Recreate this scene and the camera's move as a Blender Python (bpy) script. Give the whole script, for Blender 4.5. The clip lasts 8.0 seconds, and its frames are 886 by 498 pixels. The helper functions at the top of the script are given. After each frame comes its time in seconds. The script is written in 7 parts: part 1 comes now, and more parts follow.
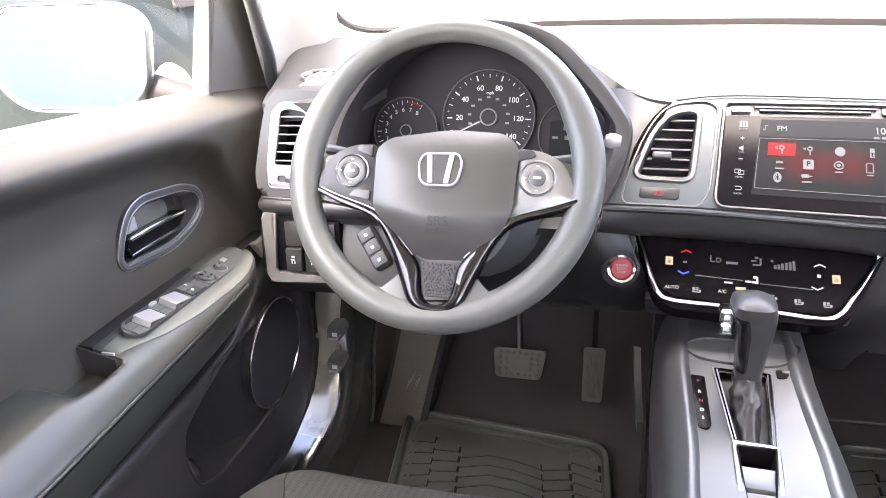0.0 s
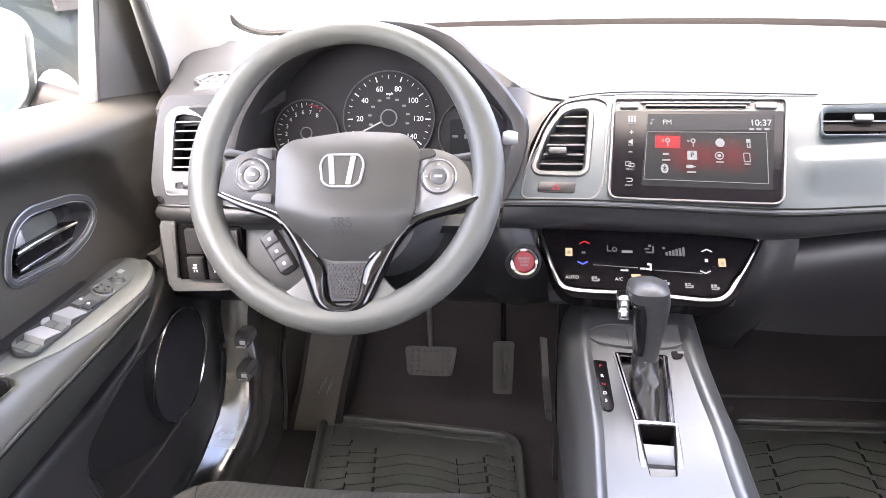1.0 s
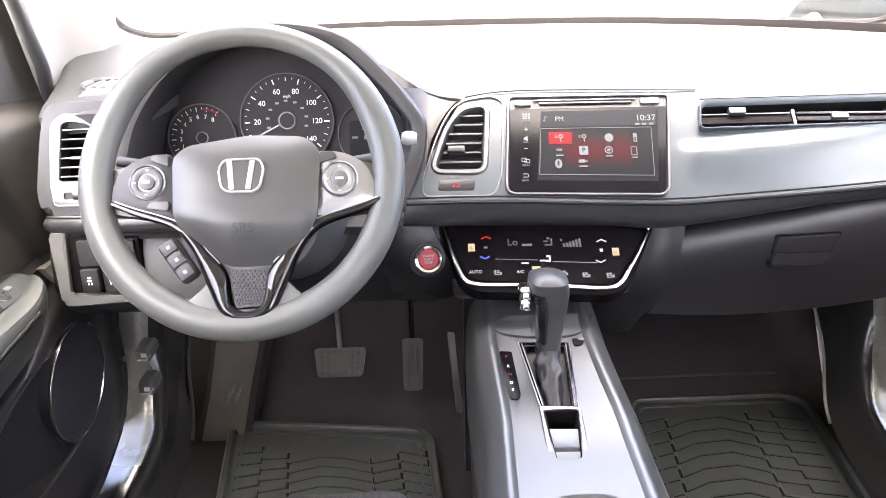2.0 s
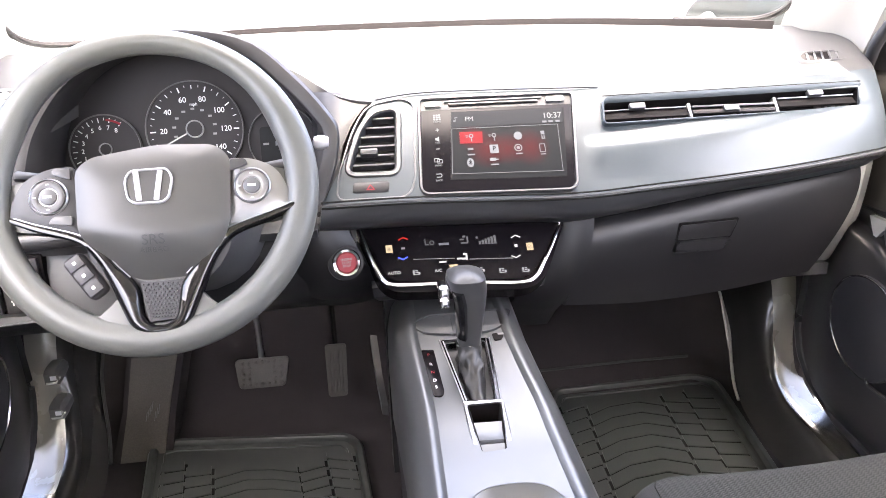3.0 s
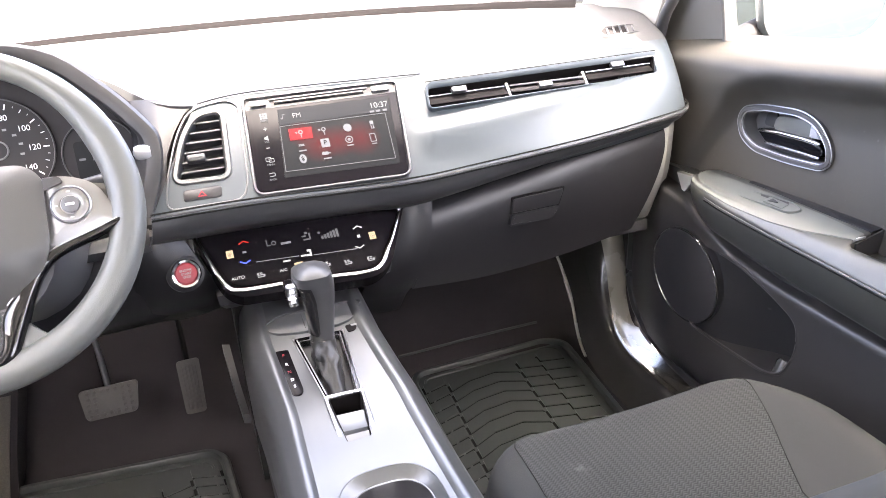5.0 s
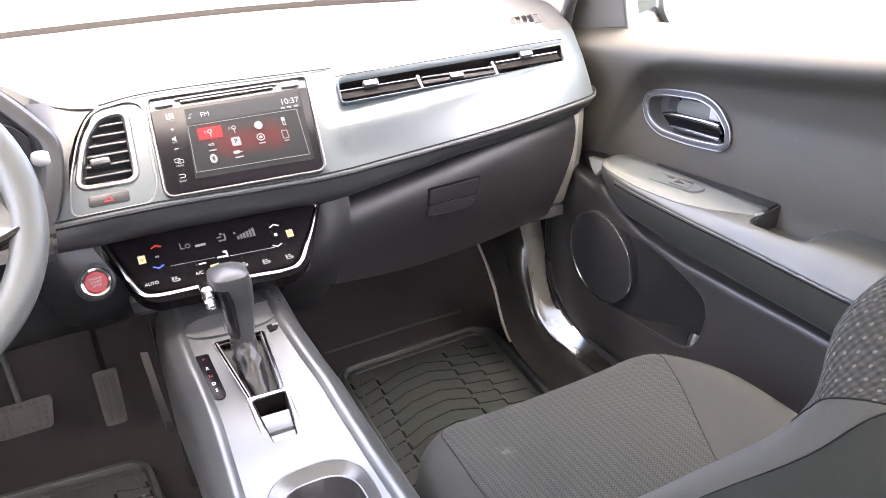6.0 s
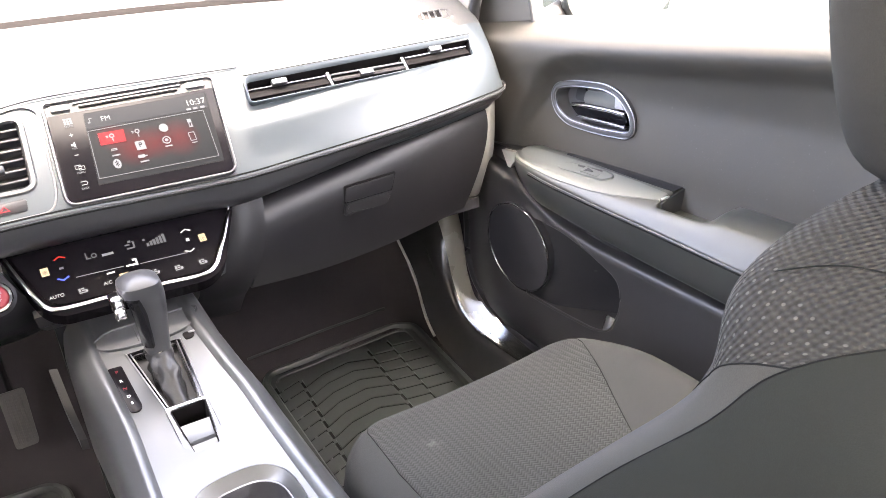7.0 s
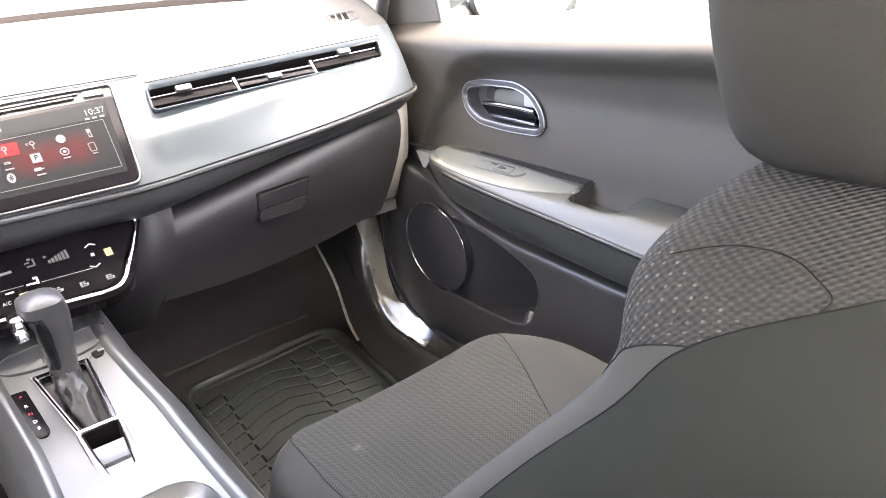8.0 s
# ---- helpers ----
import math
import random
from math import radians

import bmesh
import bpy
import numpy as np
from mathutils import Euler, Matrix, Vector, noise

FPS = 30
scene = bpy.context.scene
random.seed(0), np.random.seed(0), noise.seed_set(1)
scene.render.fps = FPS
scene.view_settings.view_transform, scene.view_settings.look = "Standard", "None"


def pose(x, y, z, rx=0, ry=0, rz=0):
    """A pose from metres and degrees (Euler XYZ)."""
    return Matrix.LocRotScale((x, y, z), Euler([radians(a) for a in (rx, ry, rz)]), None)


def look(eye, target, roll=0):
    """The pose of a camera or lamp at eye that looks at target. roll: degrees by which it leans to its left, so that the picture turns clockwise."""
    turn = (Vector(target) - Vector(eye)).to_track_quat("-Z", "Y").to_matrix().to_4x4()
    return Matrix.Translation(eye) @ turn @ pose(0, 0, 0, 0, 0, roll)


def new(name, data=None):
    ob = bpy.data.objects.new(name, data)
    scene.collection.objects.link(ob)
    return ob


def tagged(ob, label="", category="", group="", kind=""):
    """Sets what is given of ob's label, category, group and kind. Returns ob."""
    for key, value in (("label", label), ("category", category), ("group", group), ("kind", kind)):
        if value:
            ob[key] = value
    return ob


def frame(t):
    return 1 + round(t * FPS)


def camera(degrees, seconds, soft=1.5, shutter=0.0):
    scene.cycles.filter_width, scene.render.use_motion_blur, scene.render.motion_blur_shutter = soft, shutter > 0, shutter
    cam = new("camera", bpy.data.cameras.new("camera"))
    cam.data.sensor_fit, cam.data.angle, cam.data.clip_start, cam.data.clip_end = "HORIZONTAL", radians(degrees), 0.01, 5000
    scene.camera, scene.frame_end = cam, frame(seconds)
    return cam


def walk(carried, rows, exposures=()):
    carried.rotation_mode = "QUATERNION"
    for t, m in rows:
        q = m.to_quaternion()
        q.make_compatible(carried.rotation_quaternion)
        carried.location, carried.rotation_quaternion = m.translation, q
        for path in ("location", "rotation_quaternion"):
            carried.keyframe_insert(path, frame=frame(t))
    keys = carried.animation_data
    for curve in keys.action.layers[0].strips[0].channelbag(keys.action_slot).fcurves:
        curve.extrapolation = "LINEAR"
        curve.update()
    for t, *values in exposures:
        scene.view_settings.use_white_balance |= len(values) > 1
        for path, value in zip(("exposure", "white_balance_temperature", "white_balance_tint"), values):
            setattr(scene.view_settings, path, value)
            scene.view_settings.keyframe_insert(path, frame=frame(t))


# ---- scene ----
cam = camera(60.87, 8.0, 0.9)
PATH = [
    (0.0, pose(-0.1579, -0.8141, 0.8780, 69.451, 1.185, 13.427)),
    (0.5, pose(-0.1562, -0.8180, 0.8779, 69.545, 1.060, 9.714)),
    (1.0, pose(-0.1515, -0.8227, 0.8779, 69.440, 1.099, 6.121)),
    (1.5, pose(-0.1493, -0.8287, 0.8811, 69.265, 0.998, 2.325)),
    (2.0, pose(-0.1483, -0.8339, 0.8832, 69.176, 0.910, -1.401)),
    (3.5, pose(-0.1427, -0.8489, 0.8821, 69.406, 1.863, -11.151)),
    (4.0, pose(-0.1410, -0.8534, 0.8839, 69.014, 2.453, -14.399)),
    (4.5, pose(-0.1392, -0.8562, 0.8823, 68.670, 3.132, -17.696)),
    (6.0, pose(-0.1275, -0.8685, 0.8857, 67.126, 4.136, -27.093)),
    (6.5, pose(-0.1255, -0.8700, 0.8820, 66.791, 4.232, -30.339)),
    (7.0, pose(-0.1226, -0.8757, 0.8823, 66.500, 4.394, -33.515)),
    (7.5, pose(-0.1190, -0.8792, 0.8809, 66.309, 4.505, -36.694)),
    (8.0, pose(-0.1163, -0.8817, 0.8787, 66.226, 4.568, -39.915)),
]
EXPOSURES = [(0.0, 5.34, 6600, 13.5), (3.5, 5.42, 6620, 13.5), (8.0, 5.80, 6920, 13)]
walk(cam, PATH, EXPOSURES)

# ---- world and light ----
world = bpy.data.worlds.new("sky")
scene.world = world
world.use_nodes = True
SUN_ELEVATION, SUN_AZIMUTH = radians(69), radians(180)
wn = world.node_tree.nodes
sky = wn.new("ShaderNodeTexSky")
sky.sky_type = "NISHITA"
sky.sun_disc = False
sky.sun_elevation = SUN_ELEVATION
sky.sun_rotation = SUN_AZIMUTH
sky.air_density, sky.dust_density, sky.ozone_density = 0.45, 7.0, 0.0
wn["Background"].inputs[1].default_value = 0.15
world.node_tree.links.new(sky.outputs[0], wn["Background"].inputs[0])
sun = new("sun", bpy.data.lights.new("sun", "SUN"))
sun.data.energy = 4.5
sun.data.angle = radians(0.5)
sun.data.color = (1.0, 0.95, 0.88)
sun.matrix_basis = look((math.sin(SUN_AZIMUTH) * math.cos(SUN_ELEVATION) * 20, math.cos(SUN_AZIMUTH) * math.cos(SUN_ELEVATION) * 20, math.sin(SUN_ELEVATION) * 20), (0, 0, 0))


# ---- materials ----
def material(name, color, rough=0.5, metal=0.0, grain=0.0, scale=900.0, vary=0.15, bump=0.08, coat=0.0, spots=0.0, spec=0.5):
    """A surface with fine relief, mottled colour and uneven gloss."""
    m = bpy.data.materials.new(name)
    m.use_nodes = True
    n, l = m.node_tree.nodes, m.node_tree.links
    b = n["Principled BSDF"]
    b.inputs["Roughness"].default_value = rough
    b.inputs["Metallic"].default_value = metal
    b.inputs["Coat Weight"].default_value = coat
    b.inputs["Specular IOR Level"].default_value = spec
    b.inputs["Coat Roughness"].default_value = 0.06
    co = n.new("ShaderNodeTexCoord")
    big = n.new("ShaderNodeTexNoise")
    big.inputs["Scale"].default_value = 14.0
    big.inputs["Detail"].default_value = 5.0
    l.new(co.outputs["Object"], big.inputs["Vector"])
    fine = n.new("ShaderNodeTexNoise")
    fine.inputs["Scale"].default_value = scale
    fine.inputs["Detail"].default_value = 3.0
    l.new(co.outputs["Object"], fine.inputs["Vector"])
    mixer = n.new("ShaderNodeMix")
    mixer.data_type = "RGBA"
    mixer.inputs[6].default_value = (*[c * (1 - vary) for c in color], 1)
    mixer.inputs[7].default_value = (*[min(1, c * (1 + vary)) for c in color], 1)
    l.new(big.outputs["Fac"], mixer.inputs[0])
    out = mixer.outputs[2]
    if grain:
        g = n.new("ShaderNodeMix")
        g.data_type = "RGBA"
        g.blend_type = "MULTIPLY"
        g.inputs[0].default_value = grain
        l.new(out, g.inputs[6])
        l.new(fine.outputs["Fac"], g.inputs[7])
        out = g.outputs[2]
    if spots:
        dust = n.new("ShaderNodeTexNoise")
        dust.inputs["Scale"].default_value = 420.0
        dust.inputs["Detail"].default_value = 1.0
        l.new(co.outputs["Object"], dust.inputs["Vector"])
        ramp = n.new("ShaderNodeMapRange")
        ramp.inputs["From Min"].default_value = 0.72
        ramp.inputs["From Max"].default_value = 0.80
        ramp.inputs["To Max"].default_value = spots
        l.new(dust.outputs["Fac"], ramp.inputs["Value"])
        g = n.new("ShaderNodeMix")
        g.data_type = "RGBA"
        g.inputs[7].default_value = (0.4, 0.38, 0.34, 1)
        l.new(ramp.outputs[0], g.inputs[0])
        l.new(out, g.inputs[6])
        out = g.outputs[2]
    l.new(out, b.inputs["Base Color"])
    gloss = n.new("ShaderNodeMapRange")
    gloss.inputs["To Min"].default_value = max(0.02, rough - 0.08)
    gloss.inputs["To Max"].default_value = min(1, rough + 0.08)
    l.new(big.outputs["Fac"], gloss.inputs["Value"])
    l.new(gloss.outputs[0], b.inputs["Roughness"])
    if bump:
        bp = n.new("ShaderNodeBump")
        bp.inputs["Strength"].default_value = bump
        bp.inputs["Distance"].default_value = 0.0006
        l.new(fine.outputs["Fac"], bp.inputs["Height"])
        l.new(bp.outputs[0], b.inputs["Normal"])
    return m


def node_math(m, op, a, b=0.0, c=0.0):
    """One arithmetic node; sockets or plain numbers go in."""
    n, l = m.node_tree.nodes, m.node_tree.links
    k = n.new("ShaderNodeMath")
    k.operation = op
    for i, v in enumerate((a, b, c)):
        if isinstance(v, (int, float)):
            k.inputs[i].default_value = v
        else:
            l.new(v, k.inputs[i])
    return k.outputs[0]


def tint(m, fac, color):
    """Lays a colour over the base colour by a factor."""
    n, l = m.node_tree.nodes, m.node_tree.links
    b = n["Principled BSDF"]
    mx = n.new("ShaderNodeMix")
    mx.data_type = "RGBA"
    l.new(b.inputs["Base Color"].links[0].from_socket, mx.inputs[6])
    mx.inputs[7].default_value = (*color, 1)
    l.new(fac, mx.inputs[0])
    l.new(mx.outputs[2], b.inputs["Base Color"])


def relief(m, height, distance, strength=1.0):
    n, l = m.node_tree.nodes, m.node_tree.links
    b = n["Principled BSDF"]
    bp = n.new("ShaderNodeBump")
    bp.inputs["Strength"].default_value = strength
    bp.inputs["Distance"].default_value = distance
    l.new(height, bp.inputs["Height"])
    if b.inputs["Normal"].links:
        l.new(b.inputs["Normal"].links[0].from_socket, bp.inputs["Normal"])
    l.new(bp.outputs[0], b.inputs["Normal"])


def ribbed_cloth(name, color, light):
    """Fore-and-aft ribs 9 mm apart with slanting stitches that turn at each rib."""
    m = material(name, color, 0.92, 0, 0.4, 1500, 0.15, 0.3, spec=0.25)
    n = m.node_tree.nodes
    co = n.new("ShaderNodeTexCoord")
    sep = n.new("ShaderNodeSeparateXYZ")
    m.node_tree.links.new(co.outputs["Object"], sep.inputs[0])
    x, y = sep.outputs["X"], sep.outputs["Y"]
    zig = node_math(m, "PINGPONG", x, 0.0045)
    slant = node_math(m, "SINE", node_math(m, "MULTIPLY", node_math(m, "ADD", y, zig), 2 * math.pi / 0.0042))
    rib = node_math(m, "COSINE", node_math(m, "MULTIPLY", x, 2 * math.pi / 0.009))
    both = node_math(m, "MULTIPLY_ADD", slant, 0.24, node_math(m, "MULTIPLY_ADD", rib, 0.10, 0.45))
    tint(m, node_math(m, "MAXIMUM", node_math(m, "MINIMUM", both, 1.0), 0.0), light)
    relief(m, both, 0.0009, 0.5)
    return m


def knit_cloth(name, color, light, dot):
    """Chunky woven cloth: staggered 5 mm cells, and pale dots on one panel."""
    m = material(name, color, 0.9, 0, 0.4, 1500, 0.15, 0.3, spec=0.25)
    n = m.node_tree.nodes
    co = n.new("ShaderNodeTexCoord")
    sep = n.new("ShaderNodeSeparateXYZ")
    m.node_tree.links.new(co.outputs["UV"], sep.inputs[0])
    u, v = sep.outputs["X"], sep.outputs["Y"]
    wob = n.new("ShaderNodeTexNoise")
    wob.inputs["Scale"].default_value = 160.0
    m.node_tree.links.new(co.outputs["UV"], wob.inputs["Vector"])
    u = node_math(m, "MULTIPLY_ADD", wob.outputs["Fac"], 0.0016, u)
    cu = node_math(m, "COSINE", node_math(m, "MULTIPLY", u, 2 * math.pi / 0.0128))
    cv = node_math(m, "COSINE", node_math(m, "MULTIPLY", v, 2 * math.pi / 0.0116))
    su = node_math(m, "COSINE", node_math(m, "MULTIPLY", u, 2 * math.pi / 0.0052))
    sv = node_math(m, "COSINE", node_math(m, "MULTIPLY", v, 2 * math.pi / 0.0046))
    cell = node_math(m, "MULTIPLY_ADD", node_math(m, "ADD", su, sv), 0.25, 0.5)
    stag = node_math(m, "MULTIPLY_ADD", node_math(m, "MULTIPLY", cu, cv), 0.5, 0.5)
    tint(m, node_math(m, "POWER", cell, 1.4), light)
    spot_ = n.new("ShaderNodeMapRange")
    spot_.interpolation_type = "SMOOTHSTEP"
    spot_.inputs["From Min"].default_value = 0.86
    spot_.inputs["From Max"].default_value = 0.98
    spot_.inputs["To Max"].default_value = 0.75
    m.node_tree.links.new(stag, spot_.inputs["Value"])
    zone = n.new("ShaderNodeMapRange")
    zone.inputs["From Min"].default_value = 0.064
    zone.inputs["From Max"].default_value = 0.061
    m.node_tree.links.new(v, zone.inputs["Value"])
    tint(m, node_math(m, "MULTIPLY", spot_.outputs[0], zone.outputs[0]), dot)
    relief(m, cell, 0.0022, 0.8)
    return m


def glow(name, color, strength):
    m = bpy.data.materials.new(name)
    m.use_nodes = True
    b = m.node_tree.nodes["Principled BSDF"]
    b.inputs["Base Color"].default_value = (*[c * 0.04 for c in color], 1)
    b.inputs["Specular IOR Level"].default_value = 0.1
    b.inputs["Emission Color"].default_value = (*color, 1)
    b.inputs["Emission Strength"].default_value = strength
    return m


def pane_glass(name, gloss=0.05):
    m = bpy.data.materials.new(name)
    m.use_nodes = True
    n, l = m.node_tree.nodes, m.node_tree.links
    n.remove(n["Principled BSDF"])
    clear = n.new("ShaderNodeBsdfTransparent")
    clear.inputs[0].default_value = (0.9, 0.93, 0.92, 1)
    shine = n.new("ShaderNodeBsdfGlossy")
    shine.inputs["Roughness"].default_value = 0.02
    mix = n.new("ShaderNodeMixShader")
    mix.inputs[0].default_value = gloss
    l.new(clear.outputs[0], mix.inputs[1])
    l.new(shine.outputs[0], mix.inputs[2])
    l.new(mix.outputs[0], n["Material Output"].inputs[0])
    return m


DASH_TOP = material("dash_top_plastic", (0.055, 0.054, 0.053), 0.5, 0, 0.35, 1100, 0.1, 0.25)
BLACK = material("black_grained_plastic", (0.036, 0.035, 0.037), 0.5, 0, 0.3, 1100, 0.2, 0.25, spots=0.03)
DARK = material("charcoal_plastic", (0.046, 0.045, 0.046), 0.36, 0, 0.3, 1000, 0.15, 0.22)
SOFT = material("soft_padded_trim", (0.032, 0.032, 0.033), 0.42, 0, 0.2, 1200, 0.12, 0.25)
GREY = material("grey_satin_plastic", (0.080, 0.080, 0.081), 0.42, 0.1, 0.1, 900, 0.06, 0.06)
SILVER = material("silver_satin_paint", (0.116, 0.119, 0.121), 0.35, 0.65, 0.08, 2500, 0.05, 0.03)
GREYPAD = material("grey_padded_dash_face", (0.048, 0.058, 0.064), 0.36, 0.1, 0.1, 1200, 0.06, 0.08)
CHROME = material("chrome", (0.75, 0.75, 0.76), 0.12, 1.0, 0, 900, 0.03, 0.0)
SATIN = material("satin_chrome", (0.38, 0.38, 0.395), 0.34, 1.0, 0, 900, 0.04, 0.0)
VTRIM = material("gloss_black_trim", (0.005, 0.005, 0.006), 0.11, 0, 0, 900, 0.05, 0.0, spec=0.5)
PIANO = material("piano_black", (0.006, 0.006, 0.007), 0.14, 0, 0, 900, 0.1, 0.0, coat=0.25, spec=0.35)
RIM = material("wheel_urethane", (0.106, 0.108, 0.100), 0.35, 0, 0.3, 1500, 0.1, 0.3)
HUB = material("airbag_cover", (0.056, 0.055, 0.052), 0.35, 0, 0.25, 1500, 0.1, 0.25)
RUBBER = material("black_rubber", (0.035, 0.035, 0.036), 0.62, 0, 0.4, 700, 0.25, 0.2, spots=0.05)
MAT = material("rubber_floor_mat", (0.043, 0.048, 0.047), 0.43, 0, 0.3, 800, 0.2, 0.15, spots=0.05)
CARPET = material("black_carpet", (0.049, 0.043, 0.045), 0.95, 0, 0.6, 1300, 0.25, 0.9, spots=0.05, spec=0.2)
DOORSKIN = material("door_soft_vinyl", (0.062, 0.0565, 0.047), 0.6, 0, 0.35, 1300, 0.12, 0.3, spots=0.16)
DOORLOW = material("door_hard_plastic", (0.040, 0.038, 0.037), 0.36, 0, 0.3, 1000, 0.15, 0.22)
PILLAR = material("warm_grey_pillar_cloth", (0.31, 0.293, 0.263), 0.9, 0, 0.3, 1300, 0.06, 0.3)
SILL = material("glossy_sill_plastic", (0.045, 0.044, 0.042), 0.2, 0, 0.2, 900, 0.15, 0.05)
KNOB = material("knob_leather", (0.042, 0.042, 0.042), 0.42, 0, 0.2, 900, 0.1, 0.2)
LEATHER = material("shifter_boot_leather", (0.022, 0.0210, 0.0205), 0.40, 0, 0.2, 700, 0.2, 0.3)
SEAMDARK = material("seam_thread", (0.012, 0.0115, 0.0105), 0.8, 0, 0, 900, 0.1, 0.0, spec=0.1)
VINYL = material("seat_side_vinyl", (0.0220, 0.0222, 0.0176), 0.8, 0, 0.3, 1400, 0.1, 0.3, spec=0.22)
FABRIC = ribbed_cloth("ribbed_seat_cloth", (0.0135, 0.0138, 0.0130), (0.046, 0.0465, 0.0437))
def stain(m, place, reach, strength, color):
    """A pale worn spot on cloth."""
    n = m.node_tree.nodes
    co = n.new("ShaderNodeTexCoord")
    d = n.new("ShaderNodeVectorMath")
    d.operation = "DISTANCE"
    d.inputs[1].default_value = place
    m.node_tree.links.new(co.outputs["Object"], d.inputs[0])
    wob = n.new("ShaderNodeTexNoise")
    wob.inputs["Scale"].default_value = 120.0
    m.node_tree.links.new(co.outputs["Object"], wob.inputs["Vector"])
    mr = n.new("ShaderNodeMapRange")
    mr.interpolation_type = "SMOOTHSTEP"
    mr.inputs["From Max"].default_value = reach
    mr.inputs["To Min"].default_value = strength
    mr.inputs["To Max"].default_value = 0.0
    m.node_tree.links.new(node_math(m, "MULTIPLY_ADD", wob.outputs["Fac"], reach * 0.8, d.outputs["Value"]), mr.inputs["Value"])
    tint(m, mr.outputs[0], color)


stain(FABRIC, (0.231, -0.24, 0.312), 0.026, 0.6, (0.17, 0.17, 0.16))
STRIP = material("backrest_strip_cloth", (0.072, 0.068, 0.059), 0.85, 0, 0.4, 1500, 0.1, 0.35, spec=0.25)
BOLSTER = material("bolster_cloth", (0.0310, 0.0314, 0.0295), 0.85, 0, 0.4, 1500, 0.1, 0.35, spec=0.25)
ARM = material("armrest_vinyl", (0.051, 0.052, 0.046), 0.33, 0, 0.2, 1300, 0.08, 0.08, spec=0.6)
POD = material("satin_switch_panel", (0.132, 0.137, 0.126), 0.4, 0, 0.1, 1000, 0.06, 0.05)
PEDAL = material("worn_pedal_rubber", (0.095, 0.088, 0.078), 0.6, 0, 0.4, 500, 0.3, 0.3, spots=0.1)
FOOTPLATE = material("scuffed_footrest", (0.125, 0.115, 0.098), 0.75, 0, 0.5, 400, 0.3, 0.4, spots=0.15)
PIPING = material("armrest_piping", (0.055, 0.055, 0.054), 0.34, 0, 0, 900, 0.05, 0)
KNIT = knit_cloth("dotted_seat_cloth", (0.040, 0.037, 0.032), (0.060, 0.055, 0.048), (0.150, 0.141, 0.126))
HEADCLOTH = material("headrest_cloth", (0.034, 0.032, 0.0285), 0.85, 0, 0.45, 1500, 0.12, 0.4, spec=0.25)
# Shaded copy of the silver switch pad.
PAD_SHADED = material("shaded_switch_pad", (0.042, 0.042, 0.043), 0.42, 0.1, 0.1, 900, 0.08, 0.05, spec=0.3)
GLOSSRED = material("red_button", (0.22, 0.008, 0.016), 0.4, 0, 0, 900, 0.1, 0.0, spec=0.3)
ENDCAP = material("pale_grey_plastic", (0.48, 0.47, 0.43), 0.5, 0, 0.2, 1000, 0.08, 0.1)
SCREEN = material("coated_black_glass", (0.007, 0.006, 0.007), 0.22, 0, 0, 900, 0.1, 0.0, spec=0.06)
DIAL = material("matt_dial_face", (0.026, 0.024, 0.025), 0.55, 0, 0, 900, 0.1, 0.0, spec=0.15)
DULLPAINT = material("dusty_dark_paint", (0.004, 0.0052, 0.0052), 0.6, 0, 0, 900, 0.1, 0.0, spec=0.06)
FRIT = material("black_glass_edge", (0.006, 0.005, 0.005), 0.7, 0, 0, 900, 0.1, 0.0, spec=0.1)
LIGHTPAINT = material("bright_silver_paint", (0.42, 0.42, 0.43), 0.4, 0.2, 0, 900, 0.05, 0.02)
PADPAINT = material("silver_switch_pad", (0.24, 0.24, 0.245), 0.36, 0.9, 0, 900, 0.05, 0.02)
INKLIGHT = material("pale_ink", (0.7, 0.7, 0.7), 0.5, 0, 0, 900, 0.02, 0.0)
INKGREY = material("grey_ink", (0.18, 0.18, 0.18), 0.5, 0, 0, 900, 0.02, 0.0)
MIRROR = material("mirror_glass", (0.064, 0.080, 0.085), 0.02, 1.0, 0, 900, 0.0, 0.0)
CARPAINT = material("dark_car_paint", (0.012, 0.013, 0.016), 0.45, 0, 0, 900, 0.1, 0.0, spec=0.25)
HOODPAINT = material("pale_car_paint", (0.62, 0.6, 0.58), 0.3, 0.2, 0, 900, 0.03, 0.0, coat=0.8)
CONCRETE = material("sunlit_concrete", (0.45, 0.44, 0.41), 0.9, 0, 0.3, 60, 0.15, 0.3)
HANDLEPAINT = material("satin_handle_paint", (0.18, 0.18, 0.18), 0.34, 0.7, 0, 900, 0.04, 0.0)
RECESS_DARK = material("dark_recess", (0.016, 0.015, 0.015), 0.55, 0, 0.2, 1000, 0.2, 0.15)
SHELLPAINT = material("dark_mirror_paint", (0.016, 0.020, 0.022), 0.4, 0.1, 0, 900, 0.04, 0.0, coat=0.4)
SAIL = material("sail_panel_plastic", (0.125, 0.121, 0.112), 0.5, 0, 0.2, 1000, 0.08, 0.15)
# Shade between the mat blocks, put into a near-black colour.
GROOVE_SHADE = material("mat_groove_shade", (0.005, 0.005, 0.0052), 0.9, 0, 0.4, 700, 0.25, 0.2, spots=0.03, spec=0.15)
BEZEL = material("dark_satin_bezel", (0.20, 0.20, 0.205), 0.36, 0.9, 0, 900, 0.04, 0.0)
# Base colour raised to carry the highlight along the sill.
KICK_LIT = material("lit_kick_panel", (0.33, 0.32, 0.28), 0.27, 0, 0.15, 900, 0.08, 0.05)
HOUSING = material("side_vent_plastic", (0.030, 0.030, 0.031), 0.46, 0, 0.2, 1000, 0.08, 0.12)
HOOD = material("instrument_hood_plastic", (0.022, 0.0205, 0.0205), 0.52, 0, 0.3, 1100, 0.15, 0.25)
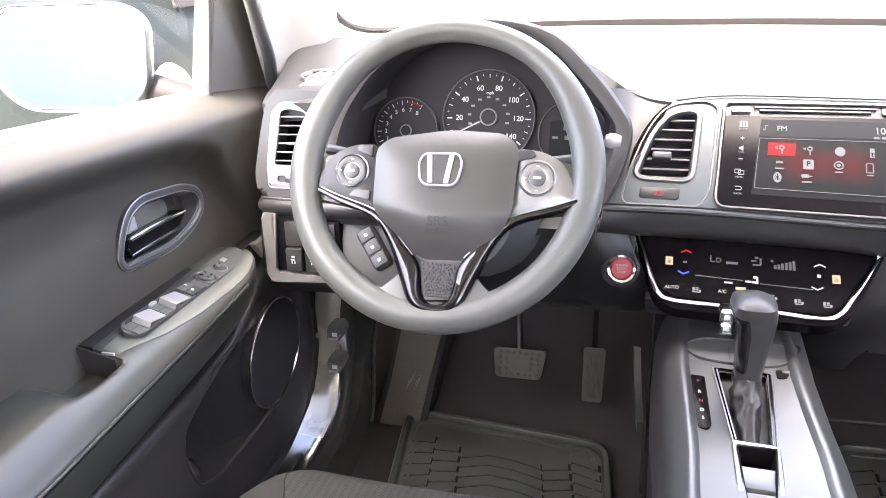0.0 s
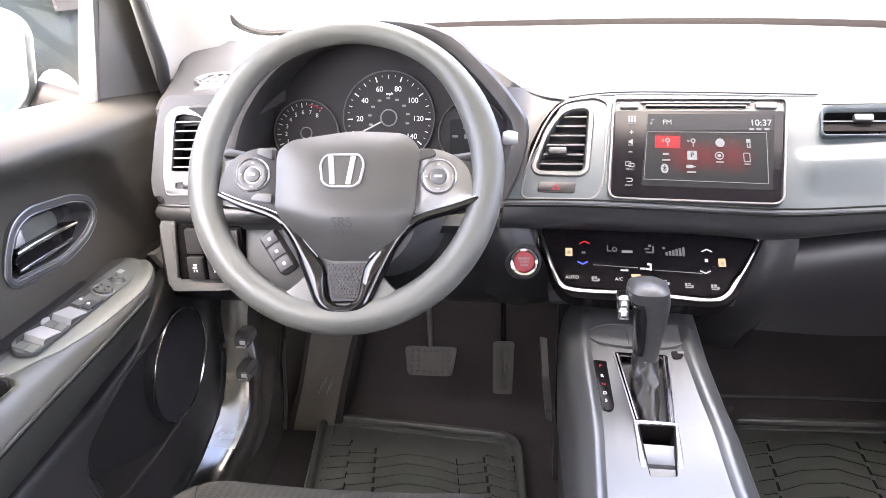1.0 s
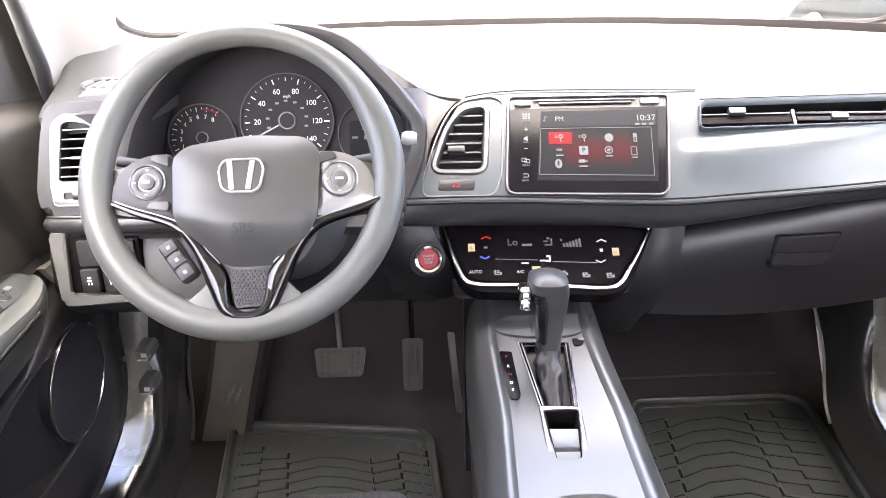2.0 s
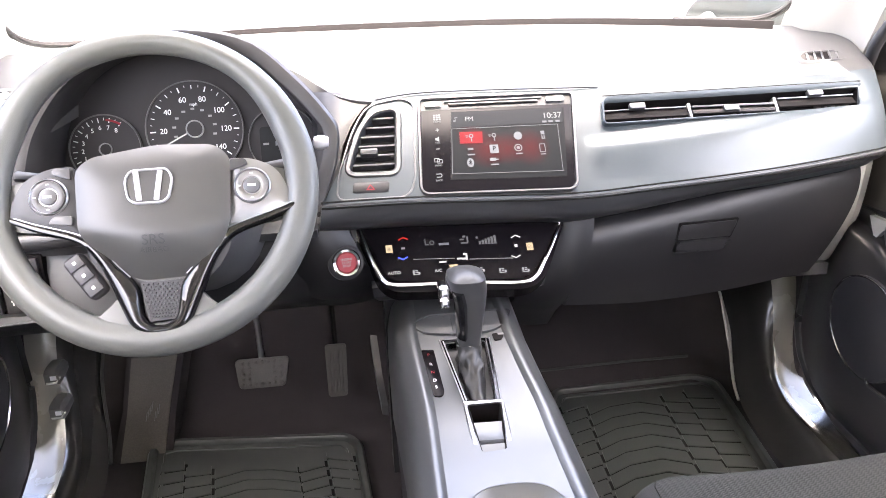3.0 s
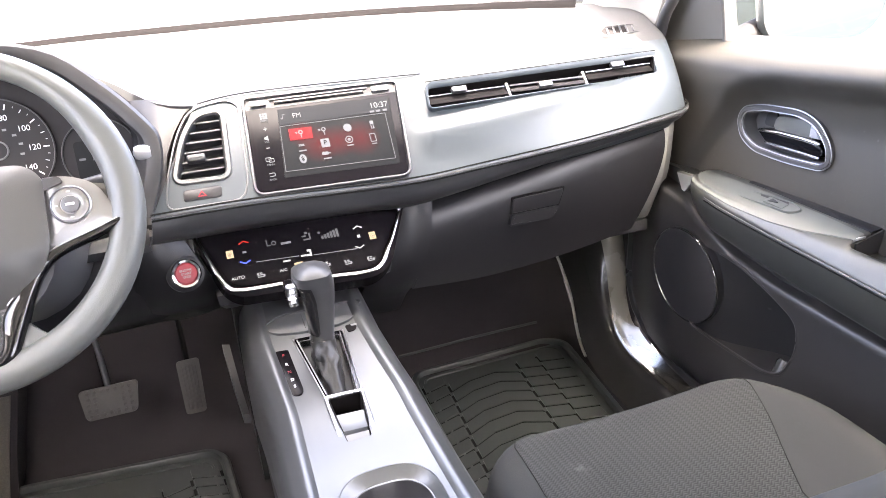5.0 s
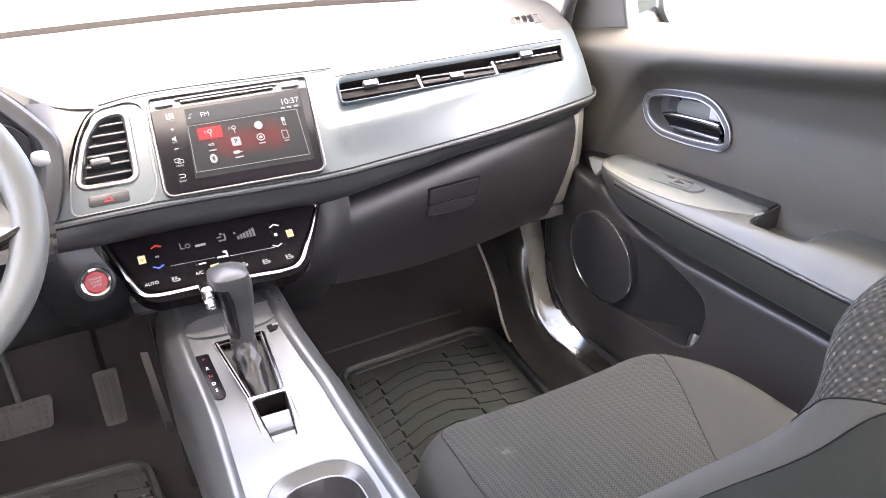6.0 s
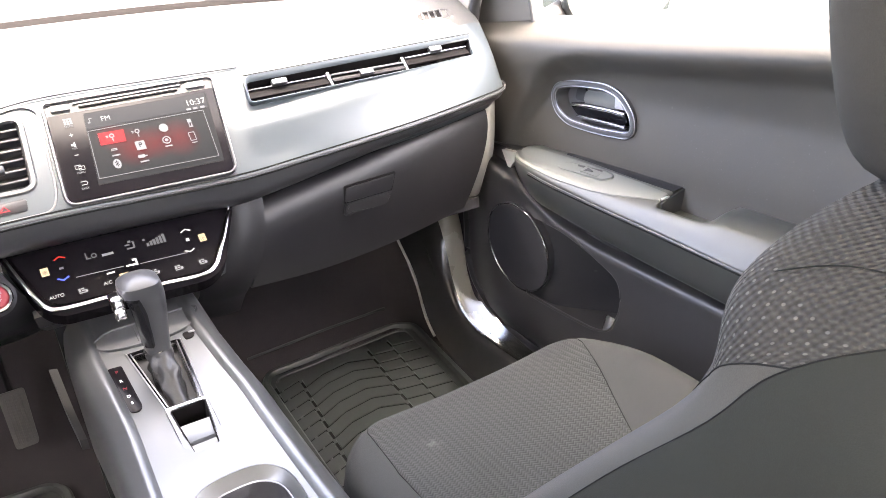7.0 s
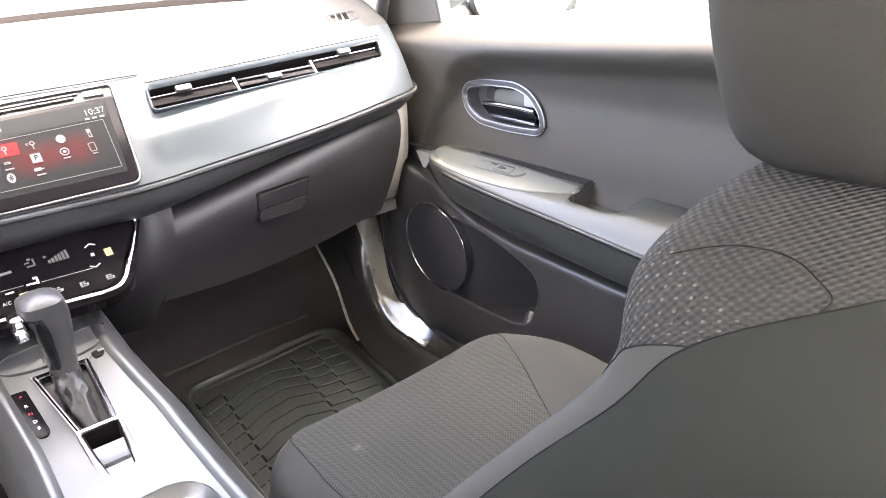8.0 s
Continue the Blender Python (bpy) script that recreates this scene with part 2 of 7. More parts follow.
KNEE = material("knee_panel_grey", (0.15, 0.15, 0.148), 0.45, 0, 0.15, 1000, 0.06, 0.12)
LIDDARK = material("glove_box_plastic", (0.015, 0.0145, 0.0155), 0.4, 0, 0.3, 1000, 0.12, 0.22, spec=0.35)
GLASS = pane_glass("window_glass")
LCD_DARK = glow("screen_dark_grey", (0.05, 0.052, 0.058), 0.013)
LCD_RED = glow("screen_red", (0.55, 0.03, 0.04), 0.028)
LCD_WHITE = glow("screen_white", (0.9, 0.9, 0.9), 0.026)
LCD_DIM = glow("panel_dim_grey", (0.30, 0.30, 0.32), 0.016)
LCD_BAR = glow("screen_bar_grey", (0.075, 0.078, 0.088), 0.024)
LCD_GREY = glow("screen_grey", (0.4, 0.4, 0.42), 0.036)
def red_wash(m, places):
    """Soft red areas on the lit display, round the given places."""
    n, l = m.node_tree.nodes, m.node_tree.links
    b = n["Principled BSDF"]
    geo_ = n.new("ShaderNodeTexCoord")
    last = None
    for place, reach in places:
        d = n.new("ShaderNodeVectorMath")
        d.operation = "DISTANCE"
        d.inputs[1].default_value = place
        l.new(geo_.outputs["Object"], d.inputs[0])
        mr = n.new("ShaderNodeMapRange")
        mr.inputs["From Max"].default_value = reach
        mr.inputs["To Min"].default_value = 1.0
        mr.inputs["To Max"].default_value = 0.0
        l.new(d.outputs["Value"], mr.inputs["Value"])
        mx = n.new("ShaderNodeMix")
        mx.data_type = "RGBA"
        mx.inputs[6].default_value = (0.05, 0.052, 0.058, 1)
        mx.inputs[7].default_value = (0.42, 0.012, 0.02, 1)
        if last is not None:
            l.new(last, mx.inputs[6])
        l.new(mr.outputs[0], mx.inputs[0])
        last = mx.outputs[2]
    l.new(last, b.inputs["Emission Color"])


AMBER = glow("amber_lamp", (0.95, 0.74, 0.48), 0.026)
BLUE = glow("blue_lamp", (0.1, 0.15, 0.95), 0.05)
REDLAMP = glow("red_lamp", (0.9, 0.06, 0.05), 0.02)


# ---- mesh tools ----
def V(*a):
    return Vector(a)


def basis(origin, right, up):
    """A pose from an origin and two directions; the third points out of the surface."""
    x = Vector(right).normalized()
    w = x.cross(Vector(up)).normalized()
    u = w.cross(x)
    m = Matrix((x, u, w)).transposed().to_4x4()
    m.translation = Vector(origin)
    return m


def thing(name, at, label, category, group="", kind=""):
    ob = new(name)
    ob.empty_display_size = 0.05
    ob.location = at
    return tagged(ob, label, category, group, kind)


def part(name, bm, mat, parent=None, label="", angle=38):
    """Links a bmesh as one mesh object, under its thing or part."""
    bmesh.ops.remove_doubles(bm, verts=bm.verts, dist=1e-5)
    bmesh.ops.recalc_face_normals(bm, faces=bm.faces)
    me = bpy.data.meshes.new(name)
    bm.to_mesh(me)
    bm.free()
    me.materials.append(mat)
    me.shade_smooth()
    me.set_sharp_from_angle(angle=radians(angle))
    ob = new(name, me)
    if parent is not None:
        ob.parent = parent
        if parent.data is None:
            ob.matrix_parent_inverse = parent.matrix_basis.inverted()
    if label:
        tagged(ob, label)
    return ob


def box(center, size, bevel=0.003, seg=2, m=None):
    bm = bmesh.new()
    bmesh.ops.create_cube(bm, size=1.0)
    bmesh.ops.transform(bm, matrix=Matrix.Diagonal((*size, 1)), verts=bm.verts)
    if bevel:
        bmesh.ops.bevel(bm, geom=bm.edges[:], offset=min(bevel, min(size) * 0.45), segments=seg, profile=0.6, affect="EDGES")
    bmesh.ops.translate(bm, vec=center, verts=bm.verts)
    if m is not None:
        bmesh.ops.transform(bm, matrix=m, verts=bm.verts)
    return bm


def merge(*bms):
    out = bmesh.new()
    for b in bms:
        me = bpy.data.meshes.new("tmp")
        b.to_mesh(me)
        b.free()
        out.from_mesh(me)
        bpy.data.meshes.remove(me)
    return out


def curve(points, count, closed=False):
    """Points spaced along a smooth line through the given ones."""
    p = [Vector(q) for q in points]
    n = len(p)
    spans = n if closed else n - 1
    out = []
    for i in range(count):
        f = i / count * spans if closed else i / (count - 1) * spans
        k = min(int(f), spans - 1)
        a = f - k
        if closed:
            q = [p[(k + j - 1) % n] for j in range(4)]
        else:
            q = [p[max(0, min(n - 1, k + j - 1))] for j in range(4)]
        out.append(0.5 * ((2 * q[1]) + (q[2] - q[0]) * a + (2 * q[0] - 5 * q[1] + 4 * q[2] - q[3]) * a * a + (3 * q[1] - q[0] - 3 * q[2] + q[3]) * a ** 3))
    return out


def rounded(points, r, seg=5):
    """A polygon with its corners rounded; r may be one radius or one for each corner."""
    p = [Vector(q) for q in points]
    out = []
    for i, c in enumerate(p):
        rad = r[i] if isinstance(r, (list, tuple)) else r
        a, b = p[i - 1] - c, p[(i + 1) % len(p)] - c
        d = min(rad, a.length * 0.48, b.length * 0.48)
        a, b = c + a.normalized() * d, c + b.normalized() * d
        for k in range(seg + 1):
            s = k / seg
            out.append(a * (1 - s) ** 2 + c * 2 * s * (1 - s) + b * s * s)
    return out


def grid(rows, close_u=False, close_v=False, caps=False):
    """A surface through rows of points."""
    bm = bmesh.new()
    vs = [[bm.verts.new(q) for q in row] for row in rows]
    nr, nc = len(vs), len(vs[0])
    for i in range(nr if close_v else nr - 1):
        for j in range(nc if close_u else nc - 1):
            a, b = vs[i], vs[(i + 1) % nr]
            bm.faces.new((a[j], a[(j + 1) % nc], b[(j + 1) % nc], b[j]))
    if caps:
        bm.faces.new(vs[0])
        bm.faces.new(list(reversed(vs[-1])))
    return bm


def slab(rows, back):
    """A closed solid between a surface and its copy moved by back."""
    back = Vector(back)
    loops = []
    for row in rows:
        row = [Vector(q) for q in row]
        loops.append(row + [q + back for q in reversed(row)])
    bm = grid(loops, close_u=True)
    bm.verts.ensure_lookup_table()
    m = len(loops[0])
    for first in (0, (len(loops) - 1) * m):
        for j in range(m // 2 - 1):
            bm.faces.new([bm.verts[first + k] for k in (j, j + 1, m - 2 - j, m - 1 - j)])
    return bm


def prism(outline, m, w0, w1, bevel=0.0, seg=2):
    """A plate of that outline in the plane of m, from w0 to w1 along its normal; bevel rounds the outer edge."""
    bm = bmesh.new()
    low = [bm.verts.new((q[0], q[1], w0)) for q in outline]
    high = [bm.verts.new((q[0], q[1], w1)) for q in outline]
    n = len(low)
    for i in range(n):
        bm.faces.new((low[i], low[(i + 1) % n], high[(i + 1) % n], high[i]))
    bm.faces.new(list(reversed(low)))
    top = bm.faces.new(high)
    if bevel:
        bmesh.ops.bevel(bm, geom=list(top.edges), offset=bevel, segments=seg, profile=0.6, affect="EDGES")
    bmesh.ops.transform(bm, matrix=m, verts=bm.verts)
    return bm


def ring(outer, inner, m, w0, w1, crown=0.0):
    """A flat ring between two outlines of equal count, with a raised crown."""
    n = len(outer)
    rows = []
    for k, (f, w) in enumerate(((0, w0), (0, w1 - crown), (0.25, w1), (0.75, w1), (1, w1 - crown), (1, w0))):
        rows.append([m @ Vector((outer[i][0] * (1 - f) + inner[i][0] * f, outer[i][1] * (1 - f) + inner[i][1] * f, w)) for i in range(n)])
    return grid(rows, close_u=True, close_v=True)


def tube(path, r, seg=10, closed=False, flat=1.0, up=(0, 0, 1)):
    p = [Vector(q) for q in path]
    n = len(p)
    rows = []
    for i, c in enumerate(p):
        a = p[(i - 1) % n] if closed or i else p[0]
        b = p[(i + 1) % n] if closed or i < n - 1 else p[-1]
        t = (b - a).normalized()
        s = t.cross(Vector(up))
        if s.length < 1e-4:
            s = t.cross(Vector((1, 0, 0)))
        s.normalize()
        o = s.cross(t)
        rad = r[i] if isinstance(r, (list, tuple)) else r
        rows.append([c + s * math.cos(2 * math.pi * k / seg) * rad + o * math.sin(2 * math.pi * k / seg) * rad * flat for k in range(seg)])
    return grid(rows, close_u=True, close_v=closed, caps=not closed)


def lathe(profile, m, seg=32):
    """Turns (radius, height) pairs about the normal of m."""
    rows = [[m @ Vector((r * math.cos(2 * math.pi * k / seg), r * math.sin(2 * math.pi * k / seg), h)) for k in range(seg)] for r, h in profile]
    return grid(rows, close_u=True, caps=True)


def circle(cx, cy, rx, ry=None, n=40):
    ry = rx if ry is None else ry
    return [(cx + rx * math.cos(2 * math.pi * k / n), cy + ry * math.sin(2 * math.pi * k / n)) for k in range(n)]


def grow(outline, d):
    """An outline moved outward by d."""
    p = [Vector((q[0], q[1])) for q in outline]
    n = len(p)
    area = sum(p[i].x * p[(i + 1) % n].y - p[(i + 1) % n].x * p[i].y for i in range(n))
    out = []
    for i in range(n):
        t = p[(i + 1) % n] - p[i - 1]
        t.normalize()
        out.append(p[i] + Vector((t.y, -t.x)) * (d if area > 0 else -d))
    return out


def carve(ob, *cutters):
    """Cuts real openings through a solid."""
    for c in cutters:
        bmesh.ops.recalc_face_normals(c, faces=c.faces)
        me = bpy.data.meshes.new("cutter")
        c.to_mesh(me)
        c.free()
        cut = new("cutter", me)
        mod = ob.modifiers.new("cut", "BOOLEAN")
        mod.operation, mod.object, mod.solver = "DIFFERENCE", cut, "EXACT"
        fresh = bpy.data.meshes.new_from_object(ob.evaluated_get(bpy.context.evaluated_depsgraph_get()))
        ob.modifiers.remove(mod)
        ob.data = fresh
        bpy.data.objects.remove(cut)
    ob.data.shade_smooth()
    ob.data.set_sharp_from_angle(angle=radians(38))


def words(text, m, size, mat, parent, name="marking", align="CENTER", lift=0.0006):
    """Raised letters in the built-in font, as a mesh under their thing."""
    c = bpy.data.curves.new("text", "FONT")
    c.body, c.size, c.align_x, c.align_y, c.extrude = text, size, align, "CENTER", 0.0002
    tmp = new("text", c)
    me = bpy.data.meshes.new_from_object(tmp.evaluated_get(bpy.context.evaluated_depsgraph_get()))
    bpy.data.objects.remove(tmp)
    me.transform(m @ Matrix.Translation((0, 0, lift)))
    me.materials.clear()
    me.materials.append(mat)
    ob = new(name, me)
    ob.parent = parent
    if parent.data is None:
        ob.matrix_parent_inverse = parent.matrix_basis.inverted()
    return ob


def smooth(a, b, x):
    t = max(0.0, min(1.0, (x - a) / (b - a)))
    return t * t * (3 - 2 * t)


def along(x, table):
    """Reads a value off a table of (x, value) pairs."""
    if x <= table[0][0]:
        return table[0][1]
    for (a, va), (b, vb) in zip(table, table[1:]):
        if x <= b:
            return va + (vb - va) * (x - a) / (b - a)
    return table[-1][1]


# ---- outside ----
ground = tagged(part("ground", grid([[V(x, y, -0.36 + 0.0 * x) for x in (-400, -40, -6, 0, 6, 40, 400)] for y in (-400, -40, -6, 0, 6, 40, 400)]), CONCRETE), "pale sunlit concrete car park", "ground", "", "structure")


# ---- car shell ----
def sheet(name, rows, thick, mat, label, category, kind="structure"):
    return tagged(part(name, slab(rows, thick), mat), label, category, "", kind)


FLOOR_LINE = [(-1.9, 0.0), (0.40, 0.0), (0.48, 0.004), (0.54, 0.03), (0.66, 0.22), (0.74, 0.38), (0.76, 0.60)]
sheet("floor", [[V(x, y, z) for x in np.linspace(-0.68, 0.68, 15)] for y, z in FLOOR_LINE], (0, 0.02, -0.03), CARPET, "black carpeted car floor rising to the firewall", "floor")
def header_y(x):
    """Where the windscreen meets the roof."""
    return 0.07 - 0.05 * (x / 0.7) ** 2


sheet("ceiling", [[V(x, -1.9 + (header_y(x) + 1.91) * k, 1.27 - 0.11 * (x / 0.69) ** 2 - 0.05 * smooth(0.8, 1.0, k)) for x in np.linspace(-0.69, 0.69, 17)] for k in np.linspace(0, 1, 10)], (0, 0, 0.03), PILLAR, "pale grey cloth headliner", "ceiling")
rear_wall = [[V(x, -1.9 + 0.06 * (1 - (x / 0.7) ** 2), z) for x in np.linspace(-0.72, 0.72, 5)] for z in (-0.05, 0.4, 0.78)]
sheet("wall_rear", rear_wall, (0, -0.05, 0), DARK, "dark tailgate trim behind the cabin", "wall")


def pane(name, rows, label):
    ob = tagged(part(name, grid(rows), GLASS), label, "window", "", "structure")
    ob.visible_shadow = False
    return ob


def base_y(x):
    """Where the windscreen meets the dashboard top."""
    return 0.765 - 0.40 * (abs(x) / 0.69) ** 2.6


BASE_Z = 0.772
pane("window_1", [[V(x * (1 - 0.12 * k), base_y(x) * (1 - k) + header_y(x) * k, BASE_Z - 0.005 + (1.235 - 0.08 * (x / 0.7) ** 2 - BASE_Z) * k) for x in np.linspace(-0.69, 0.69, 17)] for k in np.linspace(0, 1, 5)], "clear windscreen glass")
for s, nm in ((-1, "window_2"), (1, "window_3")):
    pane(nm, [[V(s * (0.752 - 0.03 * k), y, 0.70 + 0.48 * k) for y in np.linspace(-0.85, 0.19, 5)] for k in np.linspace(0, 1, 4)], "clear front door window glass")
    pane(nm[:-1] + str(int(nm[-1]) + 2), [[V(s * (0.752 - 0.03 * k), y, 0.74 + 0.42 * k) for y in np.linspace(-1.75, -0.95, 3)] for k in np.linspace(0, 1, 3)], "clear rear door window glass")
pane("window_6", [[V(x, -1.93 + 0.2 * k, 0.78 + 0.42 * k) for x in np.linspace(-0.62, 0.62, 5)] for k in (0, 1)], "clear tailgate window glass")

for s, nm in ((-1, "left"), (1, "right")):
    # door pillars, rear quarter and roof rail
    rail = thing("body_side_" + nm, (s * 0.72, -0.9, 0.0), "body side with pillars and roof rail", "car body", "", "structure")
    post = [[V(s * (0.70 - 0.12 * k) + s * dx, -0.90 + dy - 0.03 * k, 0.05 + 1.13 * k) for dx, dy in ((-0.02, -0.06), (-0.02, 0.06), (0.04, 0.07), (0.05, -0.07))] for k in (0, 0.3, 0.6, 1)]
    part("centre_pillar", grid(post, close_u=True, caps=True), PILLAR, rail, "pale pillar trim")
    # Unseen rail, set wider than the roof edge to keep sun off the doors.
    part("roof_rail", tube([V(s * 0.715, 0.37, 0.775), V(s * 0.71, 0.25, 0.93), V(s * 0.703, 0.10, 1.12), V(s * 0.70, -0.1, 1.15), V(s * 0.70, -0.9, 1.16), V(s * 0.70, -1.8, 1.13)], [0.034, 0.036, 0.042, 0.045, 0.045, 0.045], 12), PILLAR, rail, "pale roof rail trim, set wide to shade the doors")
    part("rear_quarter", box((s * 0.76, -1.42, 0.36), (0.07, 0.98, 0.76), 0.02), DARK, rail)
    part("rear_pillar", box((s * 0.69, -1.84, 0.95), (0.09, 0.14, 0.5), 0.02), PILLAR, rail, "pale pillar trim")
    # front pillar: pale cloth-covered trim that rises from the corner of the dashboard
    pil = []
    for k in np.linspace(0, 1, 9):
        c = V(s * (0.693 - 0.075 * k), 0.375 - 0.31 * k, 0.715 + 0.46 * k)
        a, b = V(s * -0.05, 0.085, 0.045), V(s * 0.022, -0.075, -0.012)
        pil.append([c + a * f + V(s * -0.012, -0.01, 0) * math.sin(math.pi * g) for f, g in ((1, 0), (0.55, 0.6), (0.1, 0.9))] + [c + b * f + V(s * -0.012, -0.01, 0) * math.sin(math.pi * g) for f, g in ((0.3, 0.9), (0.7, 0.6), (1, 0))] + [c + V(s * 0.05, 0.05, 0)])
    tagged(part("front_pillar_" + nm, grid(pil, close_u=True, caps=True), PILLAR), "pale warm grey windscreen pillar trim", "pillar", "", "structure")

# bonnet and cowl in front of the windscreen
def bonnet_y(x, y):
    """The rear edge of the bonnet follows the windscreen."""
    return max(y, base_y(min(abs(x), 0.69)) + 0.016) if y > 0.7 else base_y(min(abs(x), 0.69)) + 0.016


hood = [[V(x, bonnet_y(x, y), along(y, [(0.6, 0.752), (0.72, 0.750), (0.9, 0.738), (1.3, 0.70), (1.7, 0.60), (1.95, 0.42), (2.0, 0.1)]) - 0.10 * (abs(x) / 0.8) ** 3 * smooth(0.7, 1.0, y)) for x in np.linspace(-0.82, 0.82, 21)] for y in (0.6, 0.78, 0.9, 1.1, 1.3, 1.5, 1.7, 1.85, 1.95, 2.0)]
tagged(part("bonnet", slab(hood, (0, 0, -0.03)), HOODPAINT), "pale car bonnet seen past the windscreen", "car bonnet", "", "structure")
cowl = [[V(x, base_y(x) + dy, BASE_Z + dz) for x in np.linspace(-0.45, 0.615, 25)] for dy, dz in ((-0.036, -0.006), (-0.0362, 0.0052), (-0.030, 0.0054))]
tagged(part("windscreen_seal", slab(cowl, (0, 0.005, -0.02)), FRIT), "black rubber seal along the windscreen base", "seal", "", "structure")

for s in (-1, 1):
    side_line = curve([(s * 0.50, 0.590, 0.774), (s * 0.565, 0.525, 0.774), (s * 0.615, 0.470, 0.780), (s * 0.640, 0.425, 0.808), (s * 0.648, 0.37, 0.88), (s * 0.635, 0.26, 1.02), (s * 0.62, 0.12, 1.16)], 36)
    tagged(part("windscreen_edge", tube(side_line, 0.006, 8), FRIT), "black band along the windscreen side", "seal", "", "structure")
    # Unseen wall, added to keep stray daylight out of the footwell.
    tagged(part("wall_side_" + ("left" if s < 0 else "right"), box((s * 0.735, 0.60, 0.30), (0.05, 0.50, 0.80), 0.01), CARPET), "dark unseen side wall that closes a light gap behind the dashboard", "wall", "", "structure")

# ---- dashboard ----
dash = thing("dashboard", (0.0, 0.3, 0.35), "dark dashboard with grey padded face and silver trim", "dashboard")

TOP_LINE = curve([(-0.100, 0.214, 0.706), (-0.02, 0.222, 0.713), (0.195, 0.222, 0.710), (0.368, 0.222, 0.706), (0.51, 0.222, 0.710), (0.60, 0.221, 0.716), (0.645, 0.223, 0.719), (0.678, 0.240, 0.714), (0.702, 0.300, 0.703)], 130)
LOW_LINE = curve([(-0.178, 0.112, 0.588), (-0.049, 0.112, 0.588), (0.155, 0.112, 0.580), (0.272, 0.112, 0.585), (0.456, 0.120, 0.595), (0.60, 0.137, 0.606), (0.652, 0.150, 0.611), (0.672, 0.182, 0.616), (0.682, 0.260, 0.625)], 130)
PLANE = basis((0.0, 0.122, 0.597), (1, 0, 0), (0, 0.646, 0.763))

# top pad, from the windscreen to the edge of the face
left_edge = [(-0.695, 0.30, 0.690), (-0.668, 0.185, 0.698), (-0.60, 0.152, 0.706), (-0.53, 0.165, 0.712), (-0.47, 0.34, 0.735), (-0.35, 0.42, 0.752), (-0.23, 0.37, 0.742), (-0.15, 0.235, 0.714), (-0.100, 0.214, 0.706)]
rear_edge = curve(left_edge, 36) + TOP_LINE[1:]
pad = []
for k in np.linspace(0, 1, 14):
    row = []
    for q in rear_edge:
        x = q.x
        end = V(x, base_y(x) - 0.004, BASE_Z - 0.008)
        w = q.lerp(end, k)
        w.z += (0.018 - 0.012 * smooth(-0.45, -0.55, x)) * math.sin(math.pi * min(1, k * 1.0)) * (1 - 0.5 * (abs(x) / 0.69) ** 4) * (1 - k) + 0.004 * smooth(0, 0.06, k)
        row.append(w)
    pad.append(row)
top_pad = part("top_pad", slab(pad, (0, 0.004, -0.025)), DASH_TOP, dash, "grained dashboard top pad")

# padded face with real openings for the vents
face = []
for k in np.linspace(0, 1, 60):
    row = []
    for a, b in zip(TOP_LINE, LOW_LINE):
        q = a.lerp(b, k)
        bulge = 0.006 * math.sin(math.pi * k) * smooth(0.2, 0.4, q.x)
        v = (q.z - 0.597) / 0.763
        crest = along(q.x, [(0.21, 0.050), (0.43, 0.062), (0.637, 0.094)])
        bulge += 0.008 * smooth(0.194, 0.214, q.x) * smooth(0.655, 0.60, q.x) * smooth(0.0, crest - 0.004, v) * (1 - 0.9 * smooth(crest - 0.002, crest + 0.022, v))
        row.append(q + V(0, -0.763, 0.646) * bulge)
    face.append(row)
dash_face = part("padded_face", slab(face, (0, 0.035, -0.03)), GREYPAD, dash, "grey padded face with stitched lower edge")

VENT_C = rounded([(-0.1385, 0.036), (-0.1190, 0.095), (-0.0985, 0.1235), (-0.0690, 0.1270), (-0.0765, 0.0345)], [0.010, 0.03, 0.02, 0.010, 0.010], 6)
VENT_P = rounded([(0.2250, 0.0872), (0.2310, 0.1212), (0.6260, 0.1270), (0.6150, 0.0930)], [0.008, 0.005, 0.005, 0.008], 6)
LIP_P = rounded([(0.2222, 0.0852), (0.2275, 0.1305), (0.6335, 0.1355), (0.6230, 0.0910)], [0.010, 0.012, 0.012, 0.012], 6)
HAZARD = rounded([(-0.136, 0.005), (-0.134, 0.020), (-0.086, 0.020), (-0.088, 0.004)], 0.004, 4)


def pad_z(x, y):
    """Height of the top pad at a place."""
    j = min(range(len(rear_edge)), key=lambda k: abs(rear_edge[k].x - x))
    return along(y, [(row[j].y, row[j].z) for row in pad])


carve(dash_face, prism(VENT_C, PLANE, -0.03, 0.03), prism(VENT_P, PLANE, -0.03, 0.03))
stitch = [q + V(0, -0.004, 0.004) for q in LOW_LINE[:-14]]
part("top_joint", tube([q + V(0, -0.002, 0.0018) for q in TOP_LINE[2:-8] if q.x < 0.23], 0.0009, 6), SEAMDARK, dash, "fine joint along the top of the face")
# Lighter piping colour stands for the reflection along the edge.
part("piping", tube(stitch, 0.0020, 8), GREY, dash, "stitched piping along the face, grey for its bright reflection")
part("piping_joint", tube([q + V(0, -0.0005, -0.0042) for q in stitch], 0.0012, 6), SEAMDARK, dash, "dark joint under the piping")
part("stitch_line", tube([q + V(0, -0.0045, 0.0085) for q in LOW_LINE[:-14]], 0.0012, 6), SEAMDARK, dash, "dark stitched seam")

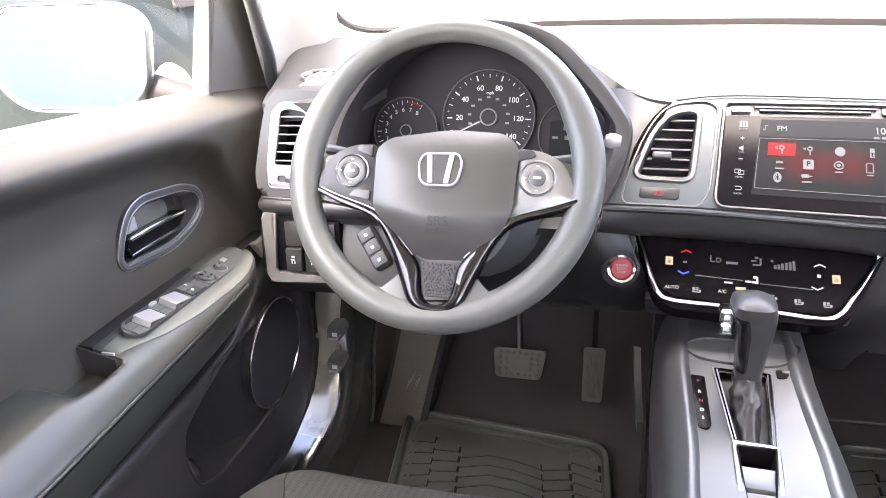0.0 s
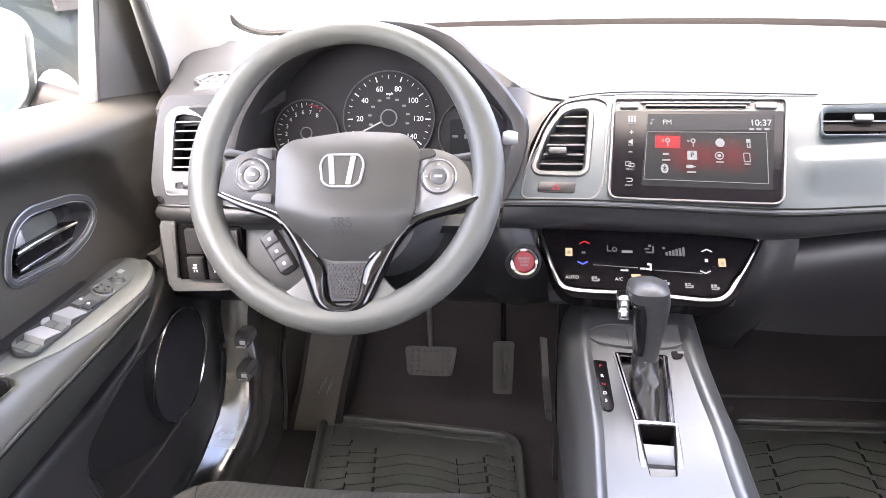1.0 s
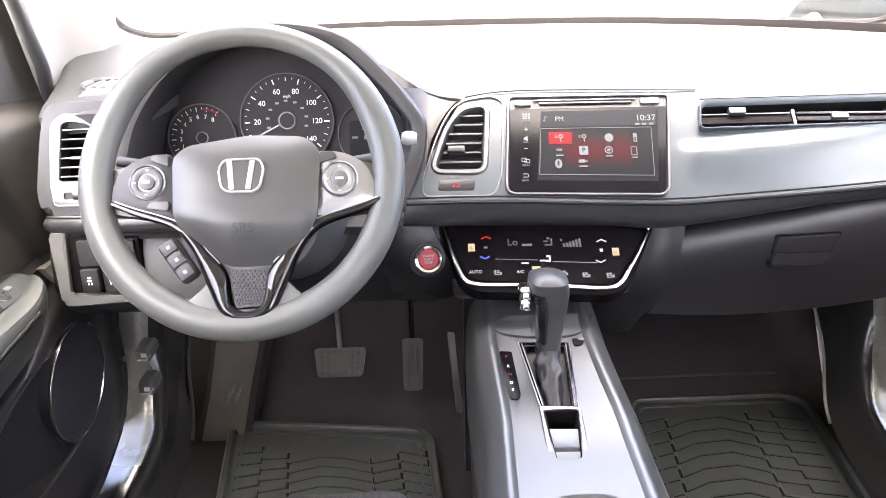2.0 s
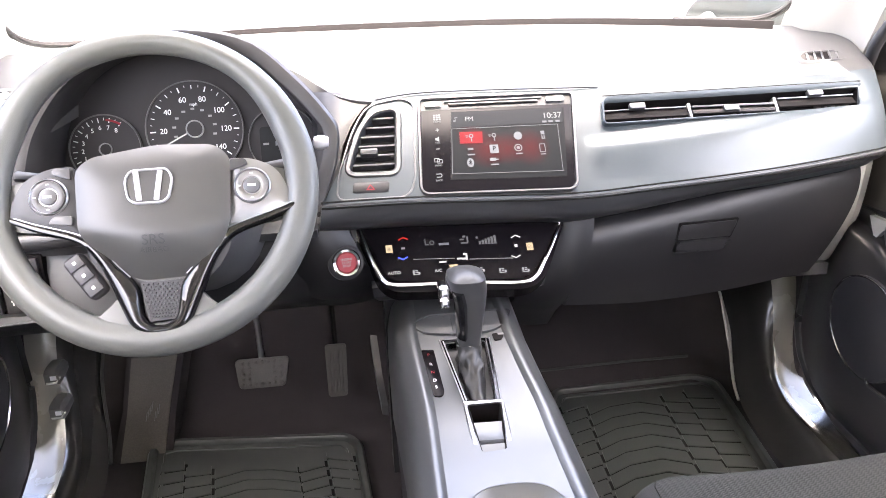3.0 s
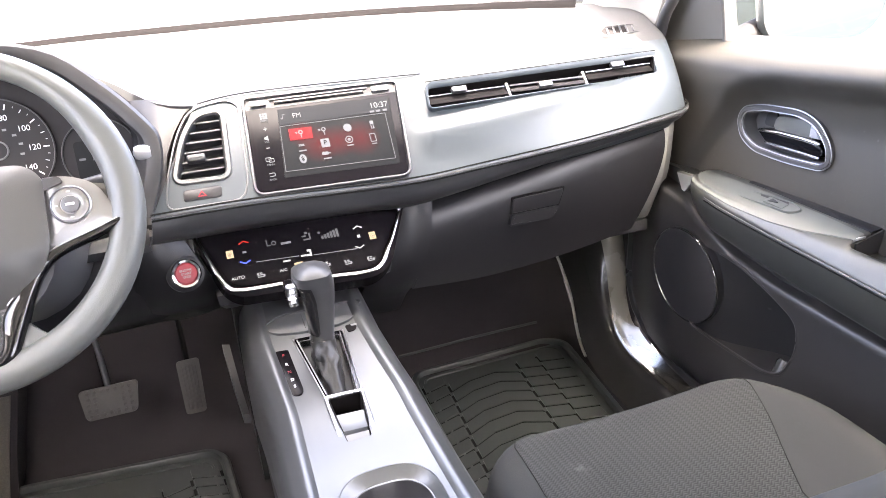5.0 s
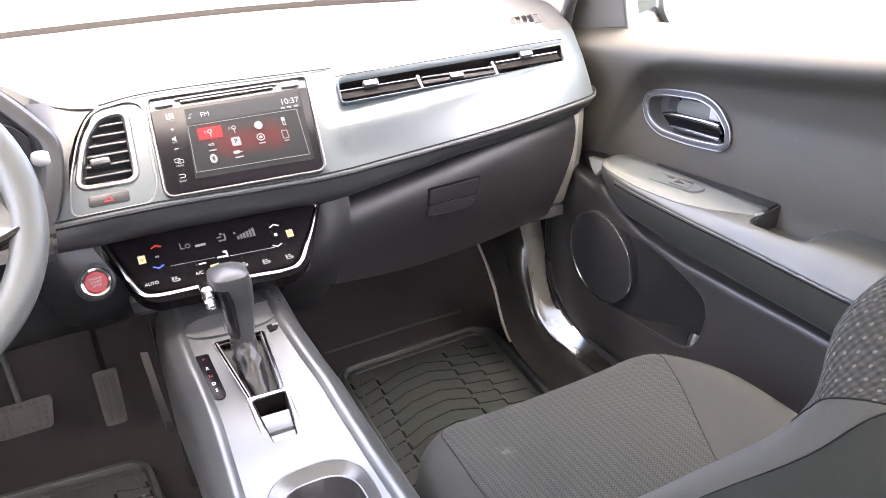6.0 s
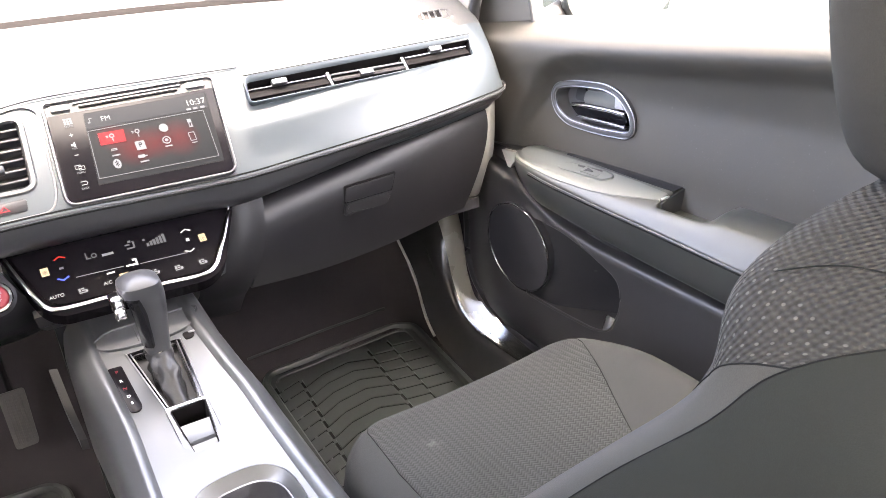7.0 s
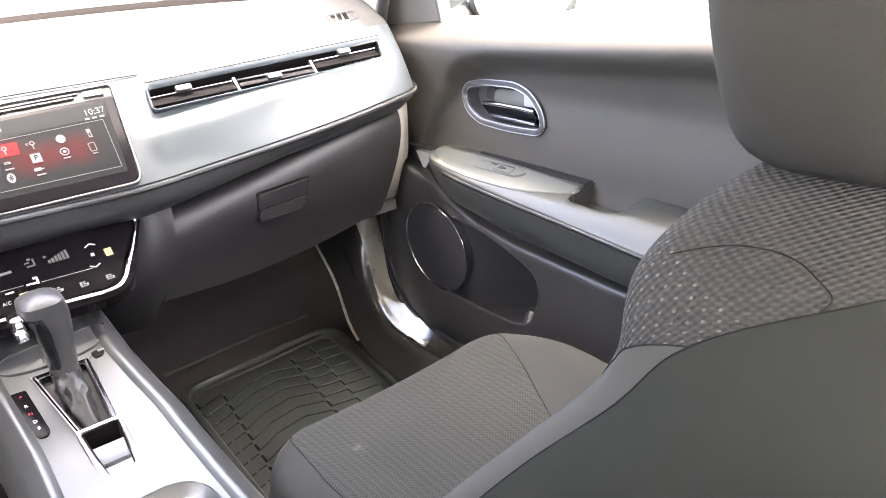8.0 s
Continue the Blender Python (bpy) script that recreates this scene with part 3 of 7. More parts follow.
# dark roll under the face
ROLL_LOW = curve([(-0.185, 0.135, 0.548), (-0.05, 0.160, 0.538), (0.10, 0.158, 0.534), (0.195, 0.150, 0.534), (0.376, 0.178, 0.553), (0.60, 0.188, 0.583), (0.648, 0.196, 0.590), (0.668, 0.215, 0.594), (0.678, 0.270, 0.60)], 130)
roll = []
for k in np.linspace(0, 1, 9):
    roll.append([a.lerp(b, k) + V(0, -0.012, -0.004) * math.sin(math.pi * k) for a, b in zip(LOW_LINE, ROLL_LOW)])
part("lower_roll", slab(roll, (0, 0.04, 0)), SOFT, dash, "black padded roll under the face")


# centre vent
vent = part("centre_vent", prism(grow(VENT_C, 0.003), PLANE, -0.034, -0.024), BLACK, dash, "black air vent with six blades and a thumb tab")
part("vent_ring", ring(grow(VENT_C, 0.0085), VENT_C, PLANE, -0.012, 0.004, 0.003), HANDLEPAINT, vent, "bright satin ring")
for i in range(6):
    y = 0.047 + i * 0.0140
    xl = along(y, [(0.036, -0.1375), (0.095, -0.1185), (0.1235, -0.098)]) + 0.001
    xr = along(y, [(0.0345, -0.0765), (0.127, -0.069)]) - 0.001
    part("slat", box(((xl + xr) / 2, y, -0.009), (xr - xl, 0.003, 0.015), 0.0012, 2, PLANE), BLACK, vent)
part("thumb_tab", box((-0.110, 0.0640, 0.000), (0.024, 0.010, 0.012), 0.003, 3, PLANE), DARK, vent)
surround = rounded([(-0.1570, -0.003), (-0.1510, 0.036), (-0.1290, 0.100), (-0.1060, 0.1380), (-0.0580, 0.1450), (-0.0430, 0.1360), (-0.0520, 0.020), (-0.0620, -0.0035)], [0.012, 0.03, 0.03, 0.03, 0.012, 0.012, 0.02, 0.012], 7)
part("vent_surround", ring(grow(surround, 0.0022), grow(surround, -0.0008), PLANE, -0.004, 0.0026, 0.0013), BEZEL, dash, "raised line round the vent and switch")
hazard = part("hazard_switch", prism(HAZARD, PLANE, -0.002, 0.003, 0.0012), LIDDARK, dash, "dark grey hazard switch")
tri = part("warning_triangle", ring([(-0.118, 0.008), (-0.106, 0.008), (-0.112, 0.0165)], [(-0.1155, 0.0095), (-0.1085, 0.0095), (-0.112, 0.0145)], PLANE, 0.0028, 0.0034), GLOSSRED, hazard, "red triangle outline")

# passenger vent: long slot with three sets of blades
pvent = part("passenger_vent", prism(grow(VENT_P, 0.004), PLANE, -0.036, -0.026), FRIT, dash, "long black air vent with tilted blades")
lip_p = [[PLANE @ V(q[0], q[1], w) for q in o] for o, w in ((LIP_P, -0.006), (LIP_P, 0.0064), (grow(LIP_P, -0.0010), 0.0072), (grow(LIP_P, -0.0022), 0.0066), (grow(VENT_P, 0.0006), 0.0034), (VENT_P, 0.0022))]
part("vent_lip", grid(lip_p, close_u=True), GREYPAD, pvent, "satin grey lip that slopes into the vent")
part("vent_duct", grid([[PLANE @ V(q[0], q[1], w) for q in grow(VENT_P, d)] for d, w in ((0.0002, 0.0021), (-0.0004, 0.0006), (-0.0004, -0.030))], close_u=True), FRIT, pvent, "black inside of the vent")
part("lip_joint", tube([PLANE @ V(0.228 + 0.402 * u, 0.1312 + 0.0046 * u, 0.0062) for u in np.linspace(0, 1, 12)], 0.0009, 6), SEAMDARK, pvent, "dark joint above the lip")
for i, (xa, xb, yc) in enumerate(((0.2275, 0.3540, 0.1105), (0.3615, 0.4880, 0.1040), (0.4965, 0.6180, 0.1170))):
    mid_ = (xa + xb) / 2
    vm = PLANE @ Matrix.Translation((mid_, yc, 0)) @ Matrix.Rotation(radians((0.3, -0.6, 0.4)[i]), 4, "Z")
    if i != 1:
        # blade turned up, so that its dark face shows below a bright edge
        blade = part("slat", box((0, -0.0062, -0.0062), (xb - xa, 0.0140, 0.0036), 0.0012, 2, vm @ Matrix.Rotation(radians(-18), 4, "X")), FRIT, pvent, "black blade")
        part("slat_edge", tube([vm @ V(-(xb - xa) / 2 + 0.001, 0.0006, -0.0015), vm @ V((xb - xa) / 2 - 0.001, 0.0006, -0.0015)], 0.0009, 8), SATIN, blade, "bright blade edge")
    else:
        # blade turned down to show its upper side, painted paler as lit
        blade = part("slat", box((0, 0.0050, -0.0100), (xb - xa, 0.0030, 0.0200), 0.0010, 2, vm @ Matrix.Rotation(radians(24), 4, "X")), GREY, pvent, "blade painted paler grey for its lit upper side")
        part("slat_edge", box((0, -0.0030, -0.0012), (xb - xa, 0.0060, 0.0030), 0.0012, 2, vm), DIAL, blade, "dark blade edge")
    tx = (0.2785, 0.4195, 0.5555)[i] - mid_
    part("thumb_tab", box((tx, (0.0035, -0.0005, 0.0045)[i], 0.0010), (0.0235, 0.0090, 0.0090), 0.0020, 3, vm), BEZEL, blade, "satin thumb tab")
    part("back_slat", box((mid_, yc + 0.0075, -0.018), (xb - xa, 0.0022, 0.010), 0.001, 2, PLANE), DIAL, pvent)
    for j in range(5):
        part("fin", box((xa + 0.070 + j * 0.0115, yc - 0.011, -0.017), (0.0050 if j % 2 else 0.0080, 0.020, 0.006), 0.0008, 1, PLANE), DARK if j < 3 else BLACK, pvent)
    if i < 2:
        part("divider", box((xb + 0.0038, 0.1035 + 0.0030 * i, -0.0070), (0.0052, 0.0265, 0.0130), 0.0016, 2, PLANE), BEZEL, pvent, "satin divider")
# head unit
unit = thing("head_unit", PLANE @ V(0.06, 0.07, 0), "black touch screen radio in a silver bezel, radio menu lit", "car radio")
UNIT = rounded([(-0.0435, -0.001), (-0.0335, 0.140), (0.1835, 0.139), (0.1665, -0.007)], [0.012, 0.006, 0.006, 0.012], 6)
part("bezel", ring(grow(UNIT, 0.0042), UNIT, PLANE, -0.004, 0.006, 0.0025), BEZEL, unit, "satin silver bezel")
part("case", prism(UNIT, PLANE, -0.02, 0.002), HOUSING, unit, "silver top strip with disc slot")
GLASSQ = [(-0.0425, 0.000), (-0.0345, 0.1225), (0.1810, 0.1225), (0.1655, -0.006)]
part("glass", prism(rounded(GLASSQ, [0.008, 0.002, 0.002, 0.008], 4), PLANE, 0.002, 0.0042, 0.0008), SCREEN, unit, "glossy black front glass")
part("disc_slot", box((0.070, 0.1305, 0.0025), (0.128, 0.0045, 0.003), 0.001, 2, PLANE), PIANO, unit)
part("slot_lip", box((0.070, 0.1352, 0.003), (0.140, 0.002, 0.004), 0.0008, 2, PLANE), BEZEL, unit)
for x0, x1 in ((-0.0275, -0.0045), (0.146, 0.172)):
    part("key", box(((x0 + x1) / 2, 0.1315, 0.003), (x1 - x0, 0.0085, 0.005), 0.0015, 2, PLANE), SATIN, unit, "silver key")


def on_glass(u, v, lift=0.0045):
    """A place on the front glass from shares of its width and height."""
    a, b, c, d = [Vector(q) for q in GLASSQ]
    low, high = a.lerp(d, u), b.lerp(c, u)
    q = low.lerp(high, v)
    return PLANE @ V(q.x, q.y, lift)


GLYPH = PLANE.to_3x3().to_4x4()


def screen_text(text, u, v, size, mat, parent, align="CENTER", lift=0.0052):
    m = GLYPH.copy()
    m.translation = on_glass(u, v, lift)
    return words(text, m, size, mat, parent, "screen_text", align, 0.0)


def spot_on(x, y, lift=0.0):
    """A place on the front glass in millimetres of the dash plane."""
    return PLANE @ V(x / 1000, y / 1000, lift)


def screen_patch(corners, name, mat, parent, lift, label=""):
    pts = [spot_on(x, y, lift) for x, y in corners]
    return part(name, slab([[pts[0], pts[1]], [pts[3], pts[2]]], PLANE.to_3x3() @ V(0, 0, -0.0004)), mat, parent, label)


def screen_words(text, x, y, size, mat, parent, align="CENTER", lift=0.0054):
    m = GLYPH.copy()
    m.translation = spot_on(x, y, lift)
    return words(text, m, size, mat, parent, "screen_text", align, 0.0)


display = screen_patch([(-4, 15), (157, 10), (169, 117), (8, 118)], "display", LCD_DARK, unit, 0.0046, "lit dark grey display")
screen_patch([(5.5, 94), (164, 94), (166.5, 116), (8, 117)], "status_bar", LCD_BAR, display, 0.0049)
BORDER = [(-0.5, 23.5), (152.5, 18.5), (156, 90.5), (6, 91.5)]
for (xa, ya), (xb, yb) in zip(BORDER, BORDER[1:] + BORDER[:1]):
    part("menu_border", tube([spot_on(xa, ya, 0.0050), spot_on(xb, yb, 0.0050)], 0.00038, 5), LCD_GREY, display)
screen_patch([(15, 68.3), (46.5, 67.6), (48, 85.2), (16, 86)], "red_tile", LCD_RED, display, 0.0051, "red menu tile")
screen_words("FM", 32, 105.3, 0.0098, LCD_WHITE, display)
screen_words("10:37", 164, 104.5, 0.0125, LCD_WHITE, display, "RIGHT")
part("note_symbol", merge(box((0.0125, 0.1065, 0.0052), (0.0008, 0.006, 0.0005), 0, 1, PLANE), box((0.0112, 0.1035, 0.0052), (0.0030, 0.0022, 0.0005), 0, 1, PLANE), box((0.0140, 0.1090, 0.0052), (0.0036, 0.0012, 0.0005), 0, 1, PLANE)), LCD_GREY, display)
for x in (138, 147, 157):
    part("status_symbol", box((x / 1000, 0.0955, 0.0052), (0.006, 0.0030, 0.0005), 0, 1, PLANE), LCD_GREY, display)
red_wash(LCD_DARK, [(spot_on(112, 58, 0.0046), 0.030), (spot_on(80, 58, 0.0046), 0.026), (spot_on(52, 58, 0.0046), 0.030), (spot_on(32, 78, 0.0046), 0.022)])


def icon(kind, x, y):
    """One menu symbol, centred at x and y in millimetres."""
    cx, cy = x / 1000, y / 1000

    def plate(o):
        return prism(o, PLANE, 0.0048, 0.0054)

    def bar(dx, dy, w, h):
        return box((cx + dx / 1000, cy + dy / 1000, 0.0051), (w / 1000, h / 1000, 0.0006), 0, 1, PLANE)

    def loop(r0, r1):
        return ring(circle(cx, cy, r0 / 1000, None, 24), circle(cx, cy, r1 / 1000, None, 24), PLANE, 0.0048, 0.0054)
    if kind == "aerial":
        bm = merge(ring(circle(cx, cy + 0.002, 0.0032, None, 18), circle(cx, cy + 0.002, 0.0018, None, 18), PLANE, 0.0048, 0.0054), bar(0, -3, 1.3, 7), bar(-6, 2.5, 3, 1.0), bar(-6, 0.5, 2.2, 1.0))
    elif kind == "disc":
        bm = merge(plate(circle(cx, cy, 0.0058, 0.0062, 26)))
    elif kind == "player":
        bm = merge(loop(5.6, 4.2), plate(circle(cx, cy, 0.0023, None, 14)), bar(0, -9, 9, 1.6))
    elif kind == "tile":
        bm = plate(rounded([(cx - 0.006, cy - 0.0065), (cx + 0.006, cy - 0.0065), (cx + 0.006, cy + 0.0065), (cx - 0.006, cy + 0.0065)], 0.0012, 3))
    elif kind == "oval":
        bm = plate(circle(cx, cy, 0.0048, 0.0068, 24))
    elif kind == "stick":
        bm = merge(bar(0, 3, 5, 5.5), bar(-1.6, -3, 1.2, 5), bar(1.6, -3, 1.2, 5), bar(0, -6, 5, 1.2))
    elif kind == "phone":
        o = rounded([(cx - 0.0042, cy - 0.0065), (cx + 0.0042, cy - 0.0065), (cx + 0.0042, cy + 0.0065), (cx - 0.0042, cy + 0.0065)], 0.0012, 2)
        bm = merge(ring(o, grow(o, -0.0009), PLANE, 0.0048, 0.0054), bar(0, -9.5, 7, 1.3))
    elif kind == "case":
        bm = merge(bar(0, 2.5, 7.5, 1.0), bar(0, 0.6, 7.5, 1.0), bar(-3.2, 1.5, 1, 3), bar(3.2, 1.5, 1, 3), bar(0, -7, 10, 1.8))
    else:
        bm = merge(plate(rounded([(cx - 0.006, cy + 0.001), (cx + 0.003, cy + 0.001), (cx + 0.003, cy + 0.0055), (cx - 0.006, cy + 0.0055)], 0.0015, 2)), bar(4.6, 3.0, 3, 1.2), bar(0, -4.5, 11, 1.8))
    return part("icon", bm, LCD_GREY, display)


for kind, x, y in (("aerial", 31.5, 77), ("aerial", 63.5, 76.6), ("disc", 97.1, 75.7), ("stick", 132.5, 75.5), ("case", 28.5, 57.6), ("tile", 61.2, 57.3), ("player", 95.1, 57.3), ("phone", 129, 55), ("oval", 26, 38.5), ("plug", 59.1, 38.3)):
    icon(kind, x, y)
screen_words("P", 61.2, 57.6, 0.0092, SCREEN, display, "CENTER", 0.0056)
part("rune", tube([spot_on(26 + dx, 38.5 + dy, 0.0056) for dx, dy in ((-2.2, -2.2), (2.0, 1.8), (0, 4.2), (0, -4.2), (2.0, -1.8), (-2.2, 2.2))], 0.00042, 5), SCREEN, display)
# side keys on the glass
def key_spot(v):
    return PLANE.inverted() @ on_glass(0.105, v, 0)


q = key_spot(0.905)
for i in range(3):
    for j in range(3):
        part("key_symbol", box((q.x + (i - 1) * 0.0036, q.y + (j - 1) * 0.0032, 0.0046), (0.0026, 0.0022, 0.0006), 0, 1, PLANE), LCD_WHITE, unit)
for v in (0.745, 0.51):
    q = key_spot(v)
    part("key_symbol", box((q.x, q.y, 0.0046), (0.0048, 0.0010, 0.0006), 0, 1, PLANE), LCD_WHITE, unit)
    if v > 0.6:
        part("key_symbol", box((q.x, q.y, 0.0047), (0.0010, 0.0048, 0.0006), 0, 1, PLANE), LCD_WHITE, unit)
q = key_spot(0.63)
part("key_symbol", prism([(q.x - 0.003, q.y - 0.0015), (q.x - 0.001, q.y - 0.0015), (q.x + 0.002, q.y - 0.004), (q.x + 0.002, q.y + 0.004), (q.x - 0.001, q.y + 0.0015), (q.x - 0.003, q.y + 0.0015)], PLANE, 0.0043, 0.0049), LCD_WHITE, unit)
q = key_spot(0.365)
for dx, dy in ((-0.002, 0.001), (0.002, -0.001)):
    o = [(q.x + dx - 0.0035, q.y + dy - 0.0028), (q.x + dx + 0.0035, q.y + dy - 0.0028), (q.x + dx + 0.0035, q.y + dy + 0.0028), (q.x + dx - 0.0035, q.y + dy + 0.0028)]
    part("key_symbol", ring(o, grow(o, -0.0008), PLANE, 0.0043, 0.0049), LCD_WHITE, unit)
q = key_spot(0.185)
part("key_symbol", tube([PLANE @ V(q.x + dx, q.y + dy, 0.0046) for dx, dy in ((-0.0035, 0.0025), (0.003, 0.0025), (0.0042, 0.0), (0.003, -0.0022), (-0.003, -0.0022))], 0.0005, 5), LCD_WHITE, unit)
for v, txt in ((0.845, "HOME"), (0.585, "VOL"), (0.305, "MENU"), (0.125, "BACK")):
    screen_text(txt, 0.105, v, 0.0036, LCD_GREY, unit)

# climate panel
CPLANE = basis((0.0, 0.16, 0.531), (1, 0, 0), (0, 0.73, 0.68))


climate = thing("climate_panel", (0.0, 0.12, 0.48), "glossy black touch climate panel with chrome edge", "climate control")
CL = [(-0.1255, 0.006), (-0.0980, -0.069), (-0.082, -0.0765), (0.088, -0.0865), (0.106, -0.0785), (0.1545, -0.006), (0.060, 0.009), (-0.040, 0.0115)]
CLR = rounded(CL, [0.004, 0.02, 0.012, 0.012, 0.02, 0.004, 0.05, 0.05], 6)
part("surround", prism(rounded([(-0.142, 0.031), (-0.109, -0.074), (-0.090, -0.091), (0.097, -0.101), (0.124, -0.085), (0.176, 0.020), (0.10, 0.034), (-0.05, 0.038)], 0.02, 5), CPLANE, -0.03, -0.002, 0.004), SCREEN, climate, "piano black surround")
glass_panel = part("panel", prism(CLR, CPLANE, -0.006, 0.0015, 0.001), SCREEN, climate, "black touch panel with lit symbols")
edge = curve([V(-0.1300, 0.010, 0), V(-0.1210, -0.022, 0), V(-0.1125, -0.050, 0), V(-0.1020, -0.0735, 0), V(-0.084, -0.0815, 0), V(-0.030, -0.0840, 0), V(0.040, -0.0880, 0), V(0.089, -0.0915, 0), V(0.1095, -0.0830, 0), V(0.1240, -0.0620, 0), V(0.1385, -0.0400, 0), V(0.1585, -0.0040, 0)], 80)
part("chrome_edge", tube([CPLANE @ (q + V(0, 0, 0.001)) for q in edge], [0.0022 + 0.0016 * smooth(0, 22, i) * smooth(79, 60, i) for i in range(80)], 10, flat=0.8), CHROME, climate, "bright chrome lower edge")
part("edge_cap", box((0.1575, 0.000, 0.003), (0.010, 0.009, 0.008), 0.003, 3, CPLANE), CHROME, climate)
part("edge_cap", prism(rounded([(-0.090, 0.0150), (-0.064, 0.0165), (-0.060, 0.0215), (-0.086, 0.0200)], 0.002, 4), CPLANE, -0.004, 0.0015, 0.001), CHROME, climate)


def ctext(text, x, z, size, mat):
    m = CPLANE @ Matrix.Translation((x / 1000, z / 1000, 0.0021))
    return words(text, m, size, mat, glass_panel, "lit_text", "CENTER", 0.0)


def cbar(x, z, w, h, mat, turn=0.0, name="lit_symbol"):
    return part(name, box((0, 0, 0), (w, h, 0.0006), 0.0, 1, CPLANE @ Matrix.Translation((x / 1000, z / 1000, 0.0018)) @ Matrix.Rotation(radians(turn), 4, "Z")), mat, glass_panel)


ctext("Lo", -34, -20.4, 0.0145, LCD_DIM)
ctext("AUTO", -87, -64, 0.0064, LCD_WHITE)
ctext("A/C", -26, -65.2, 0.0064, LCD_WHITE)
cbar(-14, -24.5, 0.014, 0.0032, INKGREY)
for i in range(6):
    cbar(37.5 + i * 4.4, -26.5 + 0.7 * i, 0.0032, 0.005 + 0.0016 * i, LCD_DIM)
cbar(34, -18, 0.003, 0.003, LCD_DIM)
for dx, dz, w, h in ((0, -4, 0.010, 0.0020), (4.5, 1, 0.0022, 0.009), (-3.5, 1.5, 0.006, 0.0018), (0, 6, 0.004, 0.0030)):
    cbar(15.8 + dx, -21 + dz, w, h, LCD_DIM)
for x, z in ((-91, -26.5), (107.6, -38)):
    cbar(x, z, 0.0092, 0.0115, AMBER)
    cbar(x, z - 1, 0.0040, 0.0050, INKGREY, 0, "seat_symbol")
for x, z, mat, flip in ((-70, -11.7, REDLAMP, 1), (-73, -42.4, BLUE, -1), (89.6, -20.5, LCD_WHITE, 1), (85.3, -52.2, LCD_WHITE, -1)):
    for sgn in (-1, 1):
        cbar(x + sgn * 3.2, z, 0.0080, 0.0016, mat, -sgn * flip * 28)
cbar(88, -35.2, 0.0042, 0.0044, LCD_WHITE)
cbar(-71.5, -27, 0.0050, 0.0026, INKGREY)
cbar(-30, -46.5, 0.058, 0.0008, INKGREY, -3)
cbar(50, -52.5, 0.062, 0.0008, INKGREY, -3)
cbar(-18.6, -52.2, 0.010, 0.0022, LCD_WHITE)
for dx, dz, w, h in ((-5, -1.5, 0.007, 0.0024), (2, -2, 0.006, 0.0028), (5.5, 1.0, 0.0026, 0.010), (3, 5, 0.004, 0.0030)):
    cbar(10.2 + dx, -47.5 + dz, w, h, LCD_WHITE)
cbar(-4, -59.5, 0.012, 0.0040, AMBER)
for x, z in ((-56.8, -64.9), (33.0, -67.8), (63.1, -71.4), (95.7, -72.7)):
    for dx, dz, w, h in ((-3.5, 0.6, 0.0030, 0.0060), (0.6, 2.2, 0.0040, 0.0018), (0.6, -0.4, 0.0040, 0.0018), (4.2, -1.6, 0.0030, 0.0036), (0, -3.4, 0.011, 0.0014)):
        cbar(x + dx, z + dz, w * 0.85, h * 0.8, LCD_GREY)

# centre stack below the climate panel
stack = [[V(x, y, z) for x in np.linspace(a, b, 9)] for y, z, a, b in ((0.128, 0.462, -0.118, 0.132), (0.132, 0.445, -0.116, 0.130), (0.165, 0.425, -0.108, 0.122), (0.22, 0.40, -0.098, 0.115), (0.26, 0.05, -0.095, 0.11))]
part("stack_panel", slab(stack, (0, 0.05, 0)), BLACK, dash, "black lower centre stack")

# glove box
GB = []
gl_top = curve([(0.212, 0.178, 0.528), (0.35, 0.190, 0.545), (0.48, 0.194, 0.567), (0.645, 0.200, 0.586)], 24)
gl_mid = curve([(0.202, 0.142, 0.485), (0.35, 0.154, 0.497), (0.48, 0.160, 0.512), (0.638, 0.170, 0.527)], 24)
gl_low = curve([(0.172, 0.168, 0.392), (0.314, 0.198, 0.372), (0.46, 0.202, 0.380), (0.600, 0.212, 0.396)], 24)
for k in np.linspace(0, 1, 20):
    GB.append([(a * (1 - k) * (1 - k) + b * 2 * k * (1 - k) + c * k * k) + (b - (a + c) / 2) * (2 * k * (1 - k)) * 0.5 for a, b, c in zip(gl_top, gl_mid, gl_low)])
glove = part("glove_box_door", slab(GB, (0, 0.03, -0.004)), LIDDARK, dash, "charcoal glove box lid, closed")
GH = basis((0, 0.1510, 0.0), (1, 0.037, 0), (0, 0, 1))
part("glove_handle", prism(rounded([(0.347, 0.510), (0.438, 0.512), (0.428, 0.487), (0.343, 0.487)], 0.003, 3), GH, -0.008, 0.0030, 0.0012), LIDDARK, glove, "flush pull handle")
part("handle_gap", prism(rounded([(0.345, 0.513), (0.441, 0.515), (0.430, 0.485), (0.340, 0.485)], 0.003, 3), GH, -0.008, 0.0014), FRIT, glove)
part("scoop_lip", prism(rounded([(0.338, 0.466), (0.343, 0.4855), (0.428, 0.4855), (0.424, 0.474), (0.412, 0.467)], [0.004, 0.002, 0.002, 0.006, 0.006], 4), GH, -0.010, 0.0060, 0.0055, 4), LIDDARK, glove, "rounded lip below the pull handle")
filler = []
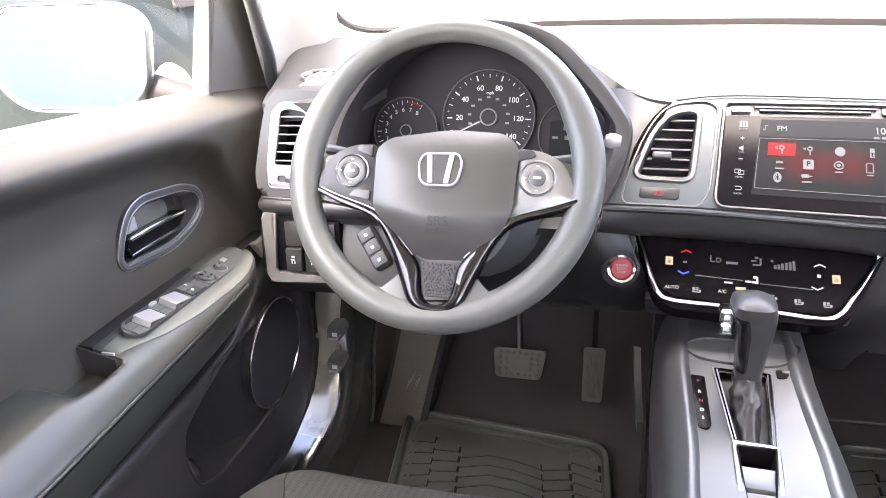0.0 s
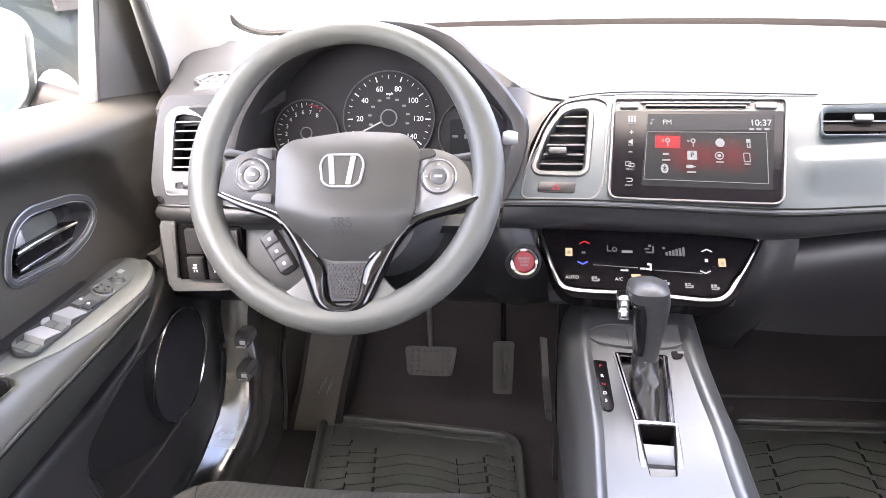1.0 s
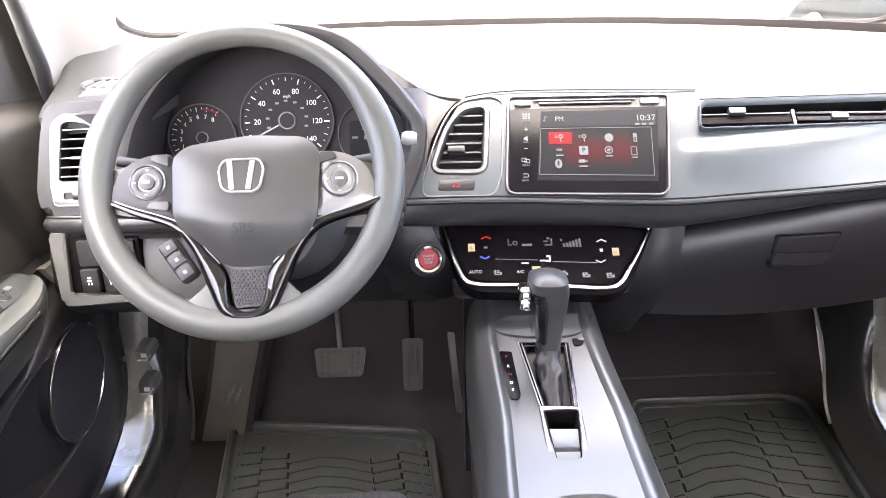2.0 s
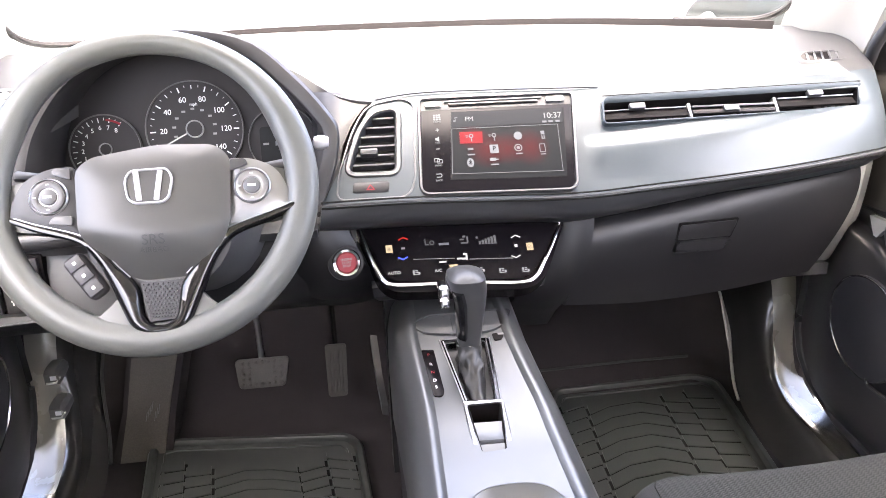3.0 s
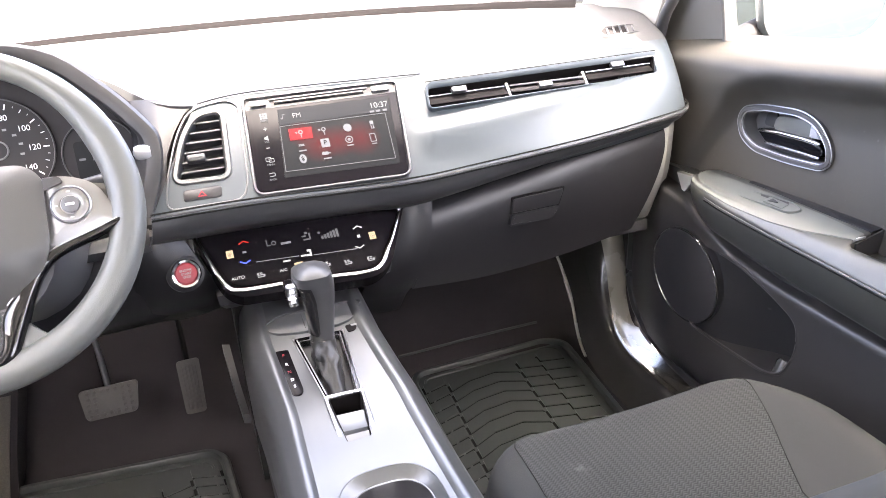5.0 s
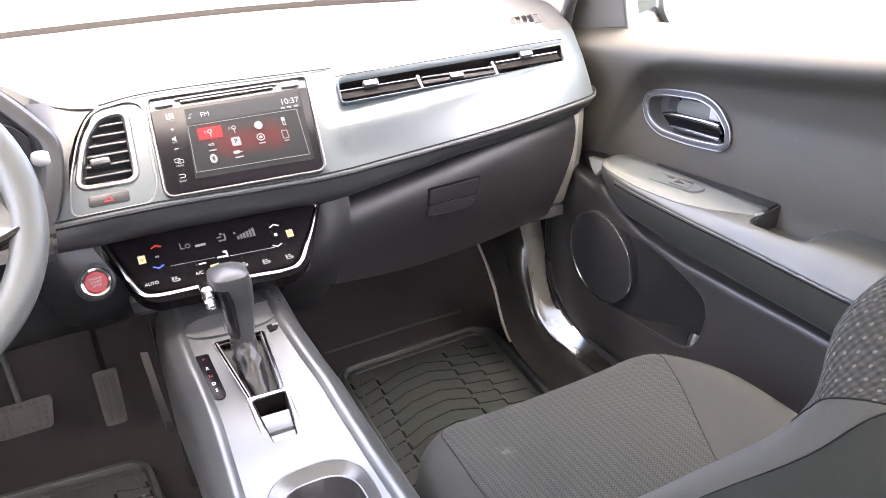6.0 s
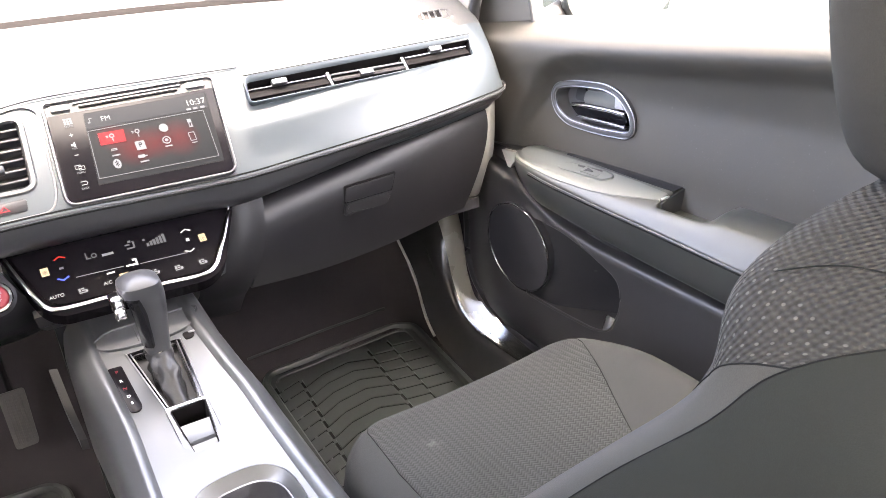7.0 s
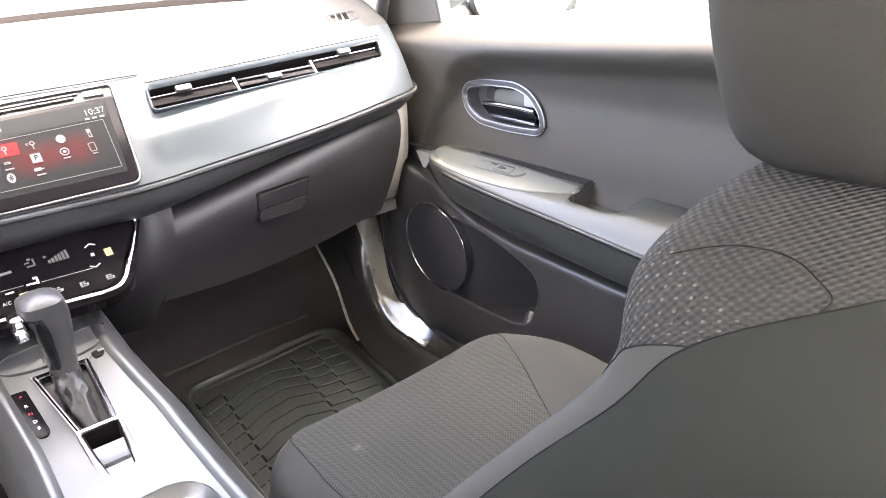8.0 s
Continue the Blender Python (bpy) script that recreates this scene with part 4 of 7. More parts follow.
for z, x0, x1, y0 in ((0.545, 0.150, 0.212, 0.166), (0.52, 0.146, 0.210, 0.158), (0.49, 0.138, 0.205, 0.152), (0.46, 0.120, 0.198, 0.150), (0.43, 0.104, 0.186, 0.154), (0.40, 0.098, 0.172, 0.166), (0.375, 0.095, 0.166, 0.190), (0.34, 0.092, 0.160, 0.215)):
    filler.append([V(x0 + (x1 - x0) * u, y0 - 0.004 * math.sin(math.pi * min(1, u * 0.9)) + 0.018 * (1 - u) ** 2, z) for u in np.linspace(0, 1, 8)])
part("side_filler", slab(filler, (0, 0.03, 0)), LIDDARK, dash)
under = [[V(x, y, z) for x in np.linspace(0.15, 0.64, 6)] for y, z in ((0.22, 0.385), (0.32, 0.36), (0.55, 0.34), (0.75, 0.42))]
part("under_panel", slab(under, (0, 0, 0.02)), BLACK, dash, "black panel under the glove box")
# ends of the dashboard beside the doors
for s in (-1, 1):
    prof = curve([(0.215, 0.596), (0.214, 0.56), (0.225, 0.48), (0.256, 0.415), (0.275, 0.385)], 26)
    rows = []
    for q in prof:
        y, z = q.x, q.y
        rows.append([V(s * 0.645, y + 0.020, z), V(s * 0.657, y + 0.004, z), V(s * 0.672, y + 0.0, z), V(s * 0.690, y + 0.010, z), V(s * 0.703, y + 0.05, z), V(s * 0.704, y + 0.25, z)])
    part("end_panel", slab(rows, (-s * 0.012, 0.02, 0)), ENDCAP, dash, "pale grey dashboard end cap")

# flank that runs from the instrument hood down to the centre vent
flank = []
for v in np.linspace(0.152, -0.01, 12):
    xs = along(v, [(-0.01, -0.161), (0.075, -0.146), (0.115, -0.128), (0.143, -0.106), (0.152, -0.090)])
    q = PLANE @ V(xs, v, -0.003)
    inner = V(-0.185, q.y + 0.045 - 0.02 * smooth(0.05, 0.0, v), q.z + 0.004)
    flank.append([inner.lerp(q, f) + V(0, -0.010, 0.004) * math.sin(math.pi * f) for f in np.linspace(0, 1, 8)])
part("hood_flank", slab(flank, (0, 0.03, -0.01)), LIDDARK, dash, "dark flank beside the instrument hood")

# ---- driver's side of the dashboard ----
HX = -0.35
arch = [(-0.212, -0.085), (-0.206, -0.02), (-0.192, 0.03), (-0.155, 0.085), (-0.09, 0.125), (0.0, 0.138), (0.09, 0.122), (0.150, 0.075), (0.190, 0.03), (0.202, 0.005), (0.196, -0.035), (0.175, -0.085)]
out_arch = curve([(HX + a, 0.0, 0.677 + b) for a, b in arch], 44)


def lean(q, y, grow_by=0.0):
    d = V(q.x - HX, 0, q.z - 0.66)
    return V(q.x, y, q.z) + d.normalized() * grow_by


def rear_y(q):
    return along(q.z, [(0.59, 0.105), (0.66, 0.125), (0.707, 0.145), (0.755, 0.172), (0.80, 0.195), (0.83, 0.20)])


rows = [
    [lean(q, 0.42, -0.05) - V(0, 0, 0.045) for q in out_arch],
    [lean(q, rear_y(q) + 0.12, -0.020) - V(0, 0, 0.022) for q in out_arch],
    [lean(q, rear_y(q) + 0.04, -0.006) - V(0, 0, 0.006) for q in out_arch],
    [lean(q, rear_y(q) + 0.008, 0.0) for q in out_arch],
    [lean(q, rear_y(q) + 0.001, -0.003) for q in out_arch],
    [lean(q, rear_y(q), -0.010) for q in out_arch],
    [lean(q, rear_y(q) + 0.004, -0.020) for q in out_arch],
    [lean(q, rear_y(q) + 0.014, -0.025) for q in out_arch],
    [lean(q, rear_y(q) + 0.06, -0.028) for q in out_arch],
    [lean(q, 0.262, -0.034) for q in out_arch],
]
part("cluster_hood", grid(rows), HOOD, dash, "black hood over the instruments")

KPLANE = basis((HX, 0.245, 0.677), (1, 0, 0), (0, 0.25, 1))
cluster = thing("instrument_cluster", (HX, 0.26, 0.60), "round dials with white figures under a black hood", "instrument cluster")
face_outline = [(q.x - HX, (q.z - 0.677) * 0.97) for q in curve([(HX + a * 0.95, 0, 0.677 + b * 0.95) for a, b in arch], 40)]
part("backplate", prism(face_outline, KPLANE, -0.02, -0.004), DIAL, cluster, "matt black dial plate")


def dial(cx, cy, r, name, label):
    d = part(name, prism(circle(cx, cy, r, None, 48), KPLANE, -0.004, 0.0), DIAL, cluster, label)
    part("dial_ring", ring(circle(cx, cy, r + 0.0010, None, 56), circle(cx, cy, r - 0.0006, None, 56), KPLANE, -0.003, 0.003, 0.0006), GREY, d, "thin silver ring")
    return d


def dial_mark(d, cx, cy, r0, r1, deg, w, mat=INKLIGHT, name="tick"):
    a = radians(deg)
    m = KPLANE @ Matrix.Translation((cx + math.cos(a) * (r0 + r1) / 2, cy + math.sin(a) * (r0 + r1) / 2, 0.0008)) @ Matrix.Rotation(a, 4, "Z")
    part(name, box((0, 0, 0), (r1 - r0, w, 0.0006), 0, 1, m), mat, d)


def dial_text(d, text, x, y, size, mat=INKLIGHT):
    words(text, KPLANE @ Matrix.Translation((x, y, 0.001)), size, mat, d, "figure", "CENTER", 0.0)


speedo = dial(0.002, -0.002, 0.066, "speedometer", "speedometer in miles per hour with white figures")
for i in range(29):
    deg = 219 - i * 9.2
    dial_mark(speedo, 0.002, -0.002, 0.053 if i % 4 == 0 else 0.0555 if i % 2 == 0 else 0.058, 0.0605, deg, 0.0016 if i % 4 == 0 else 0.0009 if i % 2 == 0 else 0.0006)
for i, txt in enumerate(("0", "20", "40", "60", "80", "100", "120", "140")):
    a = radians(219 - i * 36.8)
    dial_text(speedo, txt, 0.002 + 0.0425 * math.cos(a), -0.002 + 0.0425 * math.sin(a), 0.0105)
dial_text(speedo, "mph", 0.003, 0.032, 0.006)
for i in range(9):
    a = radians(200 - i * 27)
    part("inner_figure", box((0.002 + 0.028 * math.cos(a), -0.002 + 0.028 * math.sin(a), 0.0008), (0.005, 0.0028, 0.0006), 0, 1, KPLANE), INKGREY, speedo)
dial_mark(speedo, 0.002, -0.002, 0.010, 0.050, 207, 0.0018, LCD_WHITE, "needle")
part("hub_cap", ring(circle(0.002, -0.002, 0.0125), circle(0.002, -0.002, 0.0105), KPLANE, 0.0, 0.003, 0.001), INKGREY, speedo)
part("hub_disc", prism(circle(0.002, -0.002, 0.0105), KPLANE, 0.0, 0.002), DIAL, speedo)

tacho = dial(-0.120, -0.024, 0.0475, "rev_counter", "rev counter with white figures and a red zone")
for i in range(17):
    dial_mark(tacho, -0.120, -0.024, 0.037 if i % 2 == 0 else 0.040, 0.0435, 225 - i * 10.5, 0.0012 if i % 2 == 0 else 0.0007)
for i, txt in enumerate("012345678"):
    a = radians(225 - i * 21)
    dial_text(tacho, txt, -0.120 + 0.030 * math.cos(a), -0.024 + 0.030 * math.sin(a), 0.0085)
arc = [V(-0.120 + 0.0405 * math.cos(radians(a)), -0.024 + 0.0405 * math.sin(radians(a)), 0.0012) for a in np.linspace(84, 56, 10)]
part("red_zone", tube([KPLANE @ q for q in arc], 0.0016, 6), GLOSSRED, tacho, "red arc")
part("hub_cap", ring(circle(-0.120, -0.024, 0.009), circle(-0.120, -0.024, 0.0075), KPLANE, 0.0, 0.003, 0.001), INKGREY, tacho)
trip = dial(0.122, -0.024, 0.0475, "trip_display", "round trip display with fuel marks")
part("lcd", prism(rounded([(0.090, -0.055), (0.154, -0.055), (0.154, -0.004), (0.090, -0.004)], 0.006, 4), KPLANE, 0.0, 0.001), LCD_DARK, trip, "dark grey display")
for x, y, w, h in ((0.113, 0.004, 0.004, 0.0012), (0.105, 0.010, 0.004, 0.0012), (0.122, 0.003, 0.005, 0.006), (0.120, -0.014, 0.022, 0.007), (0.120, -0.028, 0.018, 0.006), (0.098, -0.028, 0.008, 0.003)):
    part("lcd_bar", box((x, y, 0.0014), (w, h, 0.0006), 0, 1, KPLANE), INKGREY, trip)

# left end: side vent in a grey housing and the small demister outlet
LP = basis((-0.62, 0.135, 0.638), (1, 0.10, 0), (0, 0.30, 1))
housing = rounded([(-0.033, -0.060), (-0.040, -0.032), (-0.031, 0.038), (-0.023, 0.074), (-0.012, 0.088), (0.075, 0.086), (0.085, -0.060)], [0.012, 0.03, 0.05, 0.03, 0.014, 0.01, 0.01], 6)
lvent = part("side_vent_housing", prism(housing, LP, -0.05, 0.0, 0.010, 4), HOUSING, dash, "grey side vent housing")
VENT_L = rounded([(-0.0105, -0.0160), (-0.0020, 0.0590), (0.0090, 0.0625), (0.0330, 0.0580), (0.0440, 0.0440), (0.0380, -0.0170)], [0.005, 0.009, 0.02, 0.014, 0.012, 0.005], 6)
PLATE_L = rounded([(-0.0180, -0.0460), (-0.0205, -0.0200), (-0.0145, 0.0570), (-0.0020, 0.0700), (0.0300, 0.0690), (0.0540, 0.0540), (0.0500, -0.0475)], [0.006, 0.004, 0.014, 0.012, 0.02, 0.016, 0.008], 6)
SLOT_L = rounded([(-0.0055, -0.0390), (-0.0055, -0.0300), (0.0230, -0.0300), (0.0230, -0.0390)], 0.003, 4)
carve(lvent, prism(VENT_L, LP, -0.04, 0.02))
plate_l = part("vent_plate", prism(PLATE_L, LP, -0.010, 0.0035, 0.002, 3), HANDLEPAINT, lvent, "satin silver plate round the vent")
carve(plate_l, prism(VENT_L, LP, -0.04, 0.02), prism(SLOT_L, LP, -0.006, 0.02))
part("plate_edge", tube([LP @ V(q[0], q[1], 0.0012) for q in grow(PLATE_L, 0.0006)], 0.0011, 6, closed=True), SATIN, plate_l, "thin bright edge")
part("vent_core", prism(grow(VENT_L, -0.001), LP, -0.045, -0.034), FRIT, lvent)
part("vent_duct", ring(grow(VENT_L, 0.0002), grow(VENT_L, -0.0012), LP, -0.036, 0.0015, 0.0004), BLACK, lvent)
for i in range(6):
    z_ = -0.0095 + i * 0.0121
    sl = part("slat", box((0.0165 + i * 0.0010, z_, -0.008), (0.0530, 0.0024, 0.015), 0.0008, 2, LP), BLACK, lvent)
    part("slat_edge", tube([LP @ V(-0.0090 + i * 0.0013, z_, -0.0003), LP @ V(0.0400 + i * 0.0010, z_, -0.0003)], 0.0008, 6), HANDLEPAINT, sl, "thin bright slat edge")
part("vent_tab", box((0.0155, 0.0142, 0.0005), (0.015, 0.0036, 0.007), 0.001, 2, LP), PADPAINT, lvent, "small silver tab")
part("slot_floor", prism(grow(SLOT_L, 0.001), LP, -0.012, -0.0045), BLACK, plate_l)
part("thumb_wheel", lathe([(0.0005, -0.006), (0.0085, -0.006), (0.0090, -0.004), (0.0090, 0.004), (0.0085, 0.006), (0.0005, 0.006)], LP @ Matrix.Translation((0.012, -0.0345, -0.0035)) @ Matrix.Rotation(radians(90), 4, "Y"), 20), DARK, plate_l, "ribbed thumb wheel")
LBOT = [[V(x, y, z) for x in np.linspace(-0.644, -0.186, 12)] for y, z in ((0.135, 0.562), (0.118, 0.556), (0.120, 0.545), (0.150, 0.540))]
part("ledge", slab(LBOT, (0, 0.03, 0)), SOFT, dash, "dark padded ledge")
roll_l = [(-0.653, 0.134, 0.5670, 0.005), (-0.6525, 0.131, 0.5670, 0.0085), (-0.650, 0.127, 0.5668, 0.0110), (-0.644, 0.124, 0.5665, 0.0125), (-0.560, 0.119, 0.5665, 0.0125), (-0.470, 0.121, 0.568, 0.0125)]
part("padded_roll", tube([V(*q[:3]) for q in roll_l], [q[3] for q in roll_l], 18), SOFT, dash, "dark padded roll with a rounded end")
part("roll_seam", tube([V(-0.651, 0.120, 0.5790), V(-0.64, 0.1165, 0.5790), V(-0.56, 0.1120, 0.5795), V(-0.48, 0.114, 0.581)], 0.0014, 6), HANDLEPAINT, dash, "pale line above the roll")
knee = [[V(x, y + 0.02 * smooth(-0.45, -0.2, x), z) for x in np.linspace(-0.662, -0.135, 12)] for y, z in ((0.140, 0.550), (0.128, 0.52), (0.125, 0.47), (0.150, 0.43), (0.19, 0.405), (0.30, 0.40), (0.55, 0.45))]
part("knee_panel", slab(knee, (0, 0.02, 0.012)), LIDDARK, dash, "charcoal knee panel under the wheel")
lid = [[V(x, y - 0.004, z) for x in np.linspace(-0.535, -0.385, 6)] for y, z in ((0.137, 0.548), (0.127, 0.52), (0.124, 0.47), (0.140, 0.440))]
# Lid is coloured paler than the knee panel to stand for window light.
part("knee_lid", slab(lid, (0, 0.01, 0)), KNEE, dash, "lid left of the column, paler grey to stand for window light")
bank = basis((-0.588, 0.1145, 0.508), (1, 0.02, 0), (0, 0.03, 1))
part("switch_frame", prism(rounded([(-0.0590, -0.048), (-0.0610, 0.050), (-0.0390, 0.050), (-0.0460, -0.038), (0.054, -0.040), (0.056, -0.048), (-0.050, -0.053)], [0.012, 0.006, 0.004, 0.006, 0.003, 0.003, 0.012], 4), bank, -0.016, 0.006, 0.005, 4), KNEE, dash, "pale grey frame beside the switches")
sw = part("switch_bank", box((-0.585, 0.1245, 0.510), (0.100, 0.02, 0.080), 0.004), FRIT, dash, "black panel with switches")
part("blank_cover", box((-0.5775, 0.1130, 0.5290), (0.0760, 0.010, 0.0360), 0.003), BLACK, sw, "blank cover over the switches")
for x in (-0.604, -0.5745):
    k = part("switch", box((x, 0.1110, 0.4910), (0.0235, 0.012, 0.0340), 0.0022), SOFT, sw)
    for dx, dz, w_, h_ in ((0.0, 0.0050, 0.0046, 0.0030), (-0.0008, 0.0005, 0.0060, 0.0020), (-0.0020, -0.0035, 0.0016, 0.0034), (0.0020, -0.0035, 0.0016, 0.0034)):
        part("symbol", box((x + dx, 0.1047, 0.4915 + dz), (w_, 0.0008, h_), 0.0), INKLIGHT, k)
for s in (-1, 1):
    m = basis((s * 0.600, 0.245 if s < 0 else 0.262, pad_z(s * 0.600, 0.245 if s < 0 else 0.262)), (1, 0, 0), (0, 1, (pad_z(s * 0.598, 0.29) - pad_z(s * 0.598, 0.23)) / 0.06))
    o = rounded([(-0.040, -0.014), (-0.028, 0.016), (0.034, 0.020), (0.042, -0.008)], 0.014, 5)
    if s < 0:
        o = circle(0.004, 0.004, 0.031, 0.023, 32)
    dv = part("demister_outlet", prism(o, m, -0.012, 0.0012), FRIT, dash, "small black demister outlet")
    part("outlet_ring", ring(grow(o, 0.0060 if s < 0 else 0.004), o, m, -0.010, 0.0036, 0.0025), HANDLEPAINT if s < 0 else DARK, dv, "pale oval ring" if s < 0 else "")
    for i in range(5):
        tilt_ = m @ Matrix.Translation((-0.022 + i * 0.0125, 0.003, 0.0022)) @ Matrix.Rotation(radians(-24), 4, "Z") @ Matrix.Rotation(radians(35), 4, "Y")
        part("slat", box((0, 0, 0), (0.0050, 0.034 if 0 < i < 4 else 0.024, 0.0016), 0.0006, 1, tilt_), DARK, dv)

# start button
SB = basis((-0.151, 0.119, 0.5065), (1, 0.12, 0), (0, 0.35, 1)) @ Matrix.Scale(0.94, 4)
start = thing("start_button", (-0.151, 0.128, 0.505), "red engine start button in a chrome ring", "start button")
part("chrome_ring", lathe([(0.0165, -0.004), (0.0205, -0.002), (0.0208, 0.002), (0.0190, 0.005), (0.0160, 0.004), (0.0150, 0.001)], SB, 36), CHROME, start, "chrome ring")
cap = part("button", lathe([(0.0150, -0.002), (0.0150, 0.003), (0.0135, 0.0045), (0.0002, 0.0048)], SB, 32), GLOSSRED, start, "red button")
words("ENGINE\nSTART\nSTOP", SB @ Matrix.Translation((0, 0, 0.0052)), 0.0048, INKGREY, cap, "marking", "CENTER", 0.0)
part("mount", lathe([(0.027, -0.03), (0.026, -0.008), (0.0215, -0.004), (0.019, -0.004)], SB, 32), BLACK, start)
# rounded panel that carries the button
bp_rows = [[V(x, 0.150 - 0.016 * math.sin(math.pi * u) + dy, z) for u, x in zip(np.linspace(0, 1, 9), np.linspace(-0.22, along(z, [(0.41, -0.105), (0.47, -0.112), (0.505, -0.128), (0.54, -0.143), (0.56, -0.150)]), 9))] for dy, z in ((0.0, 0.56), (-0.008, 0.54), (-0.010, 0.505), (0.0, 0.47), (0.02, 0.44), (0.06, 0.41))]
part("button_panel", slab(bp_rows, (0, 0.03, 0)), LIDDARK, dash)

# ---- steering wheel ----
RAKE = radians(28)
WM = basis((-0.358, 0.015, 0.658), (1, 0, 0), (0, math.sin(RAKE), math.cos(RAKE)))
wheel = thing("steering_wheel", (-0.358, 0.015, 0.47), "three-spoke grey steering wheel with black V insert", "steering wheel")


def wp(x, y, w=0.0):
    return WM @ V(x / 1000, y / 1000, w)


rim_rows = []
for i in range(96):
    a = 2 * math.pi * i / 96
    d = V(math.cos(a), math.sin(a), 0)
    rr = 0.0188 - 0.0050 * smooth(0.35, 0.95, math.sin(a))
    c = V(-0.004, -0.005, 0) + d * (0.1873 - rr)
    rim_rows.append([WM @ (c + d * rr * math.cos(b) + V(0, 0, 1) * 0.0165 * math.sin(b)) for b in np.linspace(0, 2 * math.pi, 18, endpoint=False)])
part("rim", grid(rim_rows, close_u=True, close_v=True), RIM, wheel, "grained grey rim")


def dome(outline, w0, h, mat, name, parent, label="", rings=6, power=2.2, shape=None):
    """A pillow over an outline in the wheel's plane."""
    c = sum((Vector((q[0], q[1])) for q in outline), Vector((0, 0))) / len(outline)
    rows = [[WM @ V(q[0] / 1000, q[1] / 1000, w0 - 0.012) for q in outline]]
    for k in range(rings):
        f = 1 - (k / rings) ** 1.0
        rows.append([WM @ V((c.x + (q[0] - c.x) * f) / 1000, (c.y + (q[1] - c.y) * f) / 1000, w0 + h * (1 - f ** power) + (shape(c.x + (q[0] - c.x) * f, c.y + (q[1] - c.y) * f) if shape else 0.0)) for q in outline])
    return part(name, grid(rows, close_u=True, caps=True), mat, parent, label)


def outline(points, r=12, seg=6):
    return rounded([(x, y) for x, y in points], r, seg)


HUBO = outline([(-81, 18), (-66, 32), (6, 44), (70, 41), (87, 24), (84, -54), (63, -92), (44, -108), (-16, -111), (-47, -82), (-76, -58)], 14)
def hub_fall(x, y):
    """The cover folds along a shallow curve and falls away above and below it."""
    d = y + 58 - 0.0016 * (x - 4) ** 2
    f = math.sqrt(d * d + 64) - 8
    return -(0.00012 if d > 0 else 0.00030) * f


hub = dome(HUBO, 0.020, 0.011, HUB, "airbag_cover", wheel, "domed grey airbag cover with a fold", 30, 3.4, hub_fall)
# emblem as a plain shape: rounded frame with two bars
EM = outline([(-26, 0), (-20, 12), (21, 13), (27, 1), (23, -22), (16, -28), (-14, -28), (-22, -22)], 7, 5)
EMM = WM @ Matrix.Translation((0, -0.008, 0.0262)) @ Matrix.Rotation(-0.12, 4, "X") @ Matrix.Translation((0, 0.008, 0))
em = part("emblem", ring([(x / 1000, y / 1000) for x, y in EM], [(x / 1000, y / 1000) for x, y in grow(EM, -2.4)], EMM, -0.006, 0.0036, 0.0012), LIGHTPAINT, wheel, "plain silver emblem")
part("emblem_plate", prism([(x / 1000, y / 1000) for x, y in grow(EM, -2.4)], EMM, -0.006, 0.0012), HUB, em)
for x0, x1 in ((-13, -9), (13, 9)):
    part("emblem_bar", prism(rounded([(x0 / 1000 - 0.003, 0.010), (x0 / 1000 + 0.003, 0.010), (x1 / 1000 + 0.003, -0.024), (x1 / 1000 - 0.003, -0.024)], 0.001, 2), EMM, -0.004, 0.0030, 0.0008), LIGHTPAINT, em)
for txt, y, sz, up in (("SRS", -67, 0.0165, 0.0296), ("AIRBAG", -77.5, 0.0088, 0.0258)):
    words(txt, WM @ Matrix.Translation((0.004, y / 1000, up)) @ Matrix.Rotation(0.30, 4, "X"), sz, SOFT, hub, "raised_text", "CENTER", 0.0)

